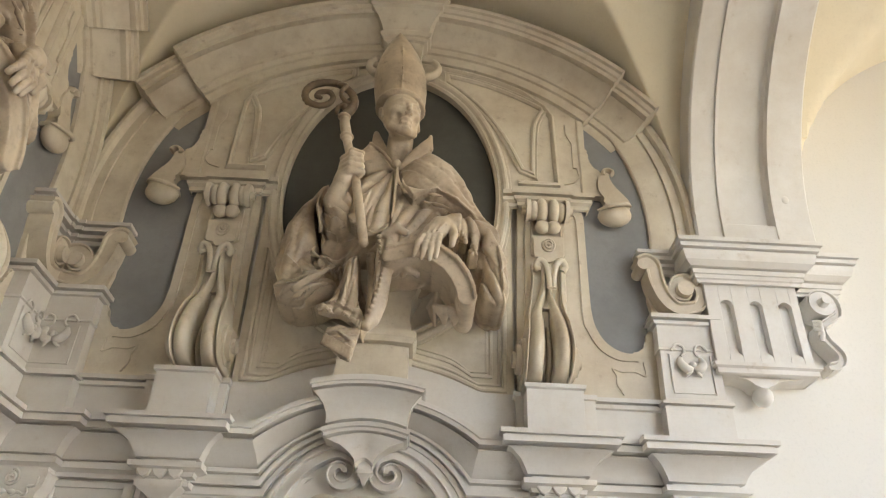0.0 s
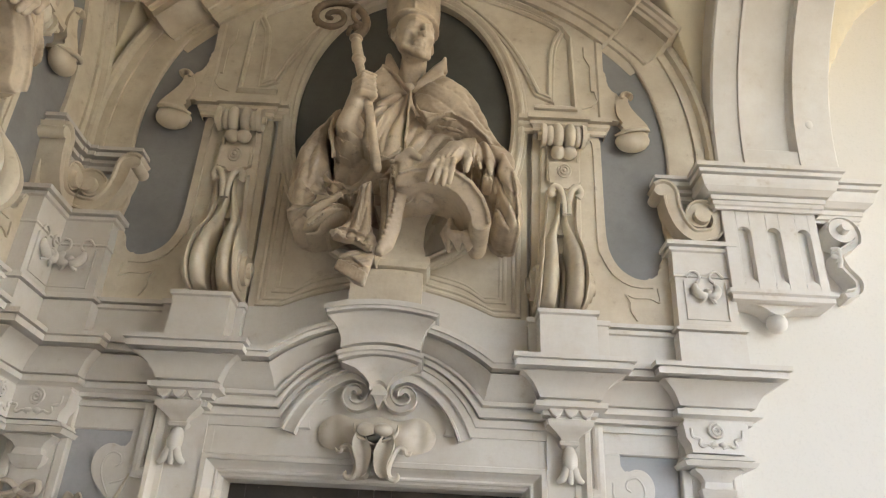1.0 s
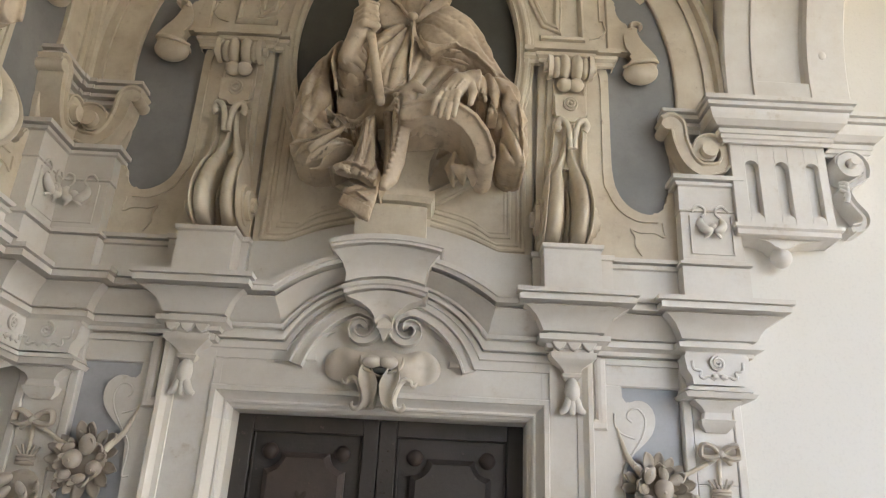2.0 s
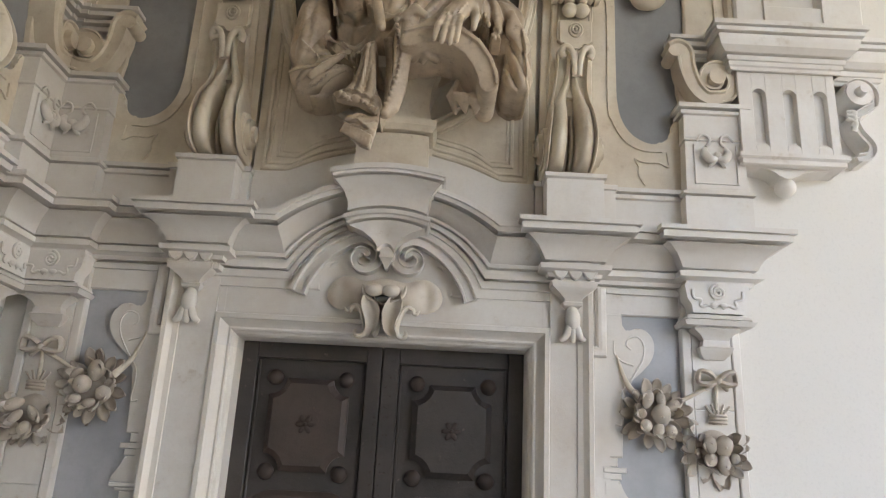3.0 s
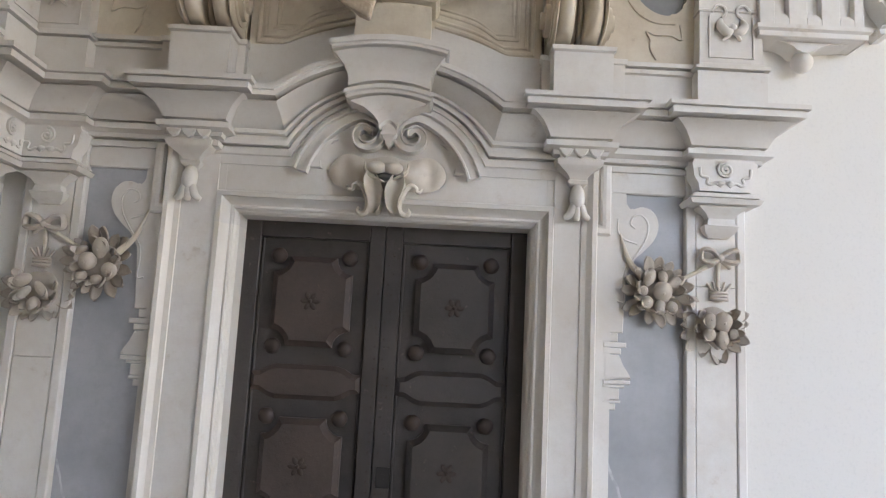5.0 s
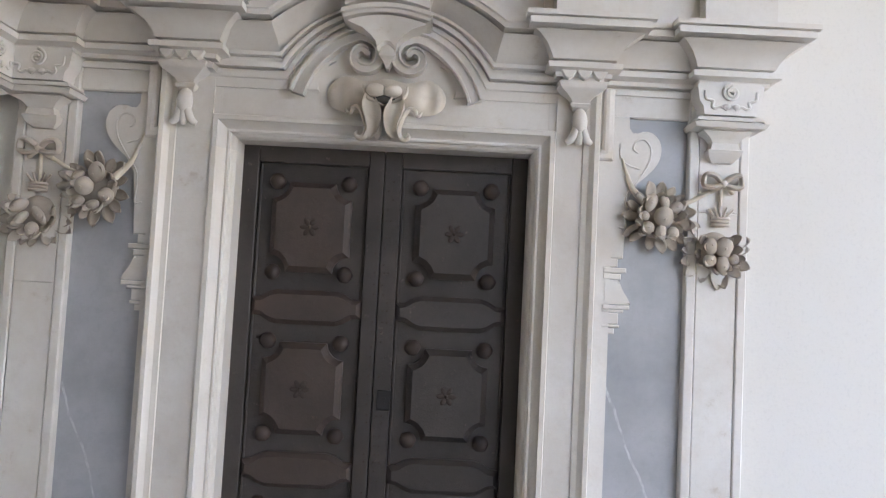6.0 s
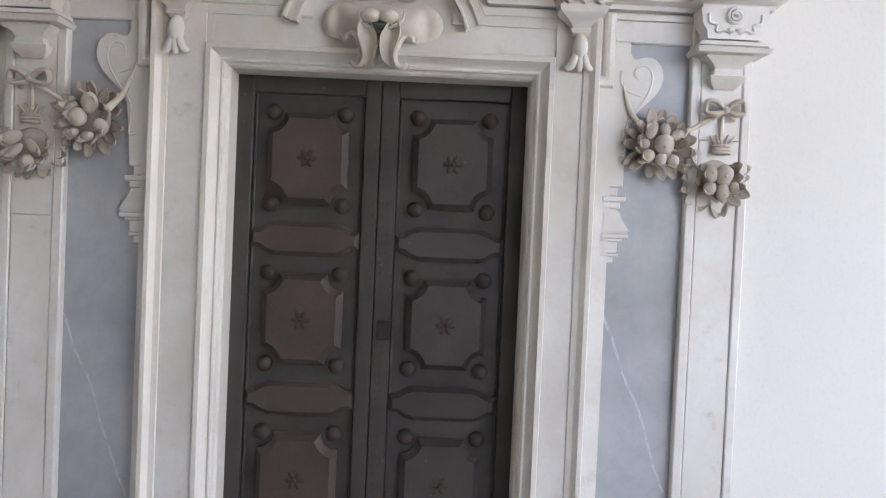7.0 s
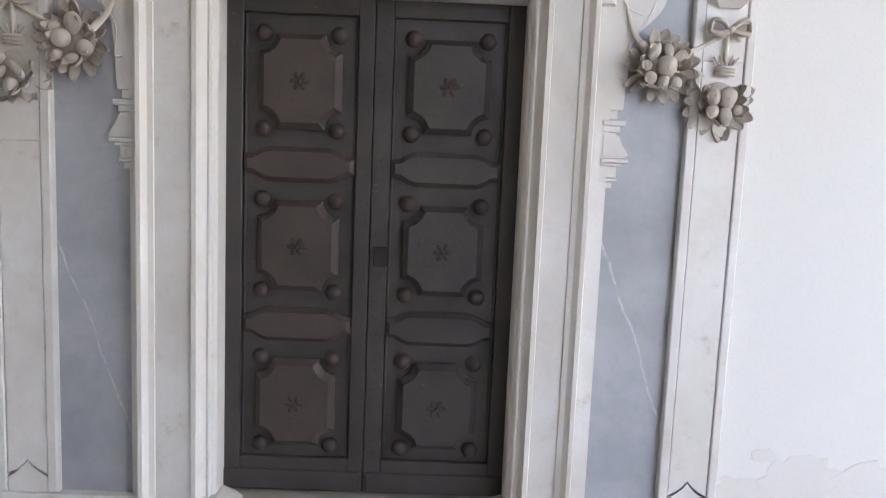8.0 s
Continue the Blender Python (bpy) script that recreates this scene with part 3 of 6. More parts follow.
        tube(bm, curve_pts([(s * 1.655, -0.07, 2.44), (s * 1.655 + k * 0.03, -0.075, 2.415), (s * 1.655 + k * 0.055, -0.06, 2.40)]), 0.012, 6)
    ball(bm, (s * 1.655, -0.085, 2.44), 0.02)
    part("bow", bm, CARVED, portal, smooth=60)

# cornice over pilasters and hanging brackets
for s in (1, -1):
    path = [(1.795, 0.02), (1.795, -0.09), (1.555, -0.09), (1.555, -0.01), (1.03, -0.01), (1.03, -0.11), (0.86, -0.11), (0.86, 0.02)]
    if s < 0:
        path = [(-x, y) for x, y in path][::-1]
        path[-2:] = [(-1.92, -0.09)]
    part("cornice", level(bmesh.new(), path, CORNICE), MARBLE, portal, "white marble cornice breaking forward over the pilaster", smooth=28)

# arched cornice over the door, with the fascias under it: each line runs level, then rises in its own arc
def bent(z0, xs, apex, xe=0.95, n=36):
    h = apex - z0
    r = (xs * xs + h * h) / (2 * h)
    a = math.asin(min(1, xs / r))
    right = [(r * math.sin(a - 2 * a * i / n), apex - r + r * math.cos(a - 2 * a * i / n)) for i in range(n + 1)]
    return [(xe, z0), (0.5 * (xe + xs), z0)] + right + [(-0.5 * (xe + xs), z0), (-xe, z0)]


LINES = [(2.80, 0.47, 3.146, 0.02), (2.80, 0.47, 3.146, -0.045), (2.845, 0.485, 3.17, -0.05), (2.85, 0.487, 3.173, -0.062), (2.882, 0.50, 3.19, -0.065), (2.883, 0.50, 3.191, -0.045), (2.893, 0.502, 3.196, -0.045), (2.894, 0.502, 3.197, -0.09), (2.92, 0.51, 3.213, -0.095),
         (2.925, 0.512, 3.215, -0.07), (2.945, 0.515, 3.225, -0.07), (2.95, 0.517, 3.228, -0.10), (2.966, 0.52, 3.24, -0.105), (2.969, 0.522, 3.242, -0.072), (2.978, 0.524, 3.244, -0.072), (2.995, 0.53, 3.25, -0.095), (3.03, 0.537, 3.265, -0.12),
         (3.06, 0.545, 3.28, -0.165), (3.082, 0.55, 3.29, -0.20), (3.09, 0.55, 3.293, -0.155), (3.102, 0.55, 3.302, -0.155), (3.104, 0.552, 3.303, -0.225), (3.126, 0.555, 3.32, -0.23), (3.129, 0.557, 3.322, -0.245), (3.155, 0.56, 3.345, -0.245), (3.16, 0.56, 3.35, 0.02)]
bm = bmesh.new()
rows = [[bm.verts.new((x, y, z)) for x, z in bent(z0, xs, ap)] for z0, xs, ap, y in LINES]
for a, b in zip(rows, rows[1:]):
    for i in range(len(a) - 1):
        bm.faces.new((a[i], a[i + 1], b[i + 1], b[i]))
part("arched_cornice", bm, MARBLE, portal, "white marble cornice bent up in an arch over the door", smooth=28)
part("lintel", prism(bmesh.new(), [(-0.86, 2.655), (0.86, 2.655), (0.86, 3.12), (0.45, 3.12), (0.25, 3.22), (-0.25, 3.22), (-0.45, 3.12), (-0.86, 3.12)], 0.02, -0.035, 0), MARBLE, portal)
bm = upright(bmesh.new(), [(0.735, 2.50), (0.735, 2.558), (-0.735, 2.558), (-0.735, 2.50)], [(0.735 - x, -y) for x, y in J[:14]] + [(-0.107, 0.03)])
part("lintel_moulding", bm, MARBLE, portal, smooth=25)

# keystone console breaking through the arched cornice
key = [(3.035, 0.03, -0.13), (3.055, 0.045, -0.15), (3.09, 0.05, -0.155), (3.13, 0.075, -0.17), (3.17, 0.12, -0.19), (3.20, 0.19, -0.205), (3.202, 0.17, -0.18), (3.214, 0.17, -0.18), (3.216, 0.205, -0.215), (3.235, 0.205, -0.22), (3.24, 0.215, -0.235),
       (3.265, 0.215, -0.24), (3.267, 0.175, -0.19), (3.285, 0.175, -0.19), (3.288, 0.20, -0.225), (3.325, 0.20, -0.225), (3.345, 0.205, -0.23), (3.38, 0.22, -0.25), (3.405, 0.245, -0.28), (3.42, 0.265, -0.305), (3.421, 0.25, -0.28),
       (3.43, 0.25, -0.28), (3.432, 0.275, -0.315), (3.445, 0.275, -0.315), (3.448, 0.285, -0.325), (3.475, 0.285, -0.325)]
key = [(2.985 + (z - 3.035) * 0.72 if z < 3.271 else 3.155 + (z - 3.27) * 1.02, max(w, 0.04), y) for z, w, y in key]
part("keystone", lathe_box(bmesh.new(), key, -0.005, 0.03, 0.036, 15), MARBLE, portal, "flared marble keystone above the carved mask", smooth=25)

# scrolled bands inside the arch
for s in (1, -1):
    band = arc(0, 2.654, 0.452, 0.452, 16, 58, 14) + curve_pts([(0.24, 3.037), (0.19, 3.064), (0.132, 3.076), (0.075, 3.056)], 4)[1:]
    band += [(0.12 + r * math.cos(a), 2.98 + r * math.sin(a)) for a, r in ((2.40 + i * 0.3, 0.090 - i * 0.0033) for i in range(24))]
    part("volute_band", ribbon(bmesh.new(), [(s * x, z) for x, z in band], 0.072, 0.034, -0.02, -0.10, 0.28), MARBLE, portal, smooth=30)
    bm = bmesh.new()
    prism(bm, [(s * x, z) for x, z in [(0.33, 2.80), (0.40, 2.80), (0.385, 2.86), (0.35, 2.91), (0.30, 2.95), (0.255, 2.955), (0.30, 2.925), (0.335, 2.88), (0.345, 2.84)]], 0.0, -0.055, 0.006)
    part("side_tongue", bm, MARBLE, portal)
part("drop_key", lathe_box(bmesh.new(), [(2.915, 0.006, -0.10), (2.935, 0.015, -0.115), (2.955, 0.026, -0.13), (2.965, 0.036, -0.14), (2.98, 0.04, -0.142), (2.982, 0.034, -0.135), (3.03, 0.036, -0.13)], 0), MARBLE, portal, smooth=35)

# carved shell mask over the lintel
def settle(bm, wide):
    for v in bm.verts:
        v.co.x, v.co.z = v.co.x * wide, 2.56 + (v.co.z - 2.575) * 0.885
    return bm


bm = bmesh.new()
nu, nv = 61, 21
grid = []
for j in range(nv):
    v = j / (nv - 1)
    row = []
    for i in range(nu):
        a = math.pi * (1 - i / (nu - 1))
        u = math.cos(a)
        au = abs(u)
        half = (1 - au ** 7) ** 0.5
        zm = 2.818 + 0.012 * au
        zt = zm + half * (0.10 + 0.012 * math.cos(u * 9))
        zb = zm - half * (0.096 - 0.06 * max(0, 1 - au / 0.42))
        belly = math.sin(math.pi * (0.04 + 0.92 * v))
        bulge = (1 - au ** 4) ** 0.5 * (0.25 + 0.75 * belly)
        dent = 0.028 * math.exp(-((au - 0.72) / 0.13) ** 2) * belly
        row.append(bm.verts.new((0.318 * u, -0.04 - 0.07 * bulge + dent, zb + (zt - zb) * v)))
    grid.append(row)
for a, b in zip(grid, grid[1:]):
    for i in range(nu - 1):
        bm.faces.new((a[i], a[i + 1], b[i + 1], b[i]))
mask = part("shell_mask", settle(bm, 0.92), MASK, portal, "bulging carved shell mask with curled leaves", smooth=70)
part("shell_back", prism(bmesh.new(), [(0.27 * math.cos(t), 2.78 + 0.075 * math.sin(t)) for t in np.linspace(0, 2 * math.pi, 28, endpoint=False)], 0.0, -0.06, 0), MASK, mask)
for k in (1, -1):
    # one broad petal of the beard: from the crease in the middle to the outer roll
    inner = curve_pts([(0.05, 2.80), (0.03, 2.765), (0.008, 2.715), (0.010, 2.66), (0.022, 2.61), (0.042, 2.588)], 6)
    outer = curve_pts([(0.105, 2.81), (0.118, 2.765), (0.112, 2.715), (0.092, 2.665), (0.084, 2.62), (0.098, 2.588)], 6)
    bm = bmesh.new()
    rows = []
    for i, (p, q) in enumerate(zip(inner, outer)):
        t = i / (len(inner) - 1)
        rows.append([bm.verts.new((k * (p[0] + (q[0] - p[0]) * w) - 0.004, -0.118 - 0.028 * math.sin(math.pi * min(1, 0.25 + t * 0.75)) - 0.045 * (1 - math.sin(math.pi * min(1, w * 1.02)) ** 0.7), p[1] + (q[1] - p[1]) * w)) for w in np.linspace(0, 1, 17)])
    for r0, r1 in zip(rows, rows[1:]):
        for j in range(16):
            bm.faces.new((r0[j], r0[j + 1], r1[j + 1], r1[j]))
    rim = rows[0] + [r[-1] for r in rows[1:]] + rows[-1][-2::-1] + [r[0] for r in rows[-2:0:-1]]
    back = [bm.verts.new((v.co.x, -0.04, v.co.z)) for v in rim]
    for j in range(len(rim)):
        bm.faces.new((rim[j], rim[(j + 1) % len(rim)], back[(j + 1) % len(rim)], back[j]))
    petal = part("curled_leaf", settle(bm, 0.83), MASK, mask, smooth=75)
    # outer roll, hooked under the shell and curling out at the foot
    bm = bmesh.new()
    line = [(0.222, 2.735), (0.208, 2.714), (0.19, 2.716), (0.182, 2.738), (0.155, 2.748), (0.125, 2.725), (0.104, 2.68), (0.092, 2.63), (0.102, 2.592), (0.13, 2.578), (0.152, 2.594), (0.146, 2.616)]
    rads = (0.004, 0.009, 0.011, 0.013, 0.014, 0.015, 0.016, 0.016, 0.016, 0.015, 0.012, 0.005)
    tube(bm, curve_pts([(k * x - 0.004, -0.125, z) for x, z in line], 5), [r[0] for r in curve_pts([(r,) for r in rads], 5)], 12, 1.9)
    part("leaf_roll", settle(bm, 0.83), MASK, petal, smooth=60)
    # collar that cups the buds
    bm = bmesh.new()
    tube(bm, curve_pts([(k * 0.004, -0.150, 2.755), (k * 0.05, -0.152, 2.778), (k * 0.09, -0.150, 2.795), (k * 0.114, -0.145, 2.825), (k * 0.118, -0.138, 2.868)], 5), [0.004 + 0.007 * math.sin(i / 20 * 3.1) for i in range(21)], 10, 1.6)
    part("collar", settle(bm, 0.9), MASK, mask, smooth=60)
bm = bmesh.new()
for k in (1, -1):
    ball(bm, (k * 0.042 - 0.004, -0.165, 2.832), 0.047, 1.05, 0.9, 0.76, u=20, v=14)
part("bud_pair", settle(bm, 0.95), MASK, mask, smooth=70)
# no real cavity: a black ball paints the mouth's shade under the buds
bm = bmesh.new()
ball(bm, (-0.004, -0.146, 2.788), 0.03, 2.1, 1.0, 0.75)
part("mouth_hollow", settle(bm, 0.9), BLACK, mask, "black ball painting the shade under the bud pair")

# ---- the double door ----
door = thing("double_door", "dark weathered wooden double door with studs and raised panels", "door")


def panel_outline(x0, x1, z0, z1, c):
    """A rectangle with scooped corners."""
    pts = []
    for cx, cz, a in ((x1, z0, 180), (x1, z1, 270), (x0, z1, 360), (x0, z0, 90)):
        sx, sz = (-1 if cx == x1 else 1), (1 if cz == z0 else -1)
        arc_pts = [(cx + c * math.cos(radians(t)), cz + c * math.sin(radians(t))) for t in np.linspace(a, a - 90, 6)]
        pts += arc_pts
    return pts


def raised(bm, pts, y, h, w):
    """A raised field: outline at y, narrowing by w while it rises by h."""
    ms = mitres(pts, True)
    area = sum(a[0] * b[1] - b[0] * a[1] for a, b in zip(pts, pts[1:] + pts[:1]))
    k = 1 if area > 0 else -1
    outer = [bm.verts.new((x, y, z)) for x, z in pts]
    lip = [bm.verts.new((x, y - h * 0.4, z)) for x, z in pts]
    inner = [bm.verts.new((x + k * m.x * w, y - h, z + k * m.y * w)) for (x, z), m in zip(pts, ms)]
    n = len(pts)
    for a, b in ((outer, lip), (lip, inner)):
        for i in range(n):
            bm.faces.new((a[i], a[(i + 1) % n], b[(i + 1) % n], b[i]))
    bm.faces.new(inner)
    return bm


bm = bmesh.new()
ball(bm, (0, 0, 0), 1, 1, 0.9, 1, u=14, v=9)
for v in bm.verts:
    v.co.x *= 1 + 0.06 * math.cos(6 * math.atan2(v.co.z, v.co.x))
STUD = bpy.data.meshes.new("stud")
for f in bm.faces:
    f.smooth = True
bm.to_mesh(STUD)
bm.free()
STUD.materials.append(IRON)
bm = bmesh.new()
for k in range(6):
    a = k * math.pi / 3
    ball(bm, (0.026 * math.cos(a), 0, 0.026 * math.sin(a)), 0.021, 1.2, 0.22, 0.62, Euler((0, -a, 0)), 8, 5)
ball(bm, (0, -0.006, 0), 0.011, 1, 0.9, 1, None, 8, 5)
ROSE = bpy.data.meshes.new("rosette")
bm.to_mesh(ROSE)
bm.free()
ROSE.materials.append(IRON)

YD = 0.20
for s in (-1, 1):
    x0, x1 = (-0.75, -0.008) if s < 0 else (-0.002, 0.75)
    leaf = part("leaf", box(bmesh.new(), x0, x1, YD, YD + 0.06, 0.02, 2.60, 0.003), WOOD, door, "dark brown panelled leaf")
    fx0, fx1 = (-0.655, -0.085) if s < 0 else (0.085, 0.655)
    # stiles and rails stand proud of the panels' ground
    part("stile", box(bmesh.new(), x0, fx0, YD - 0.034, YD, 0.02, 2.60, 0.004), WOOD, leaf)
    part("stile", box(bmesh.new(), fx1, x1, YD - 0.034, YD, 0.02, 2.60, 0.004), WOOD, leaf)
    part("rail", box(bmesh.new(), fx0 + 0.001, fx1 - 0.001, YD - 0.034, YD, 2.475, 2.60, 0.004), WOOD, leaf)
    part("rail", box(bmesh.new(), fx0 + 0.001, fx1 - 0.001, YD - 0.034, YD, 0.02, 0.20, 0.004), WOOD, leaf)
    part("kick_board", box(bmesh.new(), x0 + 0.012, x1 - 0.012, YD - 0.046, YD - 0.033, 0.03, 0.135, 0.004), WOOD, leaf)
    cxm = (fx0 + fx1) / 2
    for xa, xb in ((fx0 + 0.002, fx0 + 0.018), (fx1 - 0.018, fx1 - 0.002)):
        part("field_bead", box(bmesh.new(), xa, xb, YD - 0.012, YD - 0.002, 0.205, 2.47, 0.005), WOOD, leaf)
    for row in range(3):
        zc = 2.145 - row * 0.822
        part("panel", raised(bmesh.new(), panel_outline(cxm - 0.205, cxm + 0.205, zc - 0.232, zc + 0.232, 0.085), YD - 0.001, 0.058, 0.03), WOOD_RED if s < 0 else WOOD, leaf)
        sub("rosette", ROSE, leaf, Matrix.Translation((cxm, YD - 0.062, zc)))
        for dx in (-0.185, 0.185):
            for dz in (-0.235, 0.235):
                sub("stud", STUD, leaf, Matrix.Translation((cxm + dx, YD - 0.012, zc + dz)) @ Matrix.Rotation(dx * 9 + dz * 7 + row, 4, "Y") @ Matrix.Scale(0.042, 4))
        if row < 2:
            zm = zc - 0.411
            bar = [(fx0 + 0.004, zm - 0.045), (fx0 + 0.05, zm - 0.05), (fx0 + 0.09, zm - 0.075), (fx0 + 0.13, zm - 0.088), (fx1 - 0.13, zm - 0.088), (fx1 - 0.09, zm - 0.075), (fx1 - 0.05, zm - 0.05), (fx1 - 0.004, zm - 0.045),
                   (fx1 - 0.004, zm + 0.045), (fx1 - 0.05, zm + 0.05), (fx1 - 0.09, zm + 0.075), (fx1 - 0.13, zm + 0.088), (fx0 + 0.13, zm + 0.088), (fx0 + 0.09, zm + 0.075), (fx0 + 0.05, zm + 0.05), (fx0 + 0.004, zm + 0.045)]
            part("cross_panel", raised(bmesh.new(), bar, YD - 0.001, 0.042, 0.024), WOOD_RED if s < 0 else WOOD, leaf)
lock = part("lock_plate", box(bmesh.new(), 0.018, 0.088, YD - 0.041, YD - 0.032, 1.235, 1.335, 0.003), DARK_IRON, door, "black iron lock plate with keyhole")
bm = bmesh.new()
bmesh.ops.create_cone(bm, segments=12, radius1=0.009, radius2=0.009, depth=0.004, cap_ends=True, matrix=pose(0.055, YD - 0.043, 1.295, 90))
box(bm, 0.051, 0.059, YD - 0.045, YD - 0.041, 1.268, 1.293, 0)
part("keyhole", bm, DARK_IRON, lock)
rnd = random.Random(4)
bm = bmesh.new()
for k in range(46):
    zz = 0.25 + 2.2 * k / 46 + rnd.uniform(-0.01, 0.01)
    for xx in (-0.028, 0.02, 0.045):
        if rnd.random() < 0.6:
            ball(bm, (xx + rnd.uniform(-0.004, 0.004), YD - 0.034, zz), 0.0055, 1, 0.5, 1, None, 6, 4)
tagged(part("nails", bm, IRON, door), kind="stuff")

# ---- the niche above the doorway ----
niche = thing("niche_surround", "carved cream marble niche surround with scroll consoles above the door", "niche", at=(0, 0, 0))

ZC = 4.772
outline = [(0.0, 3.12), (0.75, 3.12), (0.752, 4.77), (1.22, 4.775), (1.245, 5.40)] + arc(0, 4.07, 1.88, 1.88, 46, 90, 12)
outline = outline + [(-x, z) for x, z in outline[::-1]][1:-1]


def ray_out(theta):
    d = Vector((math.cos(theta), math.sin(theta)))
    best = None
    for a, b in zip(outline, outline[1:] + outline[:1]):
        e = Vector(b) - Vector(a)
        q = Vector(a) - Vector((0, ZC))
        det = d.x * -e.y + e.x * d.y
        if abs(det) < 1e-9:
            continue
        t = (q.x * -e.y + e.x * q.y) / det
        u = (d.x * q.y - d.y * q.x) / det
        if t > 0 and -1e-6 <= u <= 1 + 1e-6 and (best is None or t > best):
            best = t
    return best


angs = sorted({round(math.atan2(z - ZC, x), 5) for x, z in outline} | {round(-math.pi + 2 * math.pi * i / 96, 5) for i in range(96)})
OA, OB, OZ = 0.665, 0.985, 4.73
bm = bmesh.new()
ring_in, ring_back, ring_out, ring_side = [], [], [], []
for t in angs:
    ex, ez = math.cos(t), math.sin(t)
    # the oval, seen from (0, ZC)
    A = (ex / OA) ** 2 + (ez / OB) ** 2
    B = 2 * ez * (ZC - OZ) / OB ** 2
    C = ((ZC - OZ) / OB) ** 2 - 1
    k = (-B + math.sqrt(B * B - 4 * A * C)) / (2 * A)
    o = ray_out(t)
    ring_back.append(bm.verts.new((k * ex, 0.018, ZC + k * ez)))
    ring_in.append(bm.verts.new((k * ex, -0.045, ZC + k * ez)))
    ring_out.append(bm.verts.new((o * ex, -0.045, ZC + o * ez)))
    ring_side.append(bm.verts.new((o * ex, 0.02, ZC + o * ez)))
m = len(angs)
for a, b in ((ring_back, ring_in), (ring_in, ring_out), (ring_out, ring_side)):
    for i in range(m):
        bm.faces.new((a[i], a[(i + 1) % m], b[(i + 1) % m], b[i]))
part("niche_plate", bm, MARBLE_WARM, niche, smooth=25)
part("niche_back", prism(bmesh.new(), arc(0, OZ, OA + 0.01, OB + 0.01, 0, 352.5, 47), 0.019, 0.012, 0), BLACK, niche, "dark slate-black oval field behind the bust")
low = [(x, z) for x, z in arc(0, OZ, OA + 0.005, OB + 0.005, 180, 360, 40) if z < 4.36]
part("niche_foot", prism(bmesh.new(), low, 0.011, -0.01, 0), MARBLE_WARM, niche)
bm = upright(bmesh.new(), arc(0, OZ, OA, OB, 0, 354, 59), [(0.004, 0.02), (0.004, 0.05), (-0.012, 0.062), (-0.02, 0.05), (-0.03, 0.05), (-0.045, 0.066), (-0.06, 0.07), (-0.075, 0.062), (-0.08, 0.05), (-0.095, 0.05), (-0.1, 0.04)], 0.0, True)
part("oval_frame", bm, MARBLE_WARM, niche, "moulded cream marble oval frame", smooth=25)

# pale base under the frame lines, rising towards the middle
base = [(0.75, 3.12), (0.75, 3.435), (0.58, 3.435)] + curve_pts([(0.58, 3.435), (0.40, 3.51), (0.2, 3.565), (0.0, 3.585)], 6)[1:]
part("arched_base", prism(bmesh.new(), base + [(-x, z) for x, z in base[::-1]][1:], 0.02, -0.052, 0.004), MARBLE, niche)

# frame lines of the field under the oval
def low_line(off):
    x, z = 0.70 - off, 3.455 + off
    left = [(-x, OZ - 1.085 * math.sqrt(1 - (x / 0.765) ** 2) - 0.02), (-x, z), (-x + 0.13 - off * 0.4, z)] + curve_pts([(-x + 0.13 - off * 0.4, z), (-0.40, z + 0.075), (-0.2, z + 0.13)], 6)[1:]
    return left, mirrored(left)


for off, w, h in ((0.0, 0.016, 0.018), (0.03, 0.01, 0.012), (0.075, 0.012, 0.012), (0.10, 0.008, 0.008)):
    for line in low_line(off):
        part("frame_bead", upright(bmesh.new(), line, [(-w, 0.04), (-w * 0.6, 0.045 + h * 0.8), (0, 0.045 + h), (w * 0.6, 0.045 + h * 0.8), (w, 0.04)]), MARBLE_WARM, niche, smooth=40)
part("upper_bead", upright(bmesh.new(), [(0.0, 5.84), *arc(0, 4.07, 1.77, 1.77, 90, 62, 10)[1:], (0.985, 5.50), (1.03, 5.42), (1.045, 4.86), (0.80, 4.86)], [(-0.012, 0.04), (-0.008, 0.058), (0.008, 0.075), (0.022, 0.068), (0.026, 0.04)]), MARBLE_WARM, niche, smooth=40)
part("upper_bead", upright(bmesh.new(), mirrored([(0.0, 5.84), *arc(0, 4.07, 1.77, 1.77, 90, 62, 10)[1:], (0.985, 5.50), (1.03, 5.42), (1.045, 4.86), (0.80, 4.86)]), [(-0.026, 0.04), (-0.022, 0.068), (-0.008, 0.075), (0.008, 0.058), (0.012, 0.04)]), MARBLE_WARM, niche, smooth=40)
for s in (1, -1):
    fan = curve_pts([(0.895, 4.93), (0.905, 5.20), (0.925, 5.36), (0.975, 5.47)], 5) + arc(0, 4.06, 1.73, 1.73, 56, 79, 12)
    fan += curve_pts([(0.33, 5.70), (0.45, 5.595), (0.60, 5.42), (0.73, 5.20), (0.83, 4.96)], 4)
    fan = [(s * x, z) for x, z in fan]
    k = -s
    part("spandrel_field", prism(bmesh.new(), fan, -0.04, -0.049, 0), MARBLE_WARM, niche)
    part("spandrel_frame", upright(bmesh.new(), fan, [(k * a, b) for a, b in ((-0.016, 0.04), (-0.014, 0.062), (-0.004, 0.074), (0.008, 0.072), (0.012, 0.058), (0.02, 0.058), (0.024, 0.066), (0.03, 0.064), (0.034, 0.04))], 0.0, True), MARBLE_WARM, niche, smooth=28)

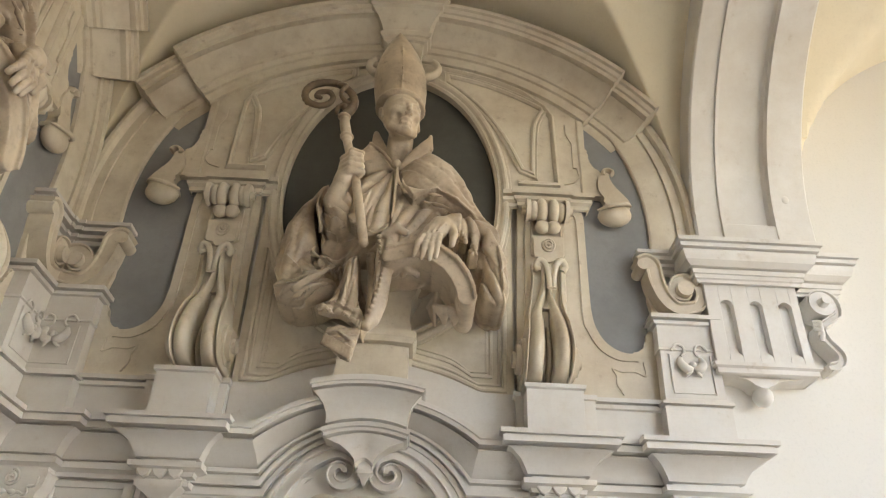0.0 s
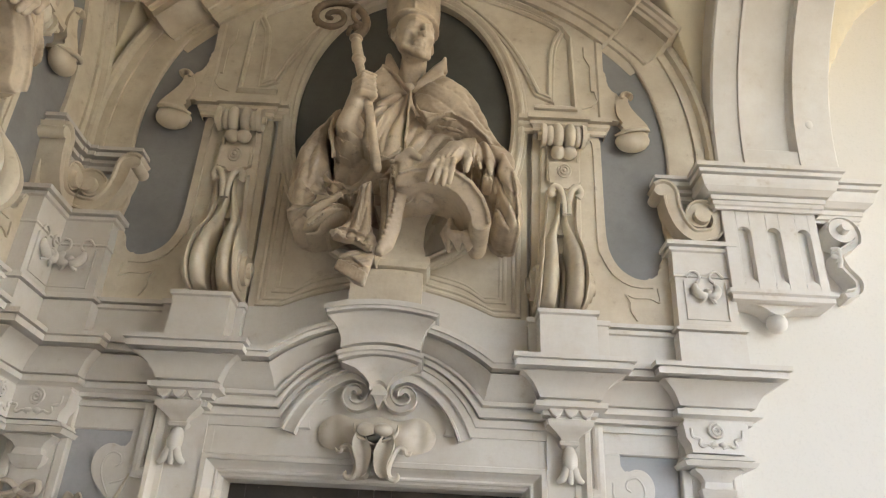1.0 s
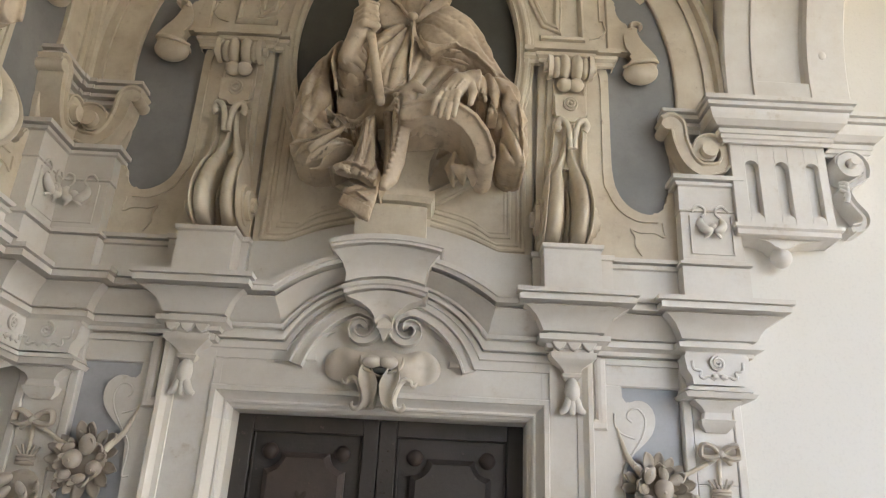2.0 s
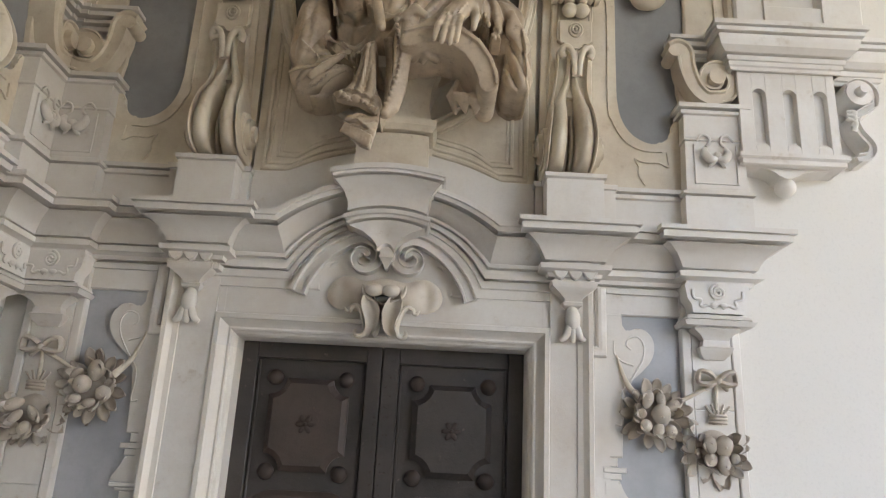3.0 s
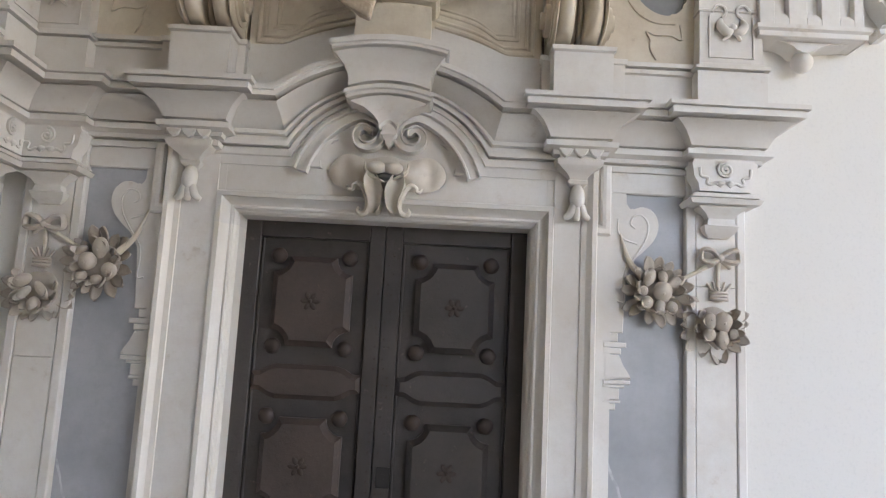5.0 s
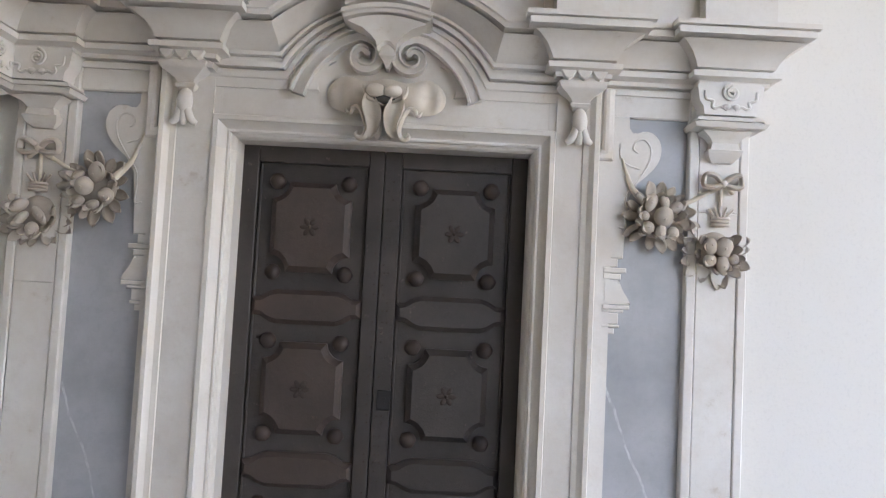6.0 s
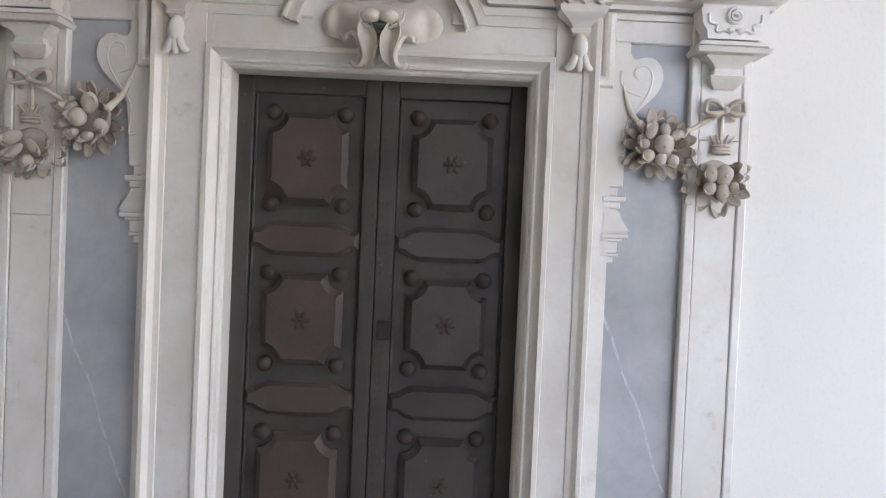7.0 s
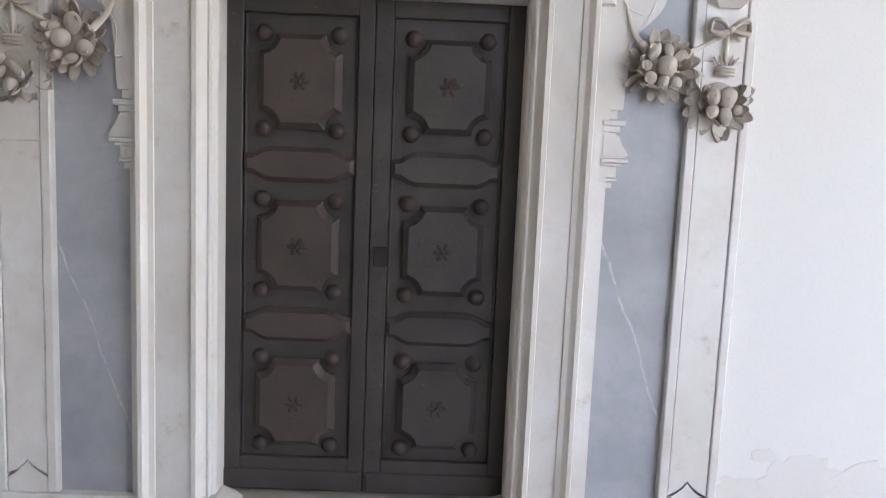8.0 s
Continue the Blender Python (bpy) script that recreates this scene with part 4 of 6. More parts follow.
# arched top cornice
TOP = [(1.84, 0.0), (1.84, 0.055), (1.86, 0.06), (1.90, 0.062), (1.905, 0.08), (1.945, 0.085), (1.95, 0.10), (1.965, 0.105), (1.968, 0.075), (1.978, 0.075), (1.98, 0.09), (1.995, 0.095), (2.03, 0.12), (2.06, 0.16), (2.085, 0.21), (2.088, 0.195), (2.1, 0.195), (2.103, 0.24), (2.13, 0.245), (2.135, 0.26), (2.165, 0.265), (2.17, 0.285), (2.20, 0.285), (2.205, 0.0)]


def top_cornice(a0, a1, shift, n):
    bm = bmesh.new()
    rings = []
    for i in range(n + 1):
        a = radians(a0 + (a1 - a0) * i / n)
        rings.append([bm.verts.new(((r - 0.02) * math.cos(a), 0.01 - p - (shift if p else 0), 4.06 + (r - 0.02) * math.sin(a))) for r, p in TOP])
    for r0, r1 in zip(rings, rings[1:]):
        for j in range(len(TOP) - 1):
            bm.faces.new((r0[j], r0[j + 1], r1[j + 1], r1[j]))
    bm.faces.new(rings[0])
    bm.faces.new(rings[-1])
    return bm


part("top_cornice", top_cornice(46.5, 133.5, 0.03, 44), MARBLE_WARM, niche, "cream marble segmental cornice with broken ends", smooth=28)
for a0, a1 in ((38.0, 47.3), (132.7, 142.0)):
    part("cornice_end", top_cornice(a0, a1, -0.04, 5), MARBLE_WARM, niche, smooth=28)
# keystone of the cornice, with two small horns
key = [(5.70, 0.10, -0.12), (5.80, 0.11, -0.14), (5.92, 0.125, -0.18), (5.925, 0.15, -0.2), (5.95, 0.155, -0.205), (5.955, 0.17, -0.22), (5.985, 0.18, -0.23), (6.0, 0.16, -0.22), (6.04, 0.17, -0.24), (6.10, 0.20, -0.27), (6.14, 0.235, -0.30), (6.15, 0.25, -0.32), (6.19, 0.255, -0.325), (6.195, 0.29, -0.35), (6.235, 0.30, -0.355), (6.24, 0.0, -0.2)]
part("cornice_keystone", lathe_box(bmesh.new(), key, 0.02, 0.02, 0.02), MARBLE_WARM, niche, smooth=25)
for s in (1, -1):
    horn = [(0.02 + s * (0.13 + 0.11 * math.sin(a)), -0.13, 5.745 - 0.085 * math.cos(a)) for a in np.linspace(-0.3, 2.5, 14)]
    bm = bmesh.new()
    tube(bm, horn, [0.034 - 0.0013 * i for i in range(14)], 10, 1.3)
    part("horn", bm, MARBLE_WARM, niche, smooth=60)


def console(xb, xt, s):
    """Scroll console: front line (y, z), half width and flute depth along it, leaning from xb at the foot to xt at the head."""
    rows = [(-0.07, 4.25, 0.09, 0.3), (-0.095, 4.20, 0.09, 0.7), (-0.098, 4.14, 0.088, 0.9), (-0.09, 4.08, 0.089, 1), (-0.092, 4.02, 0.091, 1), (-0.105, 3.96, 0.096, 1), (-0.145, 3.88, 0.106, 1), (-0.215, 3.80, 0.115, 1),
            (-0.272, 3.71, 0.121, 1), (-0.300, 3.64, 0.127, 1), (-0.308, 3.585, 0.129, 1), (-0.298, 3.53, 0.129, 1), (-0.265, 3.485, 0.127, 1), (-0.215, 3.46, 0.124, 0.9), (-0.17, 3.452, 0.12, 0.6), (-0.10, 3.45, 0.115, 0.3)]
    rows = curve_pts(rows, 7)
    bm = bmesh.new()
    cols = 121
    g = []
    for y, z, w, fl in rows:
        xc = xb + (xt - xb) * (z - 3.44) / 0.98
        line = [bm.verts.new((xc - w, -0.03, z))]
        for i in range(cols):
            u = -1 + 2 * i / (cols - 1)
            au = abs(u)
            q = min(1.0, max(0.0, (4.10 - z) / 0.24))
            c = 0.17 + 0.36 * q * q * (3 - 2 * q)
            wide = 0.17 + 0.18 * q

            def hump(m, h):
                return max(0.0, 1 - ((au - m) / h) ** 2) ** 0.5

            if z < 3.93 and au < c - 0.86 * wide:
                relief = -0.13 + 0.035 * hump(0.12, 0.11)
            else:
                relief = max(0.045 * hump(0.93, 0.07), -0.035 + 0.085 * hump(c, wide), -0.045)
            depth = fl * relief - 0.02
            line.append(bm.verts.new((xc + w * u, y - depth, z)))
        line.append(bm.verts.new((xc + w, -0.03, z)))
        g.append(line)
    for a, b in zip(g, g[1:]):
        for i in range(len(a) - 1):
            bm.faces.new((a[i], a[i + 1], b[i + 1], b[i]))
    bm.faces.new(g[-1])
    bm.faces.new(g[0])
    body = part("console", bm, MARBLE_WARM, niche, "scroll console with fluted cream marble front", smooth=50)
    for k in (1, -1):
        bm = bmesh.new()
        for r, h in ((0.118, 0.022), (0.085, 0.045), (0.045, 0.065)):
            bmesh.ops.create_cone(bm, cap_ends=True, segments=28, radius1=r, radius2=r * 0.94, depth=h * 2, matrix=pose(xb + k * 0.118 + (xt - xb) * 0.15, -0.155, 3.59, 0, k * 90, 0))
        part("scroll_eye", bm, MARBLE_WARM, body, smooth=40)
    for k in (1, -1):
        bm = bmesh.new()
        tube(bm, curve_pts([(xt + k * 0.012, -0.132, 4.05), (xt + k * 0.016, -0.14, 4.13), (xt + k * 0.034, -0.15, 4.20), (xt + k * 0.066, -0.148, 4.222), (xt + k * 0.084, -0.13, 4.195), (xt + k * 0.07, -0.12, 4.17)]), [0.015 + 0.0002 * i for i in range(31)], 10)
        part("leaf_curl", bm, MARBLE_WARM, body, smooth=60)
    # sill with a bracket-shaped lip under a small rosette
    lip = [(xt - 0.10, 4.43), (xt - 0.10, 4.30)] + curve_pts([(xt - 0.075, 4.285), (xt - 0.05, 4.26), (xt - 0.012, 4.255), (xt, 4.235), (xt + 0.012, 4.255), (xt + 0.05, 4.26), (xt + 0.075, 4.285)], 4) + [(xt + 0.10, 4.30), (xt + 0.10, 4.43)]
    part("tongue", prism(bmesh.new(), lip, -0.05, -0.10, 0.012, 3), MARBLE_WARM, body, smooth=50)
    bm = bmesh.new()
    for r, y in ((0.036, -0.102), (0.021, -0.110)):
        tube(bm, [(xt + r * math.cos(a), y, 4.36 + 1.2 * r * math.sin(a)) for a in np.linspace(0, 2 * math.pi, 19)], 0.007, 6)
    ball(bm, (xt, -0.108, 4.36), 0.012)
    part("rosette", bm, MARBLE_WARM, body, smooth=60)
    # head: plump rolls between end discs, with two lobes under them
    for dx, r in ((-0.082, 0.062), (-0.036, 0.078), (0.036, 0.078), (0.082, 0.062)):
        part("roll", ball(bmesh.new(), (xt + dx, -0.115, 4.595), r, 0.52, 0.95, 1.05), MARBLE_WARM, body, smooth=60)
    for k in (1, -1):
        bm = bmesh.new()
        bmesh.ops.create_cone(bm, cap_ends=True, segments=24, radius1=0.074, radius2=0.068, depth=0.026, matrix=pose(xt + k * 0.118, -0.11, 4.60, 0, 90, 0))
        bmesh.ops.create_cone(bm, cap_ends=True, segments=14, radius1=0.028, radius2=0.024, depth=0.055, matrix=pose(xt + k * 0.127, -0.11, 4.60, 0, 90, 0))
        part("roll_end", bm, MARBLE_WARM, body, smooth=50)
        part("lobe", ball(bmesh.new(), (xt + k * 0.034, -0.105, 4.485), 0.045, 1.0, 0.9, 0.95), MARBLE_WARM, body, smooth=60)
    return body


for s in (1, -1):
    def P(pts):
        return [(s * x, z) for x, z in pts]

    # plate carrying the console, flaring into a U under the grey field
    side = [(0.765, 3.12), (1.60, 3.12), (1.60, 3.84), (1.555, 3.86), (1.52, 3.855), (1.505, 3.83)] + curve_pts([(1.505, 3.83), (1.49, 3.765), (1.43, 3.715), (1.35, 3.72), (1.27, 3.775), (1.22, 3.87), (1.203, 3.98)], 5)[1:] + [(1.205, 4.62), (1.195, 4.66), (0.79, 4.66), (0.775, 3.9)]
    part("side_plate", prism(bmesh.new(), P(side), 0.02, -0.04, 0.008, 2), MARBLE_WARM, niche)
    part("strip", prism(bmesh.new(), P([(0.80, 3.44), (1.05, 3.44), (1.075, 4.64), (0.84, 4.64)]), -0.035, -0.062, 0.006), MARBLE_WARM, niche)
    for x0 in (0.868, 1.045):
        part("slot", prism(bmesh.new(), P([(x0, 4.40), (x0 + 0.012, 4.40), (x0 + 0.012, 4.66), (x0, 4.66)]), -0.06, -0.075, 0.002), MARBLE_WARM, niche)
    groove = [(1.10, 4.58), (1.155, 4.58), (1.155, 3.95), (1.175, 3.84), (1.235, 3.73), (1.33, 3.67), (1.44, 3.665)]
    part("incised_bead", upright(bmesh.new(), P(curve_pts(groove, 5)), [(-0.006, 0.038), (-0.004, 0.05), (0.004, 0.05), (0.006, 0.038)]), MARBLE_WARM, niche)
    hook = curve_pts([(1.47, 3.66), (1.475, 3.58), (1.42, 3.60), (1.34, 3.60), (1.295, 3.615), (1.315, 3.57), (1.315, 3.52), (1.345, 3.465)], 5)
    part("incised_bead", upright(bmesh.new(), P(hook), [(-0.006, 0.038), (-0.004, 0.05), (0.004, 0.05), (0.006, 0.038)]), MARBLE_WARM, niche)
    # grey field beside it
    fld = [(1.19, 3.66), (1.62, 3.66), (1.62, 4.56)] + arc(0, SPRING, 1.62, 1.62, 2, 56, 14) + [(1.19, 5.5)]
    part("grey_field", prism(bmesh.new(), P(fld), 0.02, -0.004, 0), GREY_DARK, niche, "mottled dark grey marble field")
    # small cornice over console and plate
    path = [(1.225, 0.0), (1.225, -0.05), (1.09, -0.05), (1.09, -0.065), (0.80, -0.065), (0.80, -0.05), (0.70, -0.05)]
    if s < 0:
        path = [(-x, y) for x, y in path][::-1]
    part("console_cornice", level(bmesh.new(), path, [(0, 4.65), (0.012, 4.66), (0.012, 4.685), (0.03, 4.70), (0.032, 4.722), (0.008, 4.724), (0.008, 4.733), (0.046, 4.735), (0.048, 4.765), (0.0, 4.775)]), MARBLE_WARM, niche, smooth=28)
    # curled bracket with a bulb
    left = curve_pts([(1.350, 4.985), (1.325, 4.93), (1.305, 4.87), (1.312, 4.80), (1.345, 4.74), (1.335, 4.70), (1.305, 4.67)], 5)
    right = curve_pts([(1.50, 4.71), (1.49, 4.74), (1.455, 4.79), (1.41, 4.85), (1.385, 4.91), (1.388, 4.95)], 5)
    body = part("curled_bracket", prism(bmesh.new(), P([(1.30, 4.64)] + left[::-1] + right[::-1] + [(1.49, 4.64)]), 0.02, -0.075, 0.014, 3), MARBLE_WARM, niche, "curled cream marble bracket ending in a bulb", smooth=50)
    bm = bmesh.new()
    tube(bm, [(s * (1.385 + r * math.cos(a)), -0.06, 4.95 + r * math.sin(a)) for a, r in ((3.6 - i * 0.42, 0.042 - i * 0.002) for i in range(9))], 0.014, 10, 2.6)
    part("tip_curl", bm, MARBLE_WARM, body, smooth=60)
    part("bulb", ball(bmesh.new(), (s * 1.395, -0.06, 4.625), 0.104, 1.0, 0.6, 0.72, Euler((0, -0.16 * s, 0)), 24, 14), MARBLE_WARM, body, smooth=60)
    bm = bmesh.new()
    tube(bm, curve_pts([(s * 1.29, -0.07, 4.655), (s * 1.34, -0.125, 4.652), (s * 1.40, -0.14, 4.66), (s * 1.46, -0.12, 4.68), (s * 1.498, -0.07, 4.70)]), [0.008 + 0.006 * math.sin(i / 24 * 3.1) for i in range(25)], 8)
    part("lip", bm, MARBLE_WARM, body, smooth=60)
    wing = [(1.20, 4.79), (1.24, 4.79)] + curve_pts([(1.24, 4.79), (1.30, 4.775), (1.37, 4.79), (1.345, 4.93), (1.31, 5.0), (1.26, 5.04), (1.265, 5.12), (1.245, 5.16), (1.25, 5.40)], 4)[1:] + [(1.20, 5.42)]
    part("wing_plate", prism(bmesh.new(), P(wing), 0.02, -0.058, 0.010), MARBLE_WARM, niche)
    part("incised_bead", upright(bmesh.new(), P([(1.10, 4.86), (1.16, 4.88), (1.20, 4.93), (1.185, 5.0), (1.165, 5.0), (1.165, 5.2), (1.13, 5.28), (1.13, 5.36)]), [(-0.006, 0.038), (-0.004, 0.055), (0.004, 0.055), (0.006, 0.038)]), MARBLE_WARM, niche)
    console(s * 0.90, s * 0.965, s)
    # block under the console
    bm = lathe_box(bmesh.new(), [(3.12, 0.145, -0.235), (3.40, 0.145, -0.235), (3.405, 0.155, -0.255), (3.425, 0.158, -0.258), (3.43, 0.14, -0.235)], s * 0.935, 0.02, 0, 3)
    part("console_block", bm, MARBLE, niche)
    part("block_return", lathe_box(bmesh.new(), [(3.12, 0.21, -0.10), (3.40, 0.21, -0.10), (3.405, 0.22, -0.11), (3.43, 0.22, -0.11), (3.435, 0.21, -0.1)], s * 0.96, 0.02, 0, 3), MARBLE, niche)
    # base course up to the pedestal
    path = [(1.62, -0.045), (1.10, -0.045)]
    if s < 0:
        path = [(-1.10, -0.045), (-1.62, -0.045)]
    part("base_course", level(bmesh.new(), path, [(0, 3.12), (0.01, 3.12), (0.01, 3.37), (0.028, 3.375), (0.03, 3.395), (0.006, 3.397), (0.006, 3.406), (0.04, 3.408), (0.042, 3.43), (0.0, 3.44)]), MARBLE, niche)
    # pedestal with a carved flower
    w, xc = 0.162, s * 1.70
    xe = xc
    ped = lathe_box(bmesh.new(), [(3.12, 0.175, -0.14), (3.38, 0.175, -0.14), (3.382, 0.16, -0.12), (3.389, 0.16, -0.12), (3.39, 0.188, -0.155), (3.408, 0.186, -0.15), (3.41, 0.165, -0.13), (3.43, w, -0.125), (3.70, w - 0.005, -0.12), (3.705, w + 0.004, -0.13), (3.72, w, -0.12), (3.855, w - 0.004, -0.12),
                                  (3.86, w + 0.014, -0.138), (3.878, w + 0.016, -0.14), (3.88, w - 0.012, -0.105), (3.888, w - 0.012, -0.105), (3.89, w + 0.03, -0.155), (3.915, w + 0.03, -0.155), (3.92, 0.1, -0.1)], xc, 0.02, 0, 3)
    ped = part("pedestal", ped, MARBLE, niche, "marble pedestal carved with a small flower")
    bm = bmesh.new()
    for k in (1, -1):
        rod(bm, curve_pts([(xc + k * 0.10, 3.70), (xc + k * 0.07, 3.735), (xc + k * 0.035, 3.725), (xc + k * 0.03, 3.69), (xc + k * 0.05, 3.67)]), 0.008, -0.128)
        tube(bm, curve_pts([(xc + k * 0.055, -0.125, 3.66), (xc + k * 0.06, -0.14, 3.62), (xc + k * 0.03, -0.15, 3.585), (xc, -0.14, 3.60)]), [0.012 + 0.012 * math.sin(i / 18 * 3) for i in range(19)], 8)
        tube(bm, curve_pts([(xc + k * 0.006, -0.14, 3.61), (xc + k * 0.02, -0.15, 3.57), (xc + k * 0.045, -0.135, 3.55)]), [0.014 - 0.0006 * i for i in range(13)], 8)
    ball(bm, (xc, -0.145, 3.61), 0.022)
    part("flower", bm, MARBLE, ped, smooth=60)
    for z0, z1, x0, x1 in ((3.455, 3.462, -0.115, 0.115), (3.462, 3.68, -0.115, -0.108), (3.462, 3.68, 0.108, 0.115)):
        part("panel_line", box(bmesh.new(), xc + x0, xc + x1, -0.118, -0.132, z0, z1, 0.001), MARBLE, ped)
    # big scroll on the pedestal
    line = curve_pts([(1.50, 4.245), (1.535, 4.265), (1.565, 4.235), (1.575, 4.14), (1.61, 4.03), (1.67, 3.965), (1.745, 3.965)], 5)
    cx, cz = 1.725, 4.075
    line += [(cx + r * math.cos(a), cz + r * 1.02 * math.sin(a)) for a, r in ((-1.25 + i * 0.30, 0.118 - i * 0.0042) for i in range(1, 24))]
    bm = bmesh.new()
    bmesh.ops.create_cone(bm, cap_ends=True, segments=20, radius1=0.036, radius2=0.034, depth=0.17, matrix=pose(s * 1.505, -0.06, 4.235, 90))
    part("scroll_tip", bm, MARBLE_WARM, niche, smooth=40)
    part("scroll_web", prism(bmesh.new(), P([(1.56, 3.93), (1.84, 3.93), (1.84, 4.10), (1.76, 4.19), (1.66, 4.17), (1.60, 4.10), (1.57, 4.20), (1.545, 4.22), (1.54, 4.05)]), 0.02, -0.035, 0.004), MARBLE_WARM, niche)
    part("pedestal_scroll", ribbon(bmesh.new(), P(line), 0.105, 0.055, 0.0, -0.14, 0.10), MARBLE_WARM, niche, "rolled marble scroll resting on the pedestal", smooth=30)
    bm = bmesh.new()
    bmesh.ops.create_cone(bm, cap_ends=True, segments=24, radius1=0.052, radius2=0.045, depth=0.2, matrix=pose(s * cx, -0.065, cz, 90))
    part("scroll_core", bm, MARBLE_WARM, niche, smooth=40)
    # curved border band of the lunette and its outer moulding
    band = [(-0.20, 0.0), (-0.20, 0.028), (-0.19, 0.034), (-0.03, 0.034), (-0.03, 0.05), (-0.015, 0.052), (-0.01, 0.04), (0.03, 0.04), (0.04, 0.075), (0.06, 0.085), (0.085, 0.08), (0.09, 0.0)]
    path = arc(0, SPRING, 1.805, 1.805, -7, 62, 28)
    bm = bmesh.new()
    rings = [[bm.verts.new((s * (x + a * x / 1.805), 0.0 - b, z + a * (z - SPRING) / 1.805)) for a, b in band] for x, z in path]
    for r0, r1 in zip(rings, rings[1:]):
        for j in range(len(band) - 1):
            bm.faces.new((r0[j], r0[j + 1], r1[j + 1], r1[j]))
    part("lunette_band", bm, MARBLE_WARM, niche, smooth=28)
    path = [(1.90, -0.04), (1.84, -0.04), (1.84, -0.03), (1.58, -0.03), (1.58, 0.02)]
    if s < 0:
        path = [(-x, y) for x, y in path][::-1]
        path[-1] = (-1.92, -0.04)
    part("impost", level(bmesh.new(), path, [(x, 4.365 + (z - 4.53) * 0.85) for x, z in ((0, 4.36), (0.02, 4.37), (0.025, 4.40), (0.05, 4.41), (0.05, 4.435), (0.02, 4.437), (0.02, 4.447), (0.075, 4.45), (0.077, 4.48), (0.05, 4.482), (0.05, 4.49), (0.092, 4.492), (0.09, 4.52), (0, 4.53))]), MARBLE, niche, smooth=28)

# block and stem under the bust
part("bust_block", lathe_box(bmesh.new(), [(3.25, 0.19, -0.22), (3.60, 0.185, -0.22), (3.603, 0.17, -0.2), (3.612, 0.17, -0.2), (3.614, 0.205, -0.24), (3.64, 0.22, -0.26), (3.675, 0.222, -0.262), (3.68, 0.19, -0.24)], -0.005, 0.02, 0.012), MARBLE_WARM, niche, smooth=25)
part("bust_stem", lathe_box(bmesh.new(), [(3.675, 0.13, -0.20), (3.73, 0.125, -0.205), (3.77, 0.115, -0.2), (3.88, 0.12, -0.21), (3.95, 0.15, -0.24), (3.97, 0.165, -0.26), (4.03, 0.17, -0.27)], 0.06, 0.02, 0), MARBLE_WARM, niche, smooth=25)

# ---- the rib's corbel on the plain wall ----
corbel = thing("wall_corbel", "white stone wall corbel with flutes, volute and ball drop", "corbel")
path = [(2.655, 0.02), (2.655, -0.05), (2.385, -0.05), (2.385, -0.16), (1.805, -0.16), (1.805, -0.06), (1.79, 0.02)]
part("impost_cornice", level(bmesh.new(), path, [(p, 4.115 + (z - 4.16) * 0.66) for p, z in ((0, 4.16), (0.01, 4.165), (0.012, 4.19), (0.022, 4.20), (0.022, 4.235), (0.032, 4.24), (0.034, 4.28), (0.024, 4.283), (0.024, 4.29), (0.05, 4.295), (0.08, 4.335), (0.088, 4.37), (0.092, 4.385), (0.094, 4.425), (0.082, 4.428), (0.082, 4.435), (0.11, 4.44), (0.112, 4.475), (0.1, 4.478), (0.1, 4.483), (0.127, 4.486), (0.125, 4.53), (0, 4.54))]), MARBLE, corbel, smooth=28)
# fluted face: flat bars between round-ended channels
X0, X1, Z0, Z1, YF, YC = 1.835, 2.365, 3.63, 4.125, -0.15, -0.108
part("face_ground", box(bmesh.new(), X0, X1, 0.02, YC, Z0, Z1, 0), MARBLE, corbel)
chan = [(1.912 + 0.166 * k, 1.984 + 0.166 * k) for k in range(3)]
for k in range(4):
    xa = X0 if k == 0 else chan[k - 1][1]
    xb = X1 if k == 3 else chan[k][0]
    part("bar", prism(bmesh.new(), [(xa, Z0), (xb, Z0), (xb, Z1), (xa, Z1)], YC, YF, 0.003), MARBLE, corbel)
for xa, xb in chan:
    c, r = (xa + xb) / 2, (xb - xa) / 2
    arcpts = [(c + r * math.cos(t), 3.985 + r * math.sin(t)) for t in np.linspace(0, math.pi, 11)]
    part("channel_head", prism(bmesh.new(), arcpts + [(xa, Z1), (xb, Z1)], YC, YF, 0), MARBLE, corbel)
    arcpts = [(c + r * math.cos(t), 3.665 + 0.035 * math.sin(t)) for t in np.linspace(0, math.pi, 11)]
    part("channel_foot", prism(bmesh.new(), [(xb, Z0), *arcpts, (xa, Z0)], YC, YF, 0), MARBLE, corbel)
bm = bmesh.new()
level(bm, [(2.365, 0.02), (2.365, -0.15), (1.84, -0.15), (1.84, 0.02)], [(0, 3.57), (0.012, 3.575), (0.012, 3.60), (0.028, 3.61), (0.028, 3.632), (0, 3.64)])
part("bottom_slab", bm, MARBLE, corbel)
part("slab_bed", box(bmesh.new(), 1.84, 2.365, 0.02, -0.149, 3.572, 3.63, 0), MARBLE, corbel)
under = curve_pts([(1.90, 3.575), (1.97, 3.568), (2.02, 3.548), (2.055, 3.52), (2.12, 3.52), (2.155, 3.545), (2.21, 3.56), (2.34, 3.575)], 5)
part("apron", prism(bmesh.new(), under, 0.02, -0.11, 0.006), MARBLE, corbel, smooth=40)
bm = bmesh.new()
ball(bm, (2.088, -0.06, 3.482), 0.055, u=20, v=14)
part("ball_drop", bm, MARBLE, corbel, smooth=70)
line = curve_pts([(2.485, 3.66), (2.545, 3.68), (2.560, 3.74), (2.505, 3.82), (2.490, 3.90), (2.545, 3.945), (2.605, 3.985)], 5)
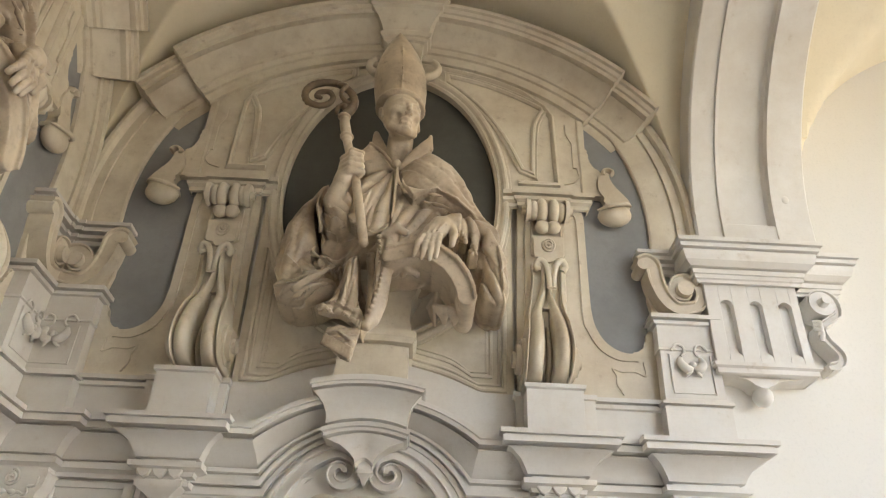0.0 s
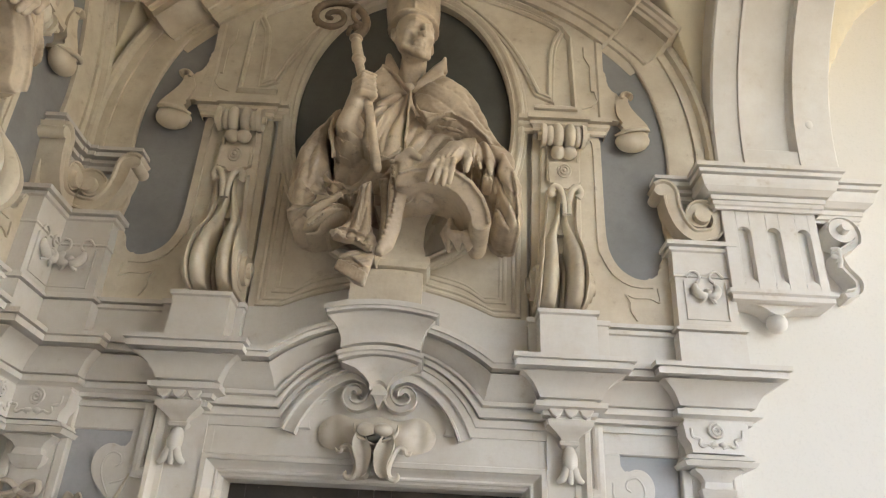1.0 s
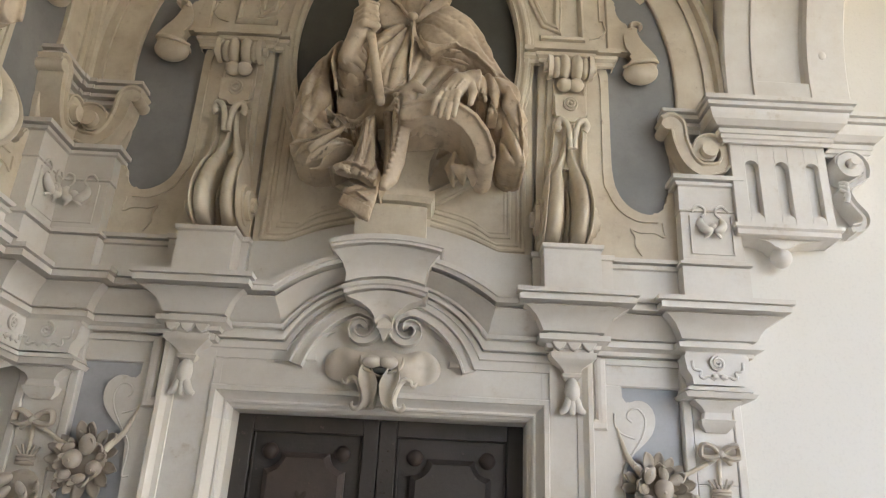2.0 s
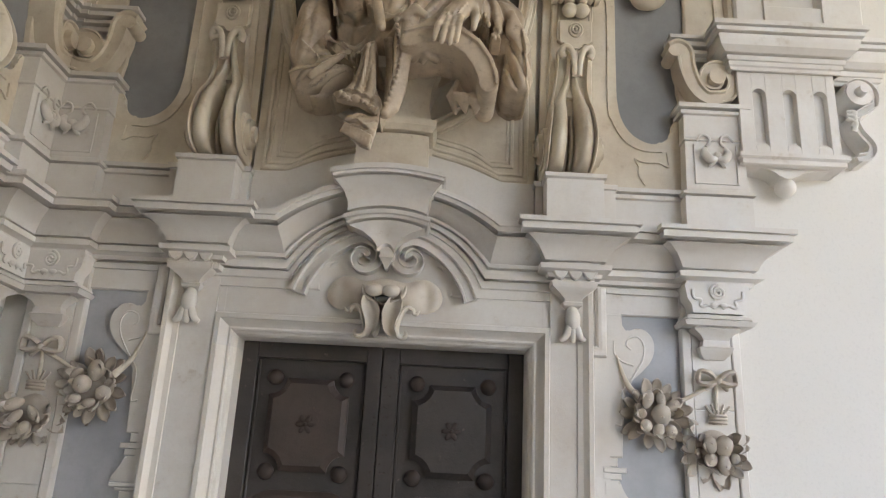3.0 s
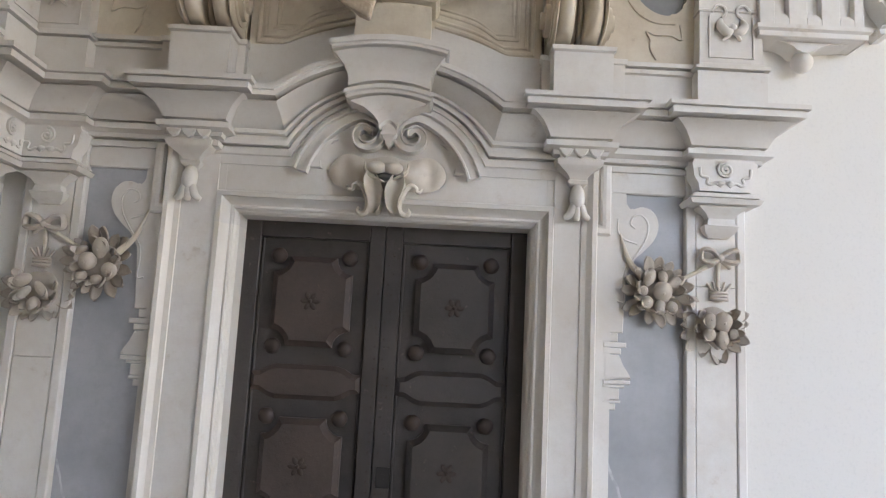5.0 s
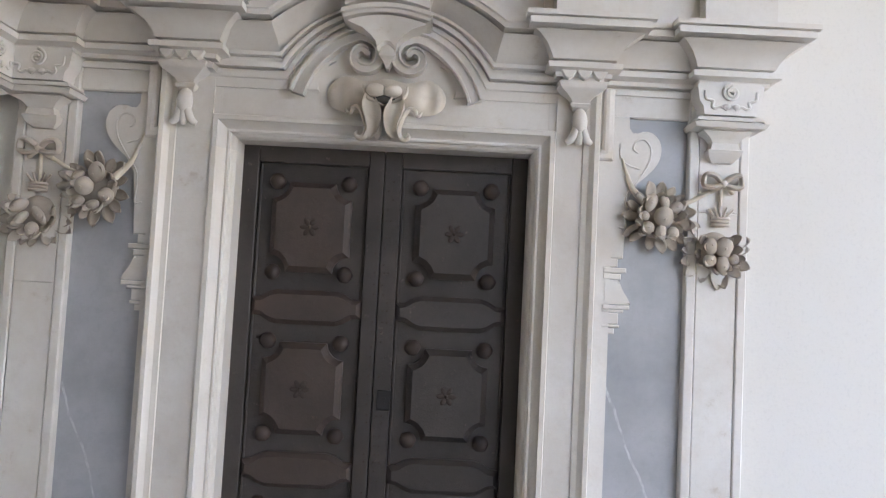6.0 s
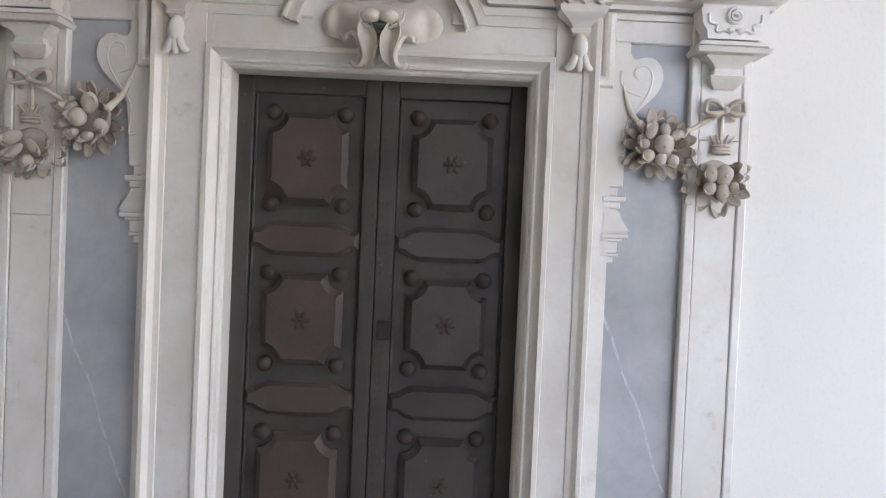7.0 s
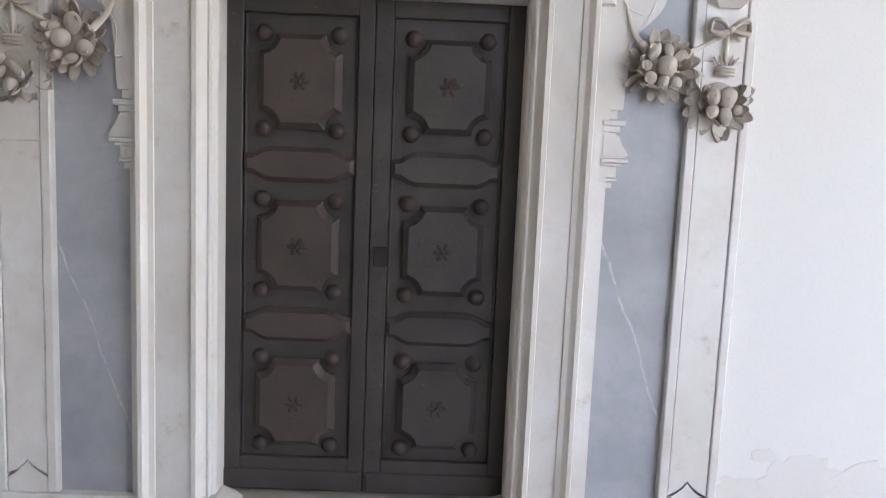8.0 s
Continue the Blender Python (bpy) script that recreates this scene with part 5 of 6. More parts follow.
line += [(2.520 + r * math.cos(a), 4.045 + r * math.sin(a)) for a, r in ((-0.3 + i * 0.32, 0.098 - i * 0.0036) for i in range(22))]
part("volute", ribbon(bmesh.new(), line, 0.05, 0.035, 0.02, -0.11, 0.2), MARBLE, corbel, smooth=30)
bm = bmesh.new()
bmesh.ops.create_cone(bm, cap_ends=True, segments=24, radius1=0.08, radius2=0.075, depth=0.14, matrix=pose(2.520, -0.05, 4.045, 90))
bmesh.ops.create_cone(bm, cap_ends=True, segments=18, radius1=0.032, radius2=0.026, depth=0.06, matrix=pose(2.520, -0.14, 4.045, 90))
part("volute_eye", bm, MARBLE, corbel, smooth=40)
bm = bmesh.new()
for k in range(3):
    tube(bm, curve_pts([(2.445, -0.10, 3.93 - k * 0.02), (2.475, -0.12, 3.92 - k * 0.03), (2.465, -0.11, 3.87 - k * 0.03)]), 0.014, 8)
part("leaflet", bm, MARBLE, corbel, smooth=60)
bm = bmesh.new()
ball(bm, (2.46, -0.12, 4.78), 0.045, 0.7, 0.35, 1.0)
tagged(part("rib_boss", bm, MARBLE, None, smooth=60), "small worn round boss on the vault rib", "boss")

# ---- the bishop's half-figure in the niche ----
class Clay:
    """A solid modelled from soft-joined shapes on a grid; skin() turns it into a mesh. Coordinates: x, d (towards the viewer), z."""

    def __init__(self, lo, hi, step):
        self.lo, self.step = np.array(lo, np.float32), step
        self.n = [int(math.ceil((b - a) / step)) + 1 for a, b in zip(lo, hi)]
        self.f = np.full(self.n, 0.2, np.float32)
        self.ax = [self.lo[i] + step * np.arange(self.n[i], dtype=np.float32) for i in range(3)]

    def region(self, lo, hi):
        sl = []
        for i in range(3):
            a = int(np.clip((lo[i] - self.lo[i]) / self.step, 0, self.n[i] - 1))
            b = int(np.clip((hi[i] - self.lo[i]) / self.step + 2, a + 1, self.n[i]))
            sl.append(slice(a, b))
        x, d, z = (self.ax[i][sl[i]] for i in range(3))
        return tuple(sl), x[:, None, None], d[None, :, None], z[None, None, :]

    def join(self, sl, dist, k):
        f = self.f[sl]
        if k <= 0:
            self.f[sl] = np.minimum(f, dist)
            return
        h = np.clip(0.5 + 0.5 * (f - dist) / k, 0, 1)
        self.f[sl] = f + (dist - f) * h - k * h * (1 - h)

    def cut(self, sl, dist, k):
        f = self.f[sl]
        h = np.clip(0.5 - 0.5 * (f + dist) / k, 0, 1)
        self.f[sl] = f + (-dist - f) * h + k * h * (1 - h)

    def lump(self, c, r, k=0.03, tilt=0.0, cut=False):
        """An ellipsoid, turned by tilt degrees in the picture plane."""
        R = max(r) + k + 0.03
        sl, x, d, z = self.region([c[i] - R for i in range(3)], [c[i] + R for i in range(3)])
        ca, sa = math.cos(radians(tilt)), math.sin(radians(tilt))
        u, v = (x - c[0]) * ca + (z - c[2]) * sa, -(x - c[0]) * sa + (z - c[2]) * ca
        w = d - c[1]
        k0 = np.sqrt((u / r[0]) ** 2 + (w / r[1]) ** 2 + (v / r[2]) ** 2)
        k1 = np.sqrt((u / r[0] ** 2) ** 2 + (w / r[1] ** 2) ** 2 + (v / r[2] ** 2) ** 2) + 1e-6
        dist = k0 * (k0 - 1) / k1
        (self.cut if cut else self.join)(sl, dist, k)

    def cord(self, pts, r, k=0.015, flat=1.0, cut=False):
        """A rounded bar through points; r one radius or one per point."""
        rs = r if isinstance(r, (list, tuple)) else [r] * len(pts)
        for a, b, ra, rb in zip(pts, pts[1:], rs, rs[1:]):
            R = max(ra, rb) + k + 0.02
            sl, x, d, z = self.region([min(a[i], b[i]) - R for i in range(3)], [max(a[i], b[i]) + R for i in range(3)])
            e = [b[i] - a[i] for i in range(3)]
            ee = sum(q * q for q in e) + 1e-9
            t = np.clip(((x - a[0]) * e[0] + (d - a[1]) * e[1] + (z - a[2]) * e[2]) / ee, 0, 1)
            dist = np.sqrt((x - a[0] - t * e[0]) ** 2 + ((d - a[1] - t * e[1]) / flat) ** 2 + (z - a[2] - t * e[2]) ** 2) - (ra + (rb - ra) * t)
            (self.cut if cut else self.join)(sl, dist, k)

    def sheet(self, a, b, c, t=0.014, k=0.02):
        """A thick triangle of cloth."""
        a, b, c = (np.array(p, np.float32) for p in (a, b, c))
        R = t + k + 0.02
        sl, x, d, z = self.region(np.minimum(np.minimum(a, b), c) - R, np.maximum(np.maximum(a, b), c) + R)
        P = np.stack(np.broadcast_arrays(x, d, z), -1)
        nrm = np.cross(b - a, a - c)

        def seg(p, q):
            e = q - p
            s = np.clip(((P - p) @ e) / (e @ e), 0, 1)[..., None]
            return (((P - p) - s * e) ** 2).sum(-1)

        edge = np.minimum(np.minimum(seg(a, b), seg(b, c)), seg(c, a))
        inside = (np.sign((P - a) @ np.cross(b - a, nrm)) + np.sign((P - b) @ np.cross(c - b, nrm)) + np.sign((P - c) @ np.cross(a - c, nrm))) >= 2
        flatd = ((P - a) @ nrm) ** 2 / (nrm @ nrm)
        self.join(sl, np.sqrt(np.where(inside, flatd, edge)) - t, k)

    def band(self, pts, d0, d1, t, k=0.02):
        """A bent board: a line in x, z with thickness t, from depth d0 to d1."""
        R = t + k + 0.02
        sl, x, d, z = self.region([min(p[0] for p in pts) - R, d0 - R, min(p[1] for p in pts) - R], [max(p[0] for p in pts) + R, d1 + R, max(p[1] for p in pts) + R])
        best = None
        for a, b in zip(pts, pts[1:]):
            e = (b[0] - a[0], b[1] - a[1])
            s = np.clip(((x - a[0]) * e[0] + (z - a[1]) * e[1]) / (e[0] ** 2 + e[1] ** 2), 0, 1)
            q = (x - a[0] - s * e[0]) ** 2 + (z - a[1] - s * e[1]) ** 2
            best = q if best is None else np.minimum(best, q)
        self.join(sl, np.maximum(np.sqrt(best) - t, np.abs(d - (d0 + d1) / 2) - (d1 - d0) / 2), k)

    def piece(self, poly, edge, swell, soft, folds=None, back=0.03, k=0.01):
        """A piece of cloth with an outline in x, z: edge its depth at the hem, swell how far it bulges within soft of the hem, folds more relief."""
        R = 0.05
        sl, x, d, z = self.region([min(p[0] for p in poly) - R, back - R, min(p[1] for p in poly) - R], [max(p[0] for p in poly) + R, edge + swell + 0.1, max(p[1] for p in poly) + R])
        best, odd = None, False
        for a, b in zip(poly, poly[1:] + poly[:1]):
            e = (b[0] - a[0], b[1] - a[1])
            s = np.clip(((x - a[0]) * e[0] + (z - a[1]) * e[1]) / (e[0] ** 2 + e[1] ** 2), 0, 1)
            q = (x - a[0] - s * e[0]) ** 2 + (z - a[1] - s * e[1]) ** 2
            best = q if best is None else np.minimum(best, q)
            if abs(e[1]) > 1e-9:
                odd = odd ^ (((a[1] > z) != (b[1] > z)) & (x < e[0] * (z - a[1]) / e[1] + a[0]))
        sd = np.sqrt(best) * np.where(odd, -1, 1)
        u = np.clip(-sd / soft, 0, 1)
        front = edge + swell * np.sqrt(1 - (1 - u) ** 2)
        if folds:
            front = front + folds(x, z)
        self.join(sl, np.maximum(np.maximum(sd, (d - front) * 0.8), back - d), k)

    def along(self, pts, w):
        """The part of the grid round a line in x, z: how far off it lies, and on which side."""
        R = 3 * w
        sl, x, d, z = self.region([min(p[0] for p in pts) - R, 0.1, min(p[1] for p in pts) - R], [max(p[0] for p in pts) + R, 0.70, max(p[1] for p in pts) + R])
        best, side, ends = None, None, None
        n = len(pts) - 1
        for i, (a, b) in enumerate(zip(pts, pts[1:])):
            e = (b[0] - a[0], b[1] - a[1])
            ee = e[0] ** 2 + e[1] ** 2
            t = np.clip(((x - a[0]) * e[0] + (z - a[1]) * e[1]) / ee, 0, 1)
            q = (x - a[0] - t * e[0]) ** 2 + (z - a[1] - t * e[1]) ** 2
            c = ((x - a[0]) * e[1] - (z - a[1]) * e[0]) / math.sqrt(ee)
            u = (i + t) / n
            if best is None:
                best, side, ends = q, c, u
            else:
                m = q < best
                best, side, ends = np.where(m, q, best), np.where(m, c, side), np.where(m, u, ends)
        return sl, np.sqrt(best), np.sign(side), np.sqrt(np.clip(np.sin(math.pi * (0.08 + 0.84 * ends)), 0, 1))

    def score(self, pts, w, depth):
        """A crease cut into the front along a line, fading at its ends."""
        sl, q, side, fade = self.along(pts, w)
        self.f[sl] += depth * fade * np.exp(-(q / w) ** 1.5)

    def fold(self, pts, w, depth):
        """An overlapping fold along a line: raised on one side, sunk on the other."""
        sl, q, side, fade = self.along(pts, w)
        self.f[sl] += depth * fade * side * np.clip(q / (0.25 * w), 0, 1) * np.exp(-q / w)

    def skin(self):
        """The zero surface, as points and quads."""
        f = self.f
        neg = f < 0
        nx, ny, nz = self.n
        cells = np.zeros((nx - 1, ny - 1, nz - 1), np.int8)
        for i in (0, 1):
            for j in (0, 1):
                for k in (0, 1):
                    cells += neg[i:nx - 1 + i, j:ny - 1 + j, k:nz - 1 + k]
        act = np.argwhere((cells > 0) & (cells < 8))
        index = np.full(cells.shape, -1, np.int64)
        index[tuple(act.T)] = np.arange(len(act))
        acc, cnt = np.zeros((len(act), 3)), np.zeros(len(act))
        for i in range(3):
            for u in (0, 1):
                for v in (0, 1):
                    o = [u, v]
                    o.insert(i, 0)
                    p = act + np.array(o)
                    q = p.copy()
                    q[:, i] += 1
                    fa, fb = f[tuple(p.T)], f[tuple(q.T)]
                    m = (fa < 0) != (fb < 0)
                    t = fa[m] / (fa[m] - fb[m])
                    pos = p[m].astype(float)
                    pos[:, i] += t
                    acc[m] += pos
                    cnt[m] += 1
        pts = self.lo + self.step * acc / np.maximum(cnt, 1)[:, None]
        quads = []
        for i in range(3):
            a, b = [slice(None)] * 3, [slice(None)] * 3
            a[i], b[i] = slice(0, -1), slice(1, None)
            ed = np.argwhere(neg[tuple(a)] != neg[tuple(b)])
            j, k = [q for q in range(3) if q != i]
            ok = (ed[:, j] > 0) & (ed[:, k] > 0) & (ed[:, j] < self.n[j] - 1) & (ed[:, k] < self.n[k] - 1)
            ed = ed[ok]
            ring = []
            for dj, dk in ((1, 1), (0, 1), (0, 0), (1, 0)):
                c = ed.copy()
                c[:, j] -= dj
                c[:, k] -= dk
                ring.append(index[tuple(c.T)])
            q = np.stack(ring, 1)
            flip = neg[tuple(ed.T)] ^ (i == 1)
            q[flip] = q[flip][:, ::-1]
            quads.append(q)
        return pts, np.concatenate(quads)


clay = Clay((-0.70, -0.02, 3.38), (0.80, 0.70, 5.84), 0.0064)


def pleats(phase):
    """Rounded ridges parted by narrow valleys, from 0 in the valley to 1 on the ridge."""
    return np.sqrt(np.abs(np.sin(phase)))


def wave(x, z, angle, pitch, bend=0.0, rate=9.0):
    """A phase that grows across folds running at the given angle."""
    a = radians(angle)
    return math.pi / pitch * (x * math.sin(a) - z * math.cos(a)) + bend * np.sin(rate * (x * math.cos(a) + z * math.sin(a)))


# body under the cope
clay.lump((0.02, 0.12, 4.32), (0.40, 0.22, 0.42), 0.05)
clay.cord([(-0.26, 0.16, 4.50), (0.02, 0.18, 4.60), (0.36, 0.18, 4.56)], [0.15, 0.16, 0.15], 0.08)
# the cope hanging from the raised arm
A = [(-0.30, 4.60), (-0.36, 4.51), (-0.39, 4.41), (-0.38, 4.29), (-0.35, 4.18), (-0.37, 4.09), (-0.37, 4.03), (-0.33, 3.99), (-0.27, 3.97), (-0.28, 3.93), (-0.37, 3.93), (-0.44, 3.88), (-0.49, 3.84), (-0.55, 3.90), (-0.575, 3.99), (-0.565, 4.13), (-0.545, 4.26), (-0.48, 4.39), (-0.38, 4.54)]
clay.piece(A, 0.27, 0.12, 0.14, lambda x, z: 0.02 * pleats(wave(x, z, 75, 0.12, 0.8)) + 0.003 * np.sin(100 * x + 25 * z + 2.5 * np.sin(36 * z)) * np.sin(92 * z + 2.5 * np.sin(35 * x)))
clay.cord([(-0.355, 0.37, 4.53), (-0.388, 0.40, 4.41), (-0.378, 0.41, 4.29), (-0.35, 0.41, 4.18), (-0.372, 0.41, 4.09), (-0.37, 0.41, 4.03), (-0.33, 0.42, 3.985), (-0.275, 0.42, 3.965)], 0.011, 0.006)
B = [(-0.55, 3.95), (-0.565, 3.888), (-0.55, 3.826), (-0.50, 3.789), (-0.43, 3.773), (-0.35, 3.786), (-0.29, 3.814), (-0.24, 3.857), (-0.22, 3.931), (-0.28, 3.95), (-0.37, 3.95)]
clay.piece(B, 0.25, 0.12, 0.12, lambda x, z: 0.045 * pleats(wave(x, z, 32, 0.075, 0.7, 12)) - 0.015, k=0.008)
clay.sheet((-0.54, 0.36, 3.857), (-0.40, 0.42, 3.857), (-0.25, 0.45, 3.938), 0.013, 0.01)
clay.sheet((-0.42, 0.40, 3.795), (-0.34, 0.44, 3.857), (-0.25, 0.45, 3.938), 0.013, 0.01)
clay.sheet((-0.52, 0.34, 3.900), (-0.40, 0.42, 3.919), (-0.26, 0.45, 3.96), 0.012, 0.01)
clay.cord([(-0.50, 0.41, 3.879), (-0.38, 0.45, 3.894), (-0.28, 0.46, 3.938)], 0.011, 0.008, cut=True)
clay.cord([(-0.45, 0.41, 3.823), (-0.36, 0.45, 3.854), (-0.27, 0.46, 3.925)], 0.011, 0.008, cut=True)
# inside of the sleeve opening, left dark and deep
clay.piece([(-0.37, 4.22), (-0.16, 4.24), (-0.12, 4.0), (-0.25, 3.93), (-0.34, 4.0)], 0.22, 0.04, 0.06, lambda x, z: 0.03 * pleats(wave(x, z, 60, 0.07, 0.6)))
clay.piece([(-0.24, 4.06), (-0.12, 4.10), (-0.08, 4.02), (-0.14, 3.94), (-0.25, 3.96)], 0.34, 0.05, 0.05, lambda x, z: 0.025 * pleats(wave(x, z, 15, 0.05, 0.6)))
# raised sleeve
C = [(-0.29, 4.50), (-0.345, 4.39), (-0.335, 4.30), (-0.29, 4.205), (-0.23, 4.195), (-0.18, 4.25), (-0.165, 4.36), (-0.20, 4.46)]
clay.piece(C, 0.33, 0.11, 0.09, lambda x, z: 0.024 * pleats(wave(x, z, -25, 0.05, 0.9, 14)), k=0.01)
# neck, head and mitre
clay.cord([(0.03, 0.22, 4.66), (0.04, 0.27, 4.80), (0.05, 0.29, 4.95)], [0.11, 0.078, 0.078], 0.015)
for k in (-0.035, 0.045):
    clay.cord([(0.045 + k * 0.5, 0.335, 4.70), (0.045 + k, 0.34, 4.82), (0.045 + k * 1.4, 0.33, 4.90)], 0.010, 0.02)
yaw, dip = radians(25), radians(6)
FW = np.array((math.sin(yaw) * math.cos(dip), math.cos(yaw) * math.cos(dip), -math.sin(dip)))
RT = np.array((math.cos(yaw), -math.sin(yaw), 0.0))
UP = np.cross(FW, RT) * -1


def on_head(u, f, v):
    """A place on the head: to its left or right, forward, up."""
    return tuple(float(q) for q in np.array((0.045, 0.385, 5.046)) + u * RT + f * FW + v * UP)


clay.lump(on_head(0, 0, 0.02), (0.118, 0.128, 0.14), 0.02)
clay.lump(on_head(0, 0.035, -0.085), (0.082, 0.088, 0.09), 0.035)
clay.lump(on_head(0, 0.10, -0.158), (0.032, 0.03, 0.028), 0.025)
for k in (1, -1):
    clay.cord([on_head(k * 0.095, 0.0, -0.06), on_head(k * 0.075, 0.05, -0.125), on_head(k * 0.03, 0.09, -0.16)], 0.016, 0.03)
    clay.lump(on_head(k * 0.062, 0.086, -0.032), (0.03, 0.028, 0.02), 0.03)
    clay.lump(on_head(k * 0.06, 0.095, -0.085), (0.022, 0.02, 0.035), 0.025, cut=True)
    clay.lump(on_head(k * 0.042, 0.132, 0.008), (0.027, 0.024, 0.015), 0.016, cut=True)
    clay.lump(on_head(k * 0.042, 0.096, 0.006), (0.019, 0.019, 0.0135), 0.006)
    clay.cord([on_head(k * 0.018, 0.112, 0.006), on_head(k * 0.042, 0.117, 0.017), on_head(k * 0.066, 0.1, 0.004)], 0.0045, 0.006)
    clay.cord([on_head(k * 0.012, 0.126, 0.036), on_head(k * 0.045, 0.122, 0.042), on_head(k * 0.08, 0.088, 0.03)], 0.008, 0.018)
    clay.lump(on_head(k * 0.017, 0.138, -0.056), (0.0125, 0.0125, 0.010), 0.008)
    clay.cord([on_head(k * 0.03, 0.124, -0.058), on_head(k * 0.043, 0.11, -0.09)], 0.004, 0.010, cut=True)
    clay.lump(on_head(k * 0.122, -0.015, -0.01), (0.018, 0.03, 0.046), 0.010, 6)
    clay.lump(on_head(k * 0.136, 0.0, -0.006), (0.010, 0.016, 0.026), 0.006, cut=True)
clay.cord([on_head(0, 0.118, 0.035), on_head(0, 0.138, -0.01), on_head(0, 0.158, -0.05)], [0.011, 0.012, 0.0145], 0.014)
clay.cord([on_head(-0.032, 0.108, -0.094), on_head(-0.008, 0.122, -0.088), on_head(0, 0.122, -0.09), on_head(0.008, 0.122, -0.088), on_head(0.032, 0.108, -0.094)], 0.0095, 0.008)
clay.cord([on_head(-0.026, 0.106, -0.115), on_head(0, 0.118, -0.116), on_head(0.026, 0.106, -0.115)], 0.011, 0.008)
clay.cord([on_head(-0.036, 0.116, -0.104), on_head(0, 0.134, -0.103), on_head(0.036, 0.116, -0.104)], 0.004, 0.004, cut=True)
# lappet behind the neck
clay.sheet((-0.11, 0.22, 5.05), (-0.13, 0.2, 4.80), (-0.02, 0.24, 4.86), 0.018, 0.02)
# mitre: two pointed shells on an oval band
sl, x, d, z = clay.region((-0.22, 0.05, 5.10), (0.30, 0.66, 5.80))
t = np.clip((z - 5.13) / 0.58, 0, 1)
w = np.interp(t, (0, 0.12, 0.25, 0.43, 0.55, 0.65, 0.75, 0.85, 0.93, 1), (0.146, 0.157, 0.165, 0.167, 0.157, 0.142, 0.12, 0.09, 0.058, 0.008))
dp = 0.175 * (1 - 0.45 * t ** 1.5)
cx = 0.036 - 0.034 * t
q = np.sqrt(((x - cx) / w) ** 2 + ((d - 0.345 - 0.03 * t) / dp) ** 2)
shell = np.maximum((q - 1) * np.minimum(w, dp), np.maximum(5.135 - z, z - 5.71))
clay.join(sl, shell, 0.006)
clay.cord([(0.045, 0.522, 5.15), (0.04, 0.53, 5.33), (0.03, 0.508, 5.50), (0.012, 0.45, 5.66)], 0.004, 0.012)
band = [(0.036 + 0.148 * math.sin(a), 0.345 + 0.176 * math.cos(a), 5.145) for a in np.linspace(-1.9, 1.9, 21)]
clay.cord(band, 0.008, 0.008)

# rochet, then the two breasts of the cope, collar and clasp
clay.piece([(0.04, 4.62), (0.03, 4.24), (-0.08, 4.08), (0.22, 4.08), (0.34, 4.29), (0.30, 4.40), (0.14, 4.46), (0.07, 4.58)], 0.34, 0.04, 0.05, lambda x, z: 0.014 * pleats(wave(x, z, 62, 0.07, 0.5)))
D = [(0.045, 4.63), (-0.04, 4.63), (-0.13, 4.56), (-0.18, 4.42), (-0.19, 4.27), (-0.165, 4.19), (-0.08, 4.145), (0.01, 4.185), (0.035, 4.29), (0.045, 4.40), (0.055, 4.58)]
clay.piece(D, 0.385, 0.03, 0.04, lambda x, z: 0.030 * np.clip((4.66 - z) / 0.3, 0, 1) * pleats(11 * np.arctan2(x - 0.045, 4.70 - z) + 0.5 * np.sin(12 * z)), k=0.006)
clay.cord([(-0.185, 0.40, 4.30), (-0.16, 0.415, 4.195), (-0.08, 0.425, 4.15), (0.01, 0.425, 4.19), (0.035, 0.425, 4.29), (0.045, 0.425, 4.42), (0.05, 0.44, 4.60)], 0.010, 0.005)
Fp = [(0.05, 4.64), (0.13, 4.74), (0.23, 4.80), (0.30, 4.76), (0.38, 4.70), (0.445, 4.60), (0.49, 4.47), (0.55, 4.37), (0.59, 4.30), (0.47, 4.275), (0.38, 4.34), (0.28, 4.36), (0.20, 4.38), (0.11, 4.44), (0.065, 4.54)]
clay.piece(Fp, 0.33, 0.11, 0.13, lambda x, z: 0.015 * pleats(wave(x, z, -38, 0.10, 0.8)) + 0.003 * np.sin(95 * x + 30 * z + 2.5 * np.sin(38 * z)) * np.sin(90 * z - 25 * x + 2.5 * np.sin(33 * x)), k=0.008)
clay.cord([(0.05, 0.43, 4.62), (0.062, 0.43, 4.54), (0.11, 0.44, 4.445), (0.20, 0.445, 4.39), (0.28, 0.445, 4.37), (0.38, 0.44, 4.345), (0.47, 0.42, 4.29), (0.57, 0.38, 4.30)], [0.012, 0.014, 0.018, 0.02, 0.02, 0.018, 0.014, 0.012], 0.008)
clay.cord([(0.14, 0.455, 4.45), (0.26, 0.46, 4.42), (0.40, 0.44, 4.42), (0.50, 0.40, 4.38)], 0.014, 0.02)
W = [(0.05, 4.625), (0.10, 4.72), (0.17, 4.81), (0.235, 4.875), (0.245, 4.79), (0.21, 4.73), (0.15, 4.69), (0.09, 4.64)]
clay.piece(W, 0.425, 0.012, 0.02, None, 0.395, 0.004)
clay.sheet((0.235, 0.43, 4.87), (0.245, 0.42, 4.78), (0.19, 0.24, 4.83), 0.010, 0.01)
clay.piece([(0.04, 4.635), (-0.06, 4.77), (-0.125, 4.835), (-0.165, 4.78), (-0.21, 4.65), (-0.12, 4.60), (-0.01, 4.62)], 0.37, 0.04, 0.06, lambda x, z: 0.006 * pleats(wave(x, z, 20, 0.06)), 0.18, 0.006)
clay.cord([(0.03, 0.43, 4.64), (-0.03, 0.42, 4.73), (-0.12, 0.39, 4.83)], 0.010, 0.005)
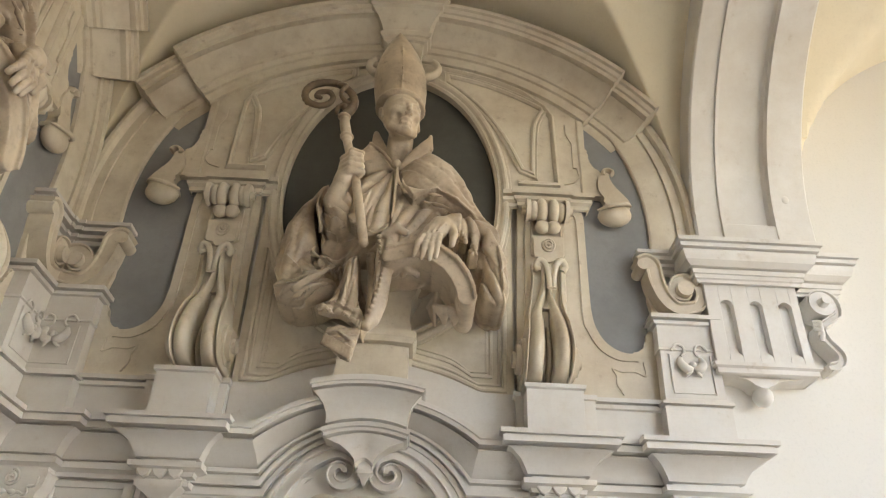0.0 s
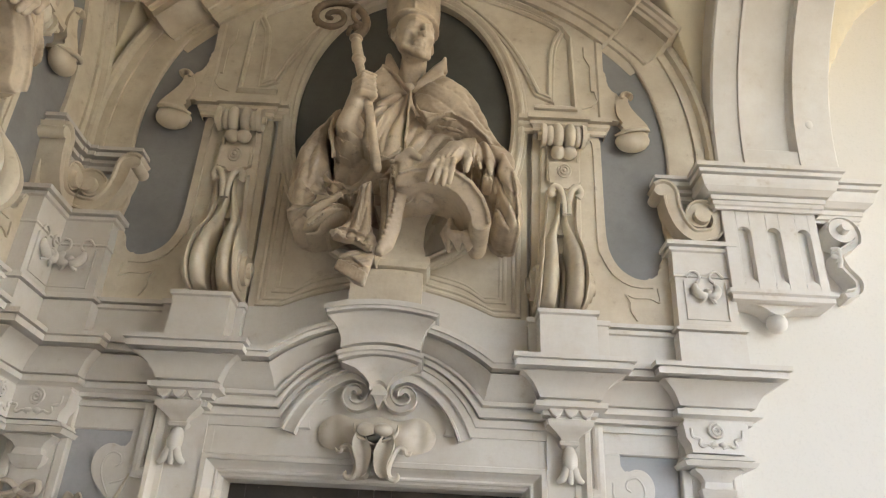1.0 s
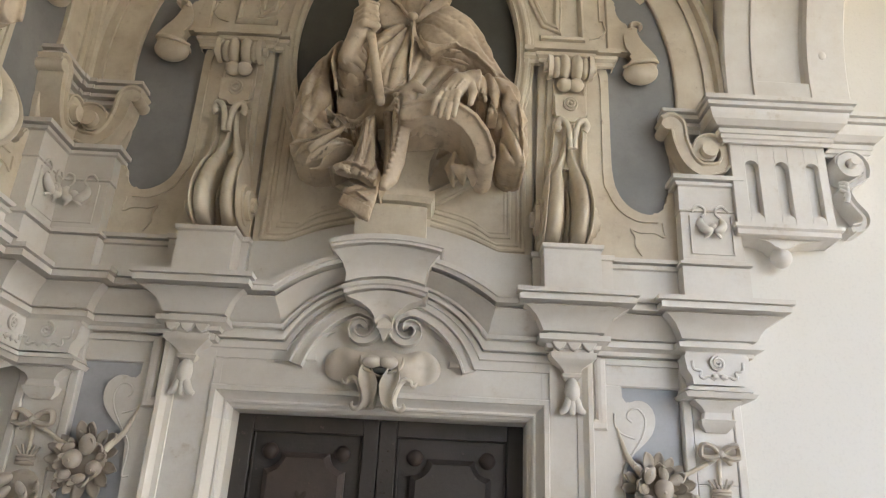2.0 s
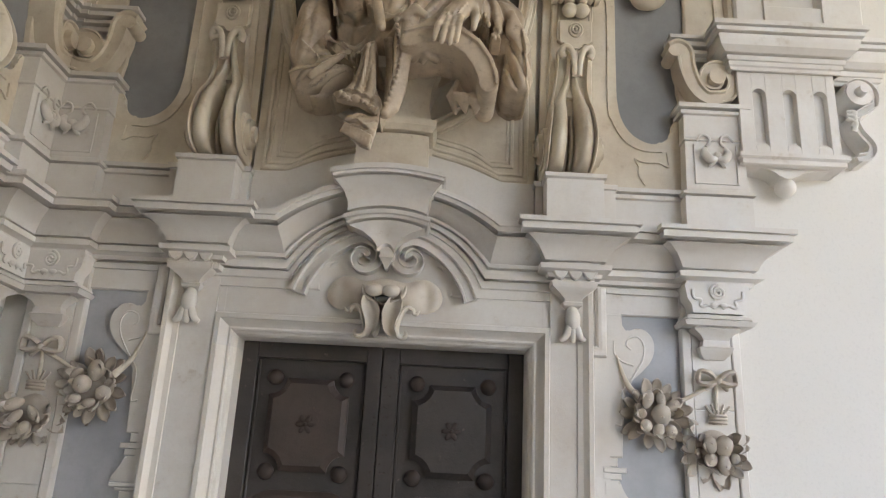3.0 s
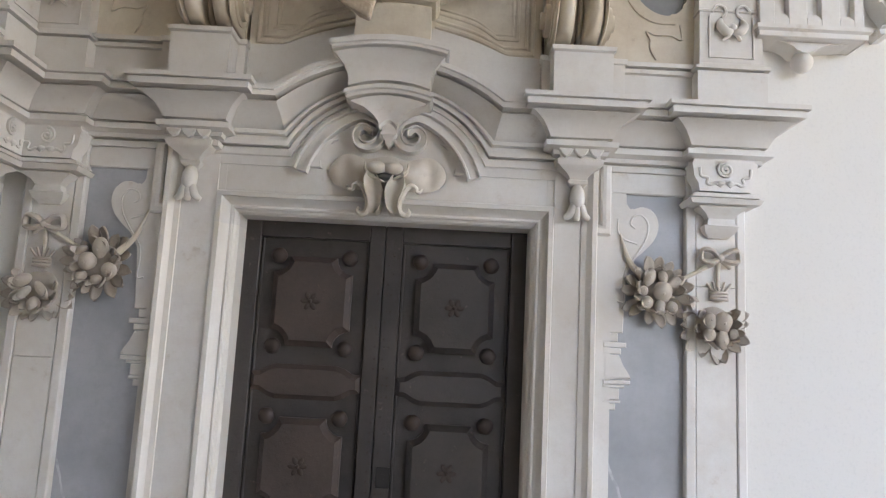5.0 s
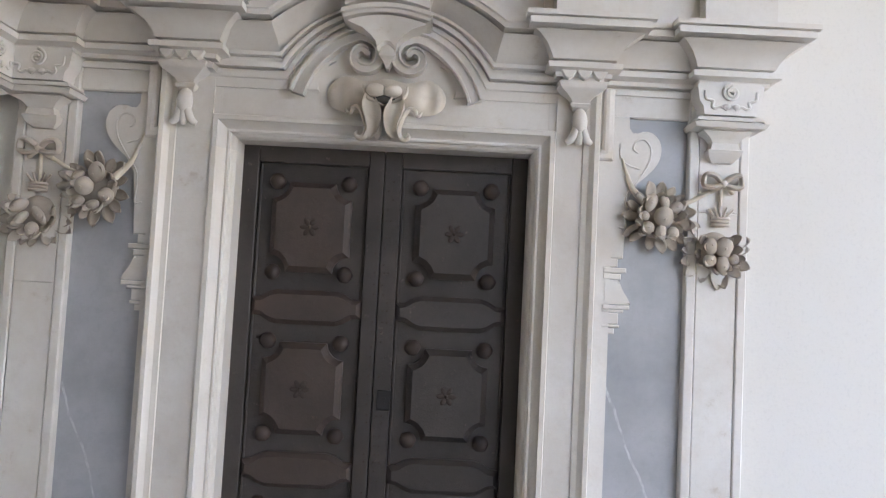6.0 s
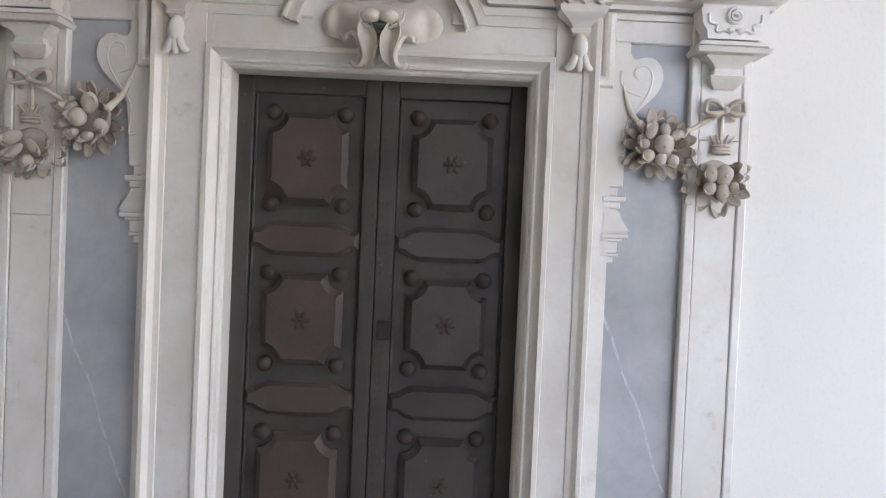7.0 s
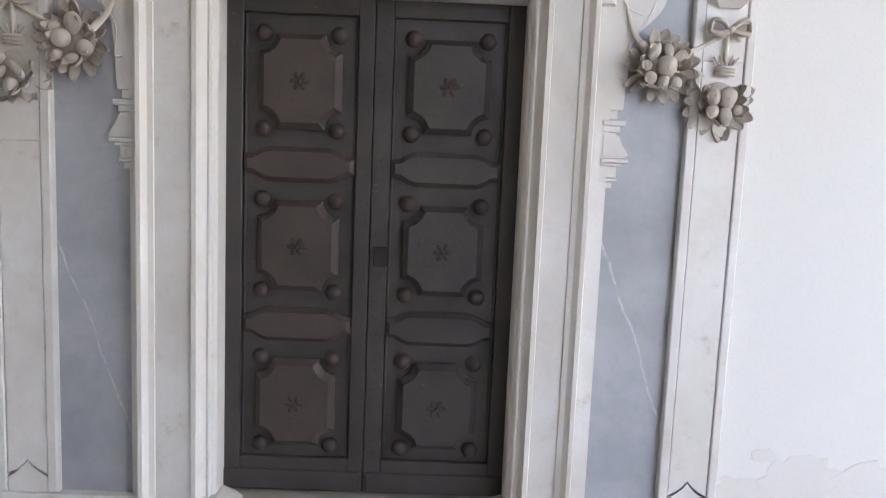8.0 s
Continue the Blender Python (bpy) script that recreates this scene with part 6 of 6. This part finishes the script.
clay.lump((0.045, 0.455, 4.635), (0.03, 0.02, 0.028), 0.004)
# hem and folds of the cope over the raised arm
clay.fold([(-0.309, 4.565), (-0.368, 4.449), (-0.376, 4.327), (-0.346, 4.212), (-0.343, 4.099), (-0.368, 4.031)], 0.027, 0.0352)
clay.fold([(-0.368, 4.031), (-0.298, 3.987), (-0.208, 3.921)], 0.0243, 0.032)
clay.fold([(-0.544, 3.798), (-0.432, 3.829), (-0.288, 3.906)], 0.027, -0.0416)
clay.fold([(-0.521, 3.732), (-0.406, 3.77), (-0.266, 3.874)], 0.0297, -0.0448)
clay.fold([(-0.437, 3.682), (-0.35, 3.753), (-0.249, 3.835)], 0.0243, -0.0384)
clay.fold([(-0.466, 4.003), (-0.372, 3.918), (-0.272, 3.924)], 0.0243, -0.0288)
clay.score([(-0.533, 3.902), (-0.425, 3.909), (-0.332, 3.963)], 0.0162, 0.032)
clay.score([(-0.523, 4.201), (-0.531, 4.065), (-0.535, 3.913)], 0.0216, 0.0288)
clay.score([(-0.448, 4.346), (-0.464, 4.182), (-0.46, 4.025)], 0.0216, 0.0224)
# sleeve and the hollow under it
clay.fold([(-0.342, 4.397), (-0.292, 4.304), (-0.201, 4.291)], 0.0175, -0.0288)
clay.fold([(-0.341, 4.325), (-0.278, 4.244), (-0.182, 4.241)], 0.0175, -0.0288)
clay.fold([(-0.306, 4.21), (-0.237, 4.187), (-0.168, 4.218)], 0.0175, -0.0288)
clay.score([(-0.349, 4.139), (-0.249, 4.122), (-0.148, 4.21)], 0.0297, 0.072)
clay.score([(-0.295, 4.035), (-0.214, 4.062), (-0.133, 4.134)], 0.027, 0.064)
clay.score([(-0.228, 3.969), (-0.186, 4.031), (-0.131, 4.067)], 0.0216, 0.056)
# breast of the cope, pulled to the clasp
clay.score([(0.022, 4.594), (-0.008, 4.467), (-0.05, 4.36), (-0.065, 4.218)], 0.014, 0.024)
clay.score([(0.007, 4.618), (-0.089, 4.491), (-0.16, 4.408)], 0.012, 0.022)
clay.score([(0.017, 4.614), (-0.054, 4.548), (-0.131, 4.513)], 0.01, 0.016)
clay.fold([(-0.084, 4.437), (-0.112, 4.315), (-0.115, 4.222)], 0.014, -0.016)
clay.fold([(0.043, 4.588), (0.046, 4.426), (0.04, 4.245), (-0.036, 4.167), (-0.121, 4.198)], 0.014, 0.016)
# rochet
clay.score([(0.207, 4.432), (0.137, 4.288), (0.071, 4.187)], 0.012, 0.016)
clay.score([(0.259, 4.362), (0.182, 4.24), (0.114, 4.167)], 0.012, 0.016)
clay.score([(0.113, 4.426), (0.066, 4.303), (0.039, 4.208)], 0.012, 0.014)
# mantle over the other shoulder
clay.fold([(0.075, 4.59), (0.093, 4.491), (0.153, 4.404), (0.284, 4.461), (0.405, 4.396), (0.527, 4.284), (0.585, 4.228)], 0.016, 0.02)
clay.score([(0.19, 4.387), (0.326, 4.391), (0.445, 4.308), (0.524, 4.224)], 0.018, 0.024)
clay.score([(0.334, 4.469), (0.454, 4.391), (0.552, 4.291)], 0.018, 0.02)
clay.score([(0.358, 4.647), (0.422, 4.499), (0.523, 4.336)], 0.016, 0.014)
# raised arm in its sleeve, and the fist
clay.cord([(-0.285, 0.44, 4.36), (-0.235, 0.49, 4.47), (-0.215, 0.50, 4.53)], [0.052, 0.048, 0.055], 0.02)
clay.lump((-0.215, 0.49, 4.545), (0.05, 0.045, 0.07), 0.02)
for i in range(4):
    z = 4.605 - i * 0.037
    clay.cord([(-0.245, 0.52, z - 0.012), (-0.20, 0.556, z), (-0.150 + 0.006 * i, 0.545, z - 0.006), (-0.150, 0.515, z - 0.012)], [0.022, 0.021, 0.019, 0.016], 0.007)
clay.cord([(-0.225, 0.49, 4.60), (-0.20, 0.525, 4.65), (-0.145, 0.52, 4.642)], [0.024, 0.021, 0.017], 0.008)
# crozier
clay.cord([(-0.292, 0.43, 5.0), (-0.24, 0.485, 4.74), (-0.16, 0.495, 4.44), (-0.085, 0.50, 4.06), (-0.06, 0.48, 3.86)], [0.023, 0.025, 0.025, 0.026, 0.025], 0.004)
for z, r in ((4.985, 0.04), (4.955, 0.03), (4.80, 0.042), (4.775, 0.032)):
    clay.lump((-0.292 + (5.0 - z) * 0.2, 0.43 + (5.0 - z) * 0.2, z), (r, r, 0.017), 0.008)
clay.cord([(-0.28, 0.44, 4.93), (-0.255, 0.46, 4.82)], 0.031, 0.008)
crook = curve_pts([(-0.30, 0.42, 5.0), (-0.252, 0.42, 5.06), (-0.243, 0.42, 5.13), (-0.275, 0.42, 5.205), (-0.35, 0.42, 5.262), (-0.44, 0.42, 5.272), (-0.52, 0.42, 5.235), (-0.548, 0.42, 5.17), (-0.52, 0.42, 5.105), (-0.45, 0.42, 5.078), (-0.395, 0.42, 5.10), (-0.375, 0.42, 5.15), (-0.405, 0.42, 5.195), (-0.46, 0.42, 5.19), (-0.478, 0.42, 5.155), (-0.45, 0.43, 5.135)], 3)
clay.cord(crook, [0.027 - 0.013 * i / (len(crook) - 1) for i in range(len(crook))], 0.003)
clay.cord(curve_pts([(-0.27, 0.43, 5.10), (-0.315, 0.44, 5.13), (-0.325, 0.44, 5.19), (-0.30, 0.44, 5.235), (-0.345, 0.44, 5.24)], 3), 0.013, 0.004)
clay.cord([(-0.34, 0.42, 5.03), (-0.335, 0.42, 5.075), (-0.295, 0.42, 5.10), (-0.27, 0.42, 5.075), (-0.295, 0.42, 5.055)], 0.014, 0.006)
clay.lump((-0.295, 0.43, 5.07), (0.02, 0.02, 0.02), 0.006)
for i in range(9):
    a = 1.75 + i * 0.26
    clay.lump((-0.43 + 0.128 * math.cos(a), 0.42, 5.17 + 0.115 * math.sin(a)), (0.015, 0.018, 0.015), 0.006)
# resting arm and hand
clay.cord([(0.56, 0.34, 4.22), (0.45, 0.46, 4.20), (0.385, 0.53, 4.19)], [0.09, 0.07, 0.05], 0.03)
clay.sheet((0.40, 0.42, 4.28), (0.455, 0.50, 4.10), (0.54, 0.40, 4.26), 0.018, 0.02)
clay.sheet((0.455, 0.50, 4.10), (0.54, 0.40, 4.26), (0.53, 0.48, 4.06), 0.016, 0.015)
clay.cord([(0.40, 0.42, 4.29), (0.425, 0.51, 4.23), (0.43, 0.52, 4.13)], 0.013, 0.008)
clay.cord([(0.37, 0.54, 4.19), (0.31, 0.58, 4.14), (0.265, 0.595, 4.085)], [0.042, 0.046, 0.042], 0.02, 0.7)
clay.cord([(0.33, 0.57, 4.14), (0.30, 0.59, 4.075)], [0.045, 0.036], 0.02, 0.7)
for (xa, za), (xm, zm), (xb, zb) in (((0.232, 4.065), (0.205, 4.005), (0.185, 3.94)), ((0.255, 4.05), (0.238, 3.99), (0.224, 3.92)), ((0.282, 4.045), (0.27, 3.985), (0.262, 3.915)), ((0.308, 4.055), (0.302, 3.995), (0.294, 3.93))):
    clay.cord([(xa, 0.605, za), (xm, 0.618, zm), (xb, 0.598, zb)], [0.018, 0.0165, 0.013], 0.004)
    clay.lump((xm, 0.62, zm), (0.016, 0.016, 0.014), 0.008)
clay.cord([(0.365, 0.56, 4.15), (0.385, 0.585, 4.08), (0.375, 0.58, 4.02)], [0.026, 0.021, 0.016], 0.008)
for i in range(3):
    clay.cord([(0.335 - i * 0.03, 0.612, 4.135 - i * 0.01), (0.30 - i * 0.028, 0.628, 4.075 - i * 0.008)], 0.005, 0.01)
# the arched book under the hand
book = [(0.05, 3.965), (0.14, 3.995), (0.22, 4.0), (0.30, 3.98), (0.37, 3.93), (0.42, 3.86), (0.45, 3.79), (0.458, 3.74)]
clay.band(book, 0.22, 0.55, 0.046, 0.008)
clay.band([(0.04, 4.0), (0.14, 4.035), (0.225, 4.04), (0.325, 4.018), (0.405, 3.958), (0.462, 3.872), (0.492, 3.79), (0.498, 3.735)], 0.22, 0.57, 0.010, 0.004)
clay.lump((0.13, 0.30, 3.95), (0.11, 0.08, 0.035), 0.02)
for i in range(3):
    clay.cord([(0.03 + i * 0.05, 0.40, 3.93), (0.09 + i * 0.03, 0.45, 3.965 - i * 0.01), (0.20, 0.42, 3.93)], 0.016, 0.01)
# crumpled cloth under the book
for tri in (((0.27, 0.24, 3.83), (0.31, 0.36, 3.85), (0.30, 0.40, 3.76)), ((0.31, 0.36, 3.85), (0.35, 0.32, 3.78), (0.30, 0.40, 3.76)), ((0.30, 0.40, 3.76), (0.35, 0.32, 3.78), (0.37, 0.42, 3.74)),
            ((0.35, 0.32, 3.78), (0.41, 0.36, 3.79), (0.37, 0.42, 3.74)), ((0.37, 0.42, 3.74), (0.41, 0.36, 3.79), (0.44, 0.40, 3.73)), ((0.27, 0.24, 3.83), (0.30, 0.40, 3.76), (0.31, 0.30, 3.70)),
            ((0.30, 0.40, 3.76), (0.37, 0.42, 3.74), (0.36, 0.34, 3.69)), ((0.37, 0.42, 3.74), (0.44, 0.40, 3.73), (0.41, 0.34, 3.69))):
    clay.sheet(*tri, 0.011, 0.004)
# cloth falling past the book
G = [(0.36, 4.34), (0.42, 4.34), (0.50, 4.31), (0.58, 4.28), (0.64, 4.16), (0.685, 4.05), (0.69, 3.960), (0.695, 3.894), (0.675, 3.812), (0.60, 3.799), (0.545, 3.835), (0.525, 3.888), (0.535, 3.980), (0.47, 4.10), (0.42, 4.12), (0.40, 4.22)]
clay.piece(G, 0.30, 0.12, 0.10, lambda x, z: 0.045 * pleats(wave(x, z, 116, 0.062, 0.7, 10)) - 0.01, k=0.008)
clay.piece([(0.51, 4.21), (0.58, 4.225), (0.64, 4.10), (0.675, 4.01), (0.625, 3.965), (0.575, 4.05), (0.525, 4.10)], 0.45, 0.015, 0.02, None, 0.42, 0.005)
clay.piece([(0.42, 4.20), (0.47, 4.22), (0.525, 4.02), (0.47, 4.02)], 0.45, 0.03, 0.03, lambda x, z: 0.02 * pleats(wave(x, z, 100, 0.035)), 0.34, 0.005)
# stole with a ruffled border
T = [(-0.01, 4.10), (0.05, 4.165), (0.105, 4.165), (0.095, 4.03), (0.075, 3.90), (0.06, 3.73), (0.03, 3.62), (-0.02, 3.575), (-0.06, 3.58), (-0.02, 3.68), (-0.01, 3.82), (-0.02, 3.98)]
clay.piece(T, 0.465, 0.02, 0.03, lambda x, z: 0.012 * np.sin(wave(x, z, 80, 0.07)), 0.435, 0.006)
for i in range(17):
    u = i / 16
    clay.lump((-0.008 + 0.03 * math.sin(u * 3.1) - 0.035 * u * u, 0.50 - 0.02 * u, 4.10 - 0.50 * u), (0.015, 0.016, 0.013), 0.004, 35 * (-1) ** i)
clay.cord([(0.02, 0.49, 4.12), (0.08, 0.50, 4.165), (0.13, 0.49, 4.14)], [0.022, 0.026, 0.02], 0.01)
# shadowed strip, then the fringed end hanging over the block
clay.piece([(-0.09, 4.08), (-0.03, 4.08), (-0.02, 3.87), (-0.02, 3.70), (-0.07, 3.60), (-0.07, 3.73)], 0.36, 0.03, 0.03)
Rp = [(-0.17, 3.98), (-0.09, 4.05), (-0.055, 3.83), (-0.055, 3.69), (-0.07, 3.60), (-0.14, 3.63), (-0.21, 3.66), (-0.285, 3.68), (-0.265, 3.72), (-0.215, 3.77), (-0.19, 3.86)]
clay.piece(Rp, 0.40, 0.05, 0.05, lambda x, z: 0.020 * pleats(wave(x, z, 72, 0.05, 0.9, 14)), 0.385, 0.006)
for i in range(12):
    u = i / 11
    clay.lump((-0.275 + 0.20 * u, 0.465 + 0.012 * math.sin(u * 14), 3.685 - 0.07 * u + 0.012 * math.sin(u * 11)), (0.013, 0.016, 0.02), 0.004, 20 * (-1) ** i)
clay.piece([(-0.235, 3.60), (-0.15, 3.63), (-0.065, 3.60), (-0.08, 3.52), (-0.10, 3.43), (-0.15, 3.45), (-0.20, 3.49), (-0.235, 3.53)], 0.40, 0.02, 0.03, lambda x, z: 0.016 * pleats(wave(x, z, 25, 0.036, 0.9, 20)) - 0.004, 0.375, 0.006)
# cuff and the cloth beyond the wrist
clay.fold([(0.293, 4.341), (0.367, 4.322), (0.427, 4.236), (0.415, 4.117)], 0.014, -0.02)
clay.score([(0.442, 4.256), (0.463, 4.165), (0.48, 4.059)], 0.014, 0.034)
clay.score([(0.489, 4.259), (0.543, 4.17), (0.525, 4.057)], 0.014, 0.03)
clay.score([(0.54, 4.058), (0.563, 3.951), (0.603, 3.823)], 0.014, 0.03)
clay.fold([(0.623, 4.085), (0.641, 3.977), (0.657, 3.83)], 0.014, 0.022)
clay.score([(0.525, 3.992), (0.526, 3.864), (0.563, 3.743)], 0.014, 0.028)
clay.score([(0.585, 3.805), (0.642, 3.768)], 0.012, 0.022)
# hanging folds in the middle
clay.score([(-0.088, 4.047), (-0.072, 3.876), (-0.067, 3.713)], 0.02, 0.05)
clay.fold([(-0.197, 3.993), (-0.22, 3.864), (-0.258, 3.758)], 0.014, -0.022)
clay.fold([(-0.141, 4.018), (-0.144, 3.868), (-0.156, 3.744)], 0.014, -0.022)
clay.score([(-0.11, 4.046), (-0.097, 3.871), (-0.092, 3.707)], 0.012, 0.026)
clay.fold([(-0.256, 3.718), (-0.184, 3.702), (-0.102, 3.667)], 0.012, 0.018)
clay.score([(-0.238, 3.64), (-0.177, 3.647), (-0.117, 3.607)], 0.012, 0.026)
clay.fold([(-0.229, 3.563), (-0.168, 3.566), (-0.116, 3.53)], 0.012, 0.018)
clay.score([(0.019, 4.116), (0.017, 3.945), (0.002, 3.777)], 0.01, 0.014)
for i in range(9):
    u = i / 8
    clay.cord([(-0.225 + 0.125 * u, 0.44, 3.545 - 0.06 * u), (-0.238 + 0.130 * u, 0.445, 3.50 - 0.07 * u)], [0.010, 0.013], 0.003)

# the staff, clear of the folds
clay.cord([(-0.24, 0.485, 4.74), (-0.16, 0.50, 4.44), (-0.082, 0.508, 4.05)], 0.025, 0.003)

pts, quads = clay.skin()
me = bpy.data.meshes.new("bishop_bust")
me.from_pydata([(float(a), float(-b), float(c)) for a, b, c in pts], [], quads.tolist())
me.polygons.foreach_set("use_smooth", [True] * len(me.polygons))
me.materials.append(STATUE)
me.materials.append(BRONZE)
for f in me.polygons:
    f.material_index = 1 if f.center.z > 4.99 and f.center.x < -0.22 and f.center.y < -0.36 else 0
me.validate()
bust = tagged(new("bishop_bust", me), "aged cream marble half-figure of a mitred bishop holding a crozier", "statue")

# ---- the same doorway once more on the side wall ----
for src in (portal, niche, door, bust):
    copy_thing(src, pose(XL, XL, 0, 0, 0, 90))
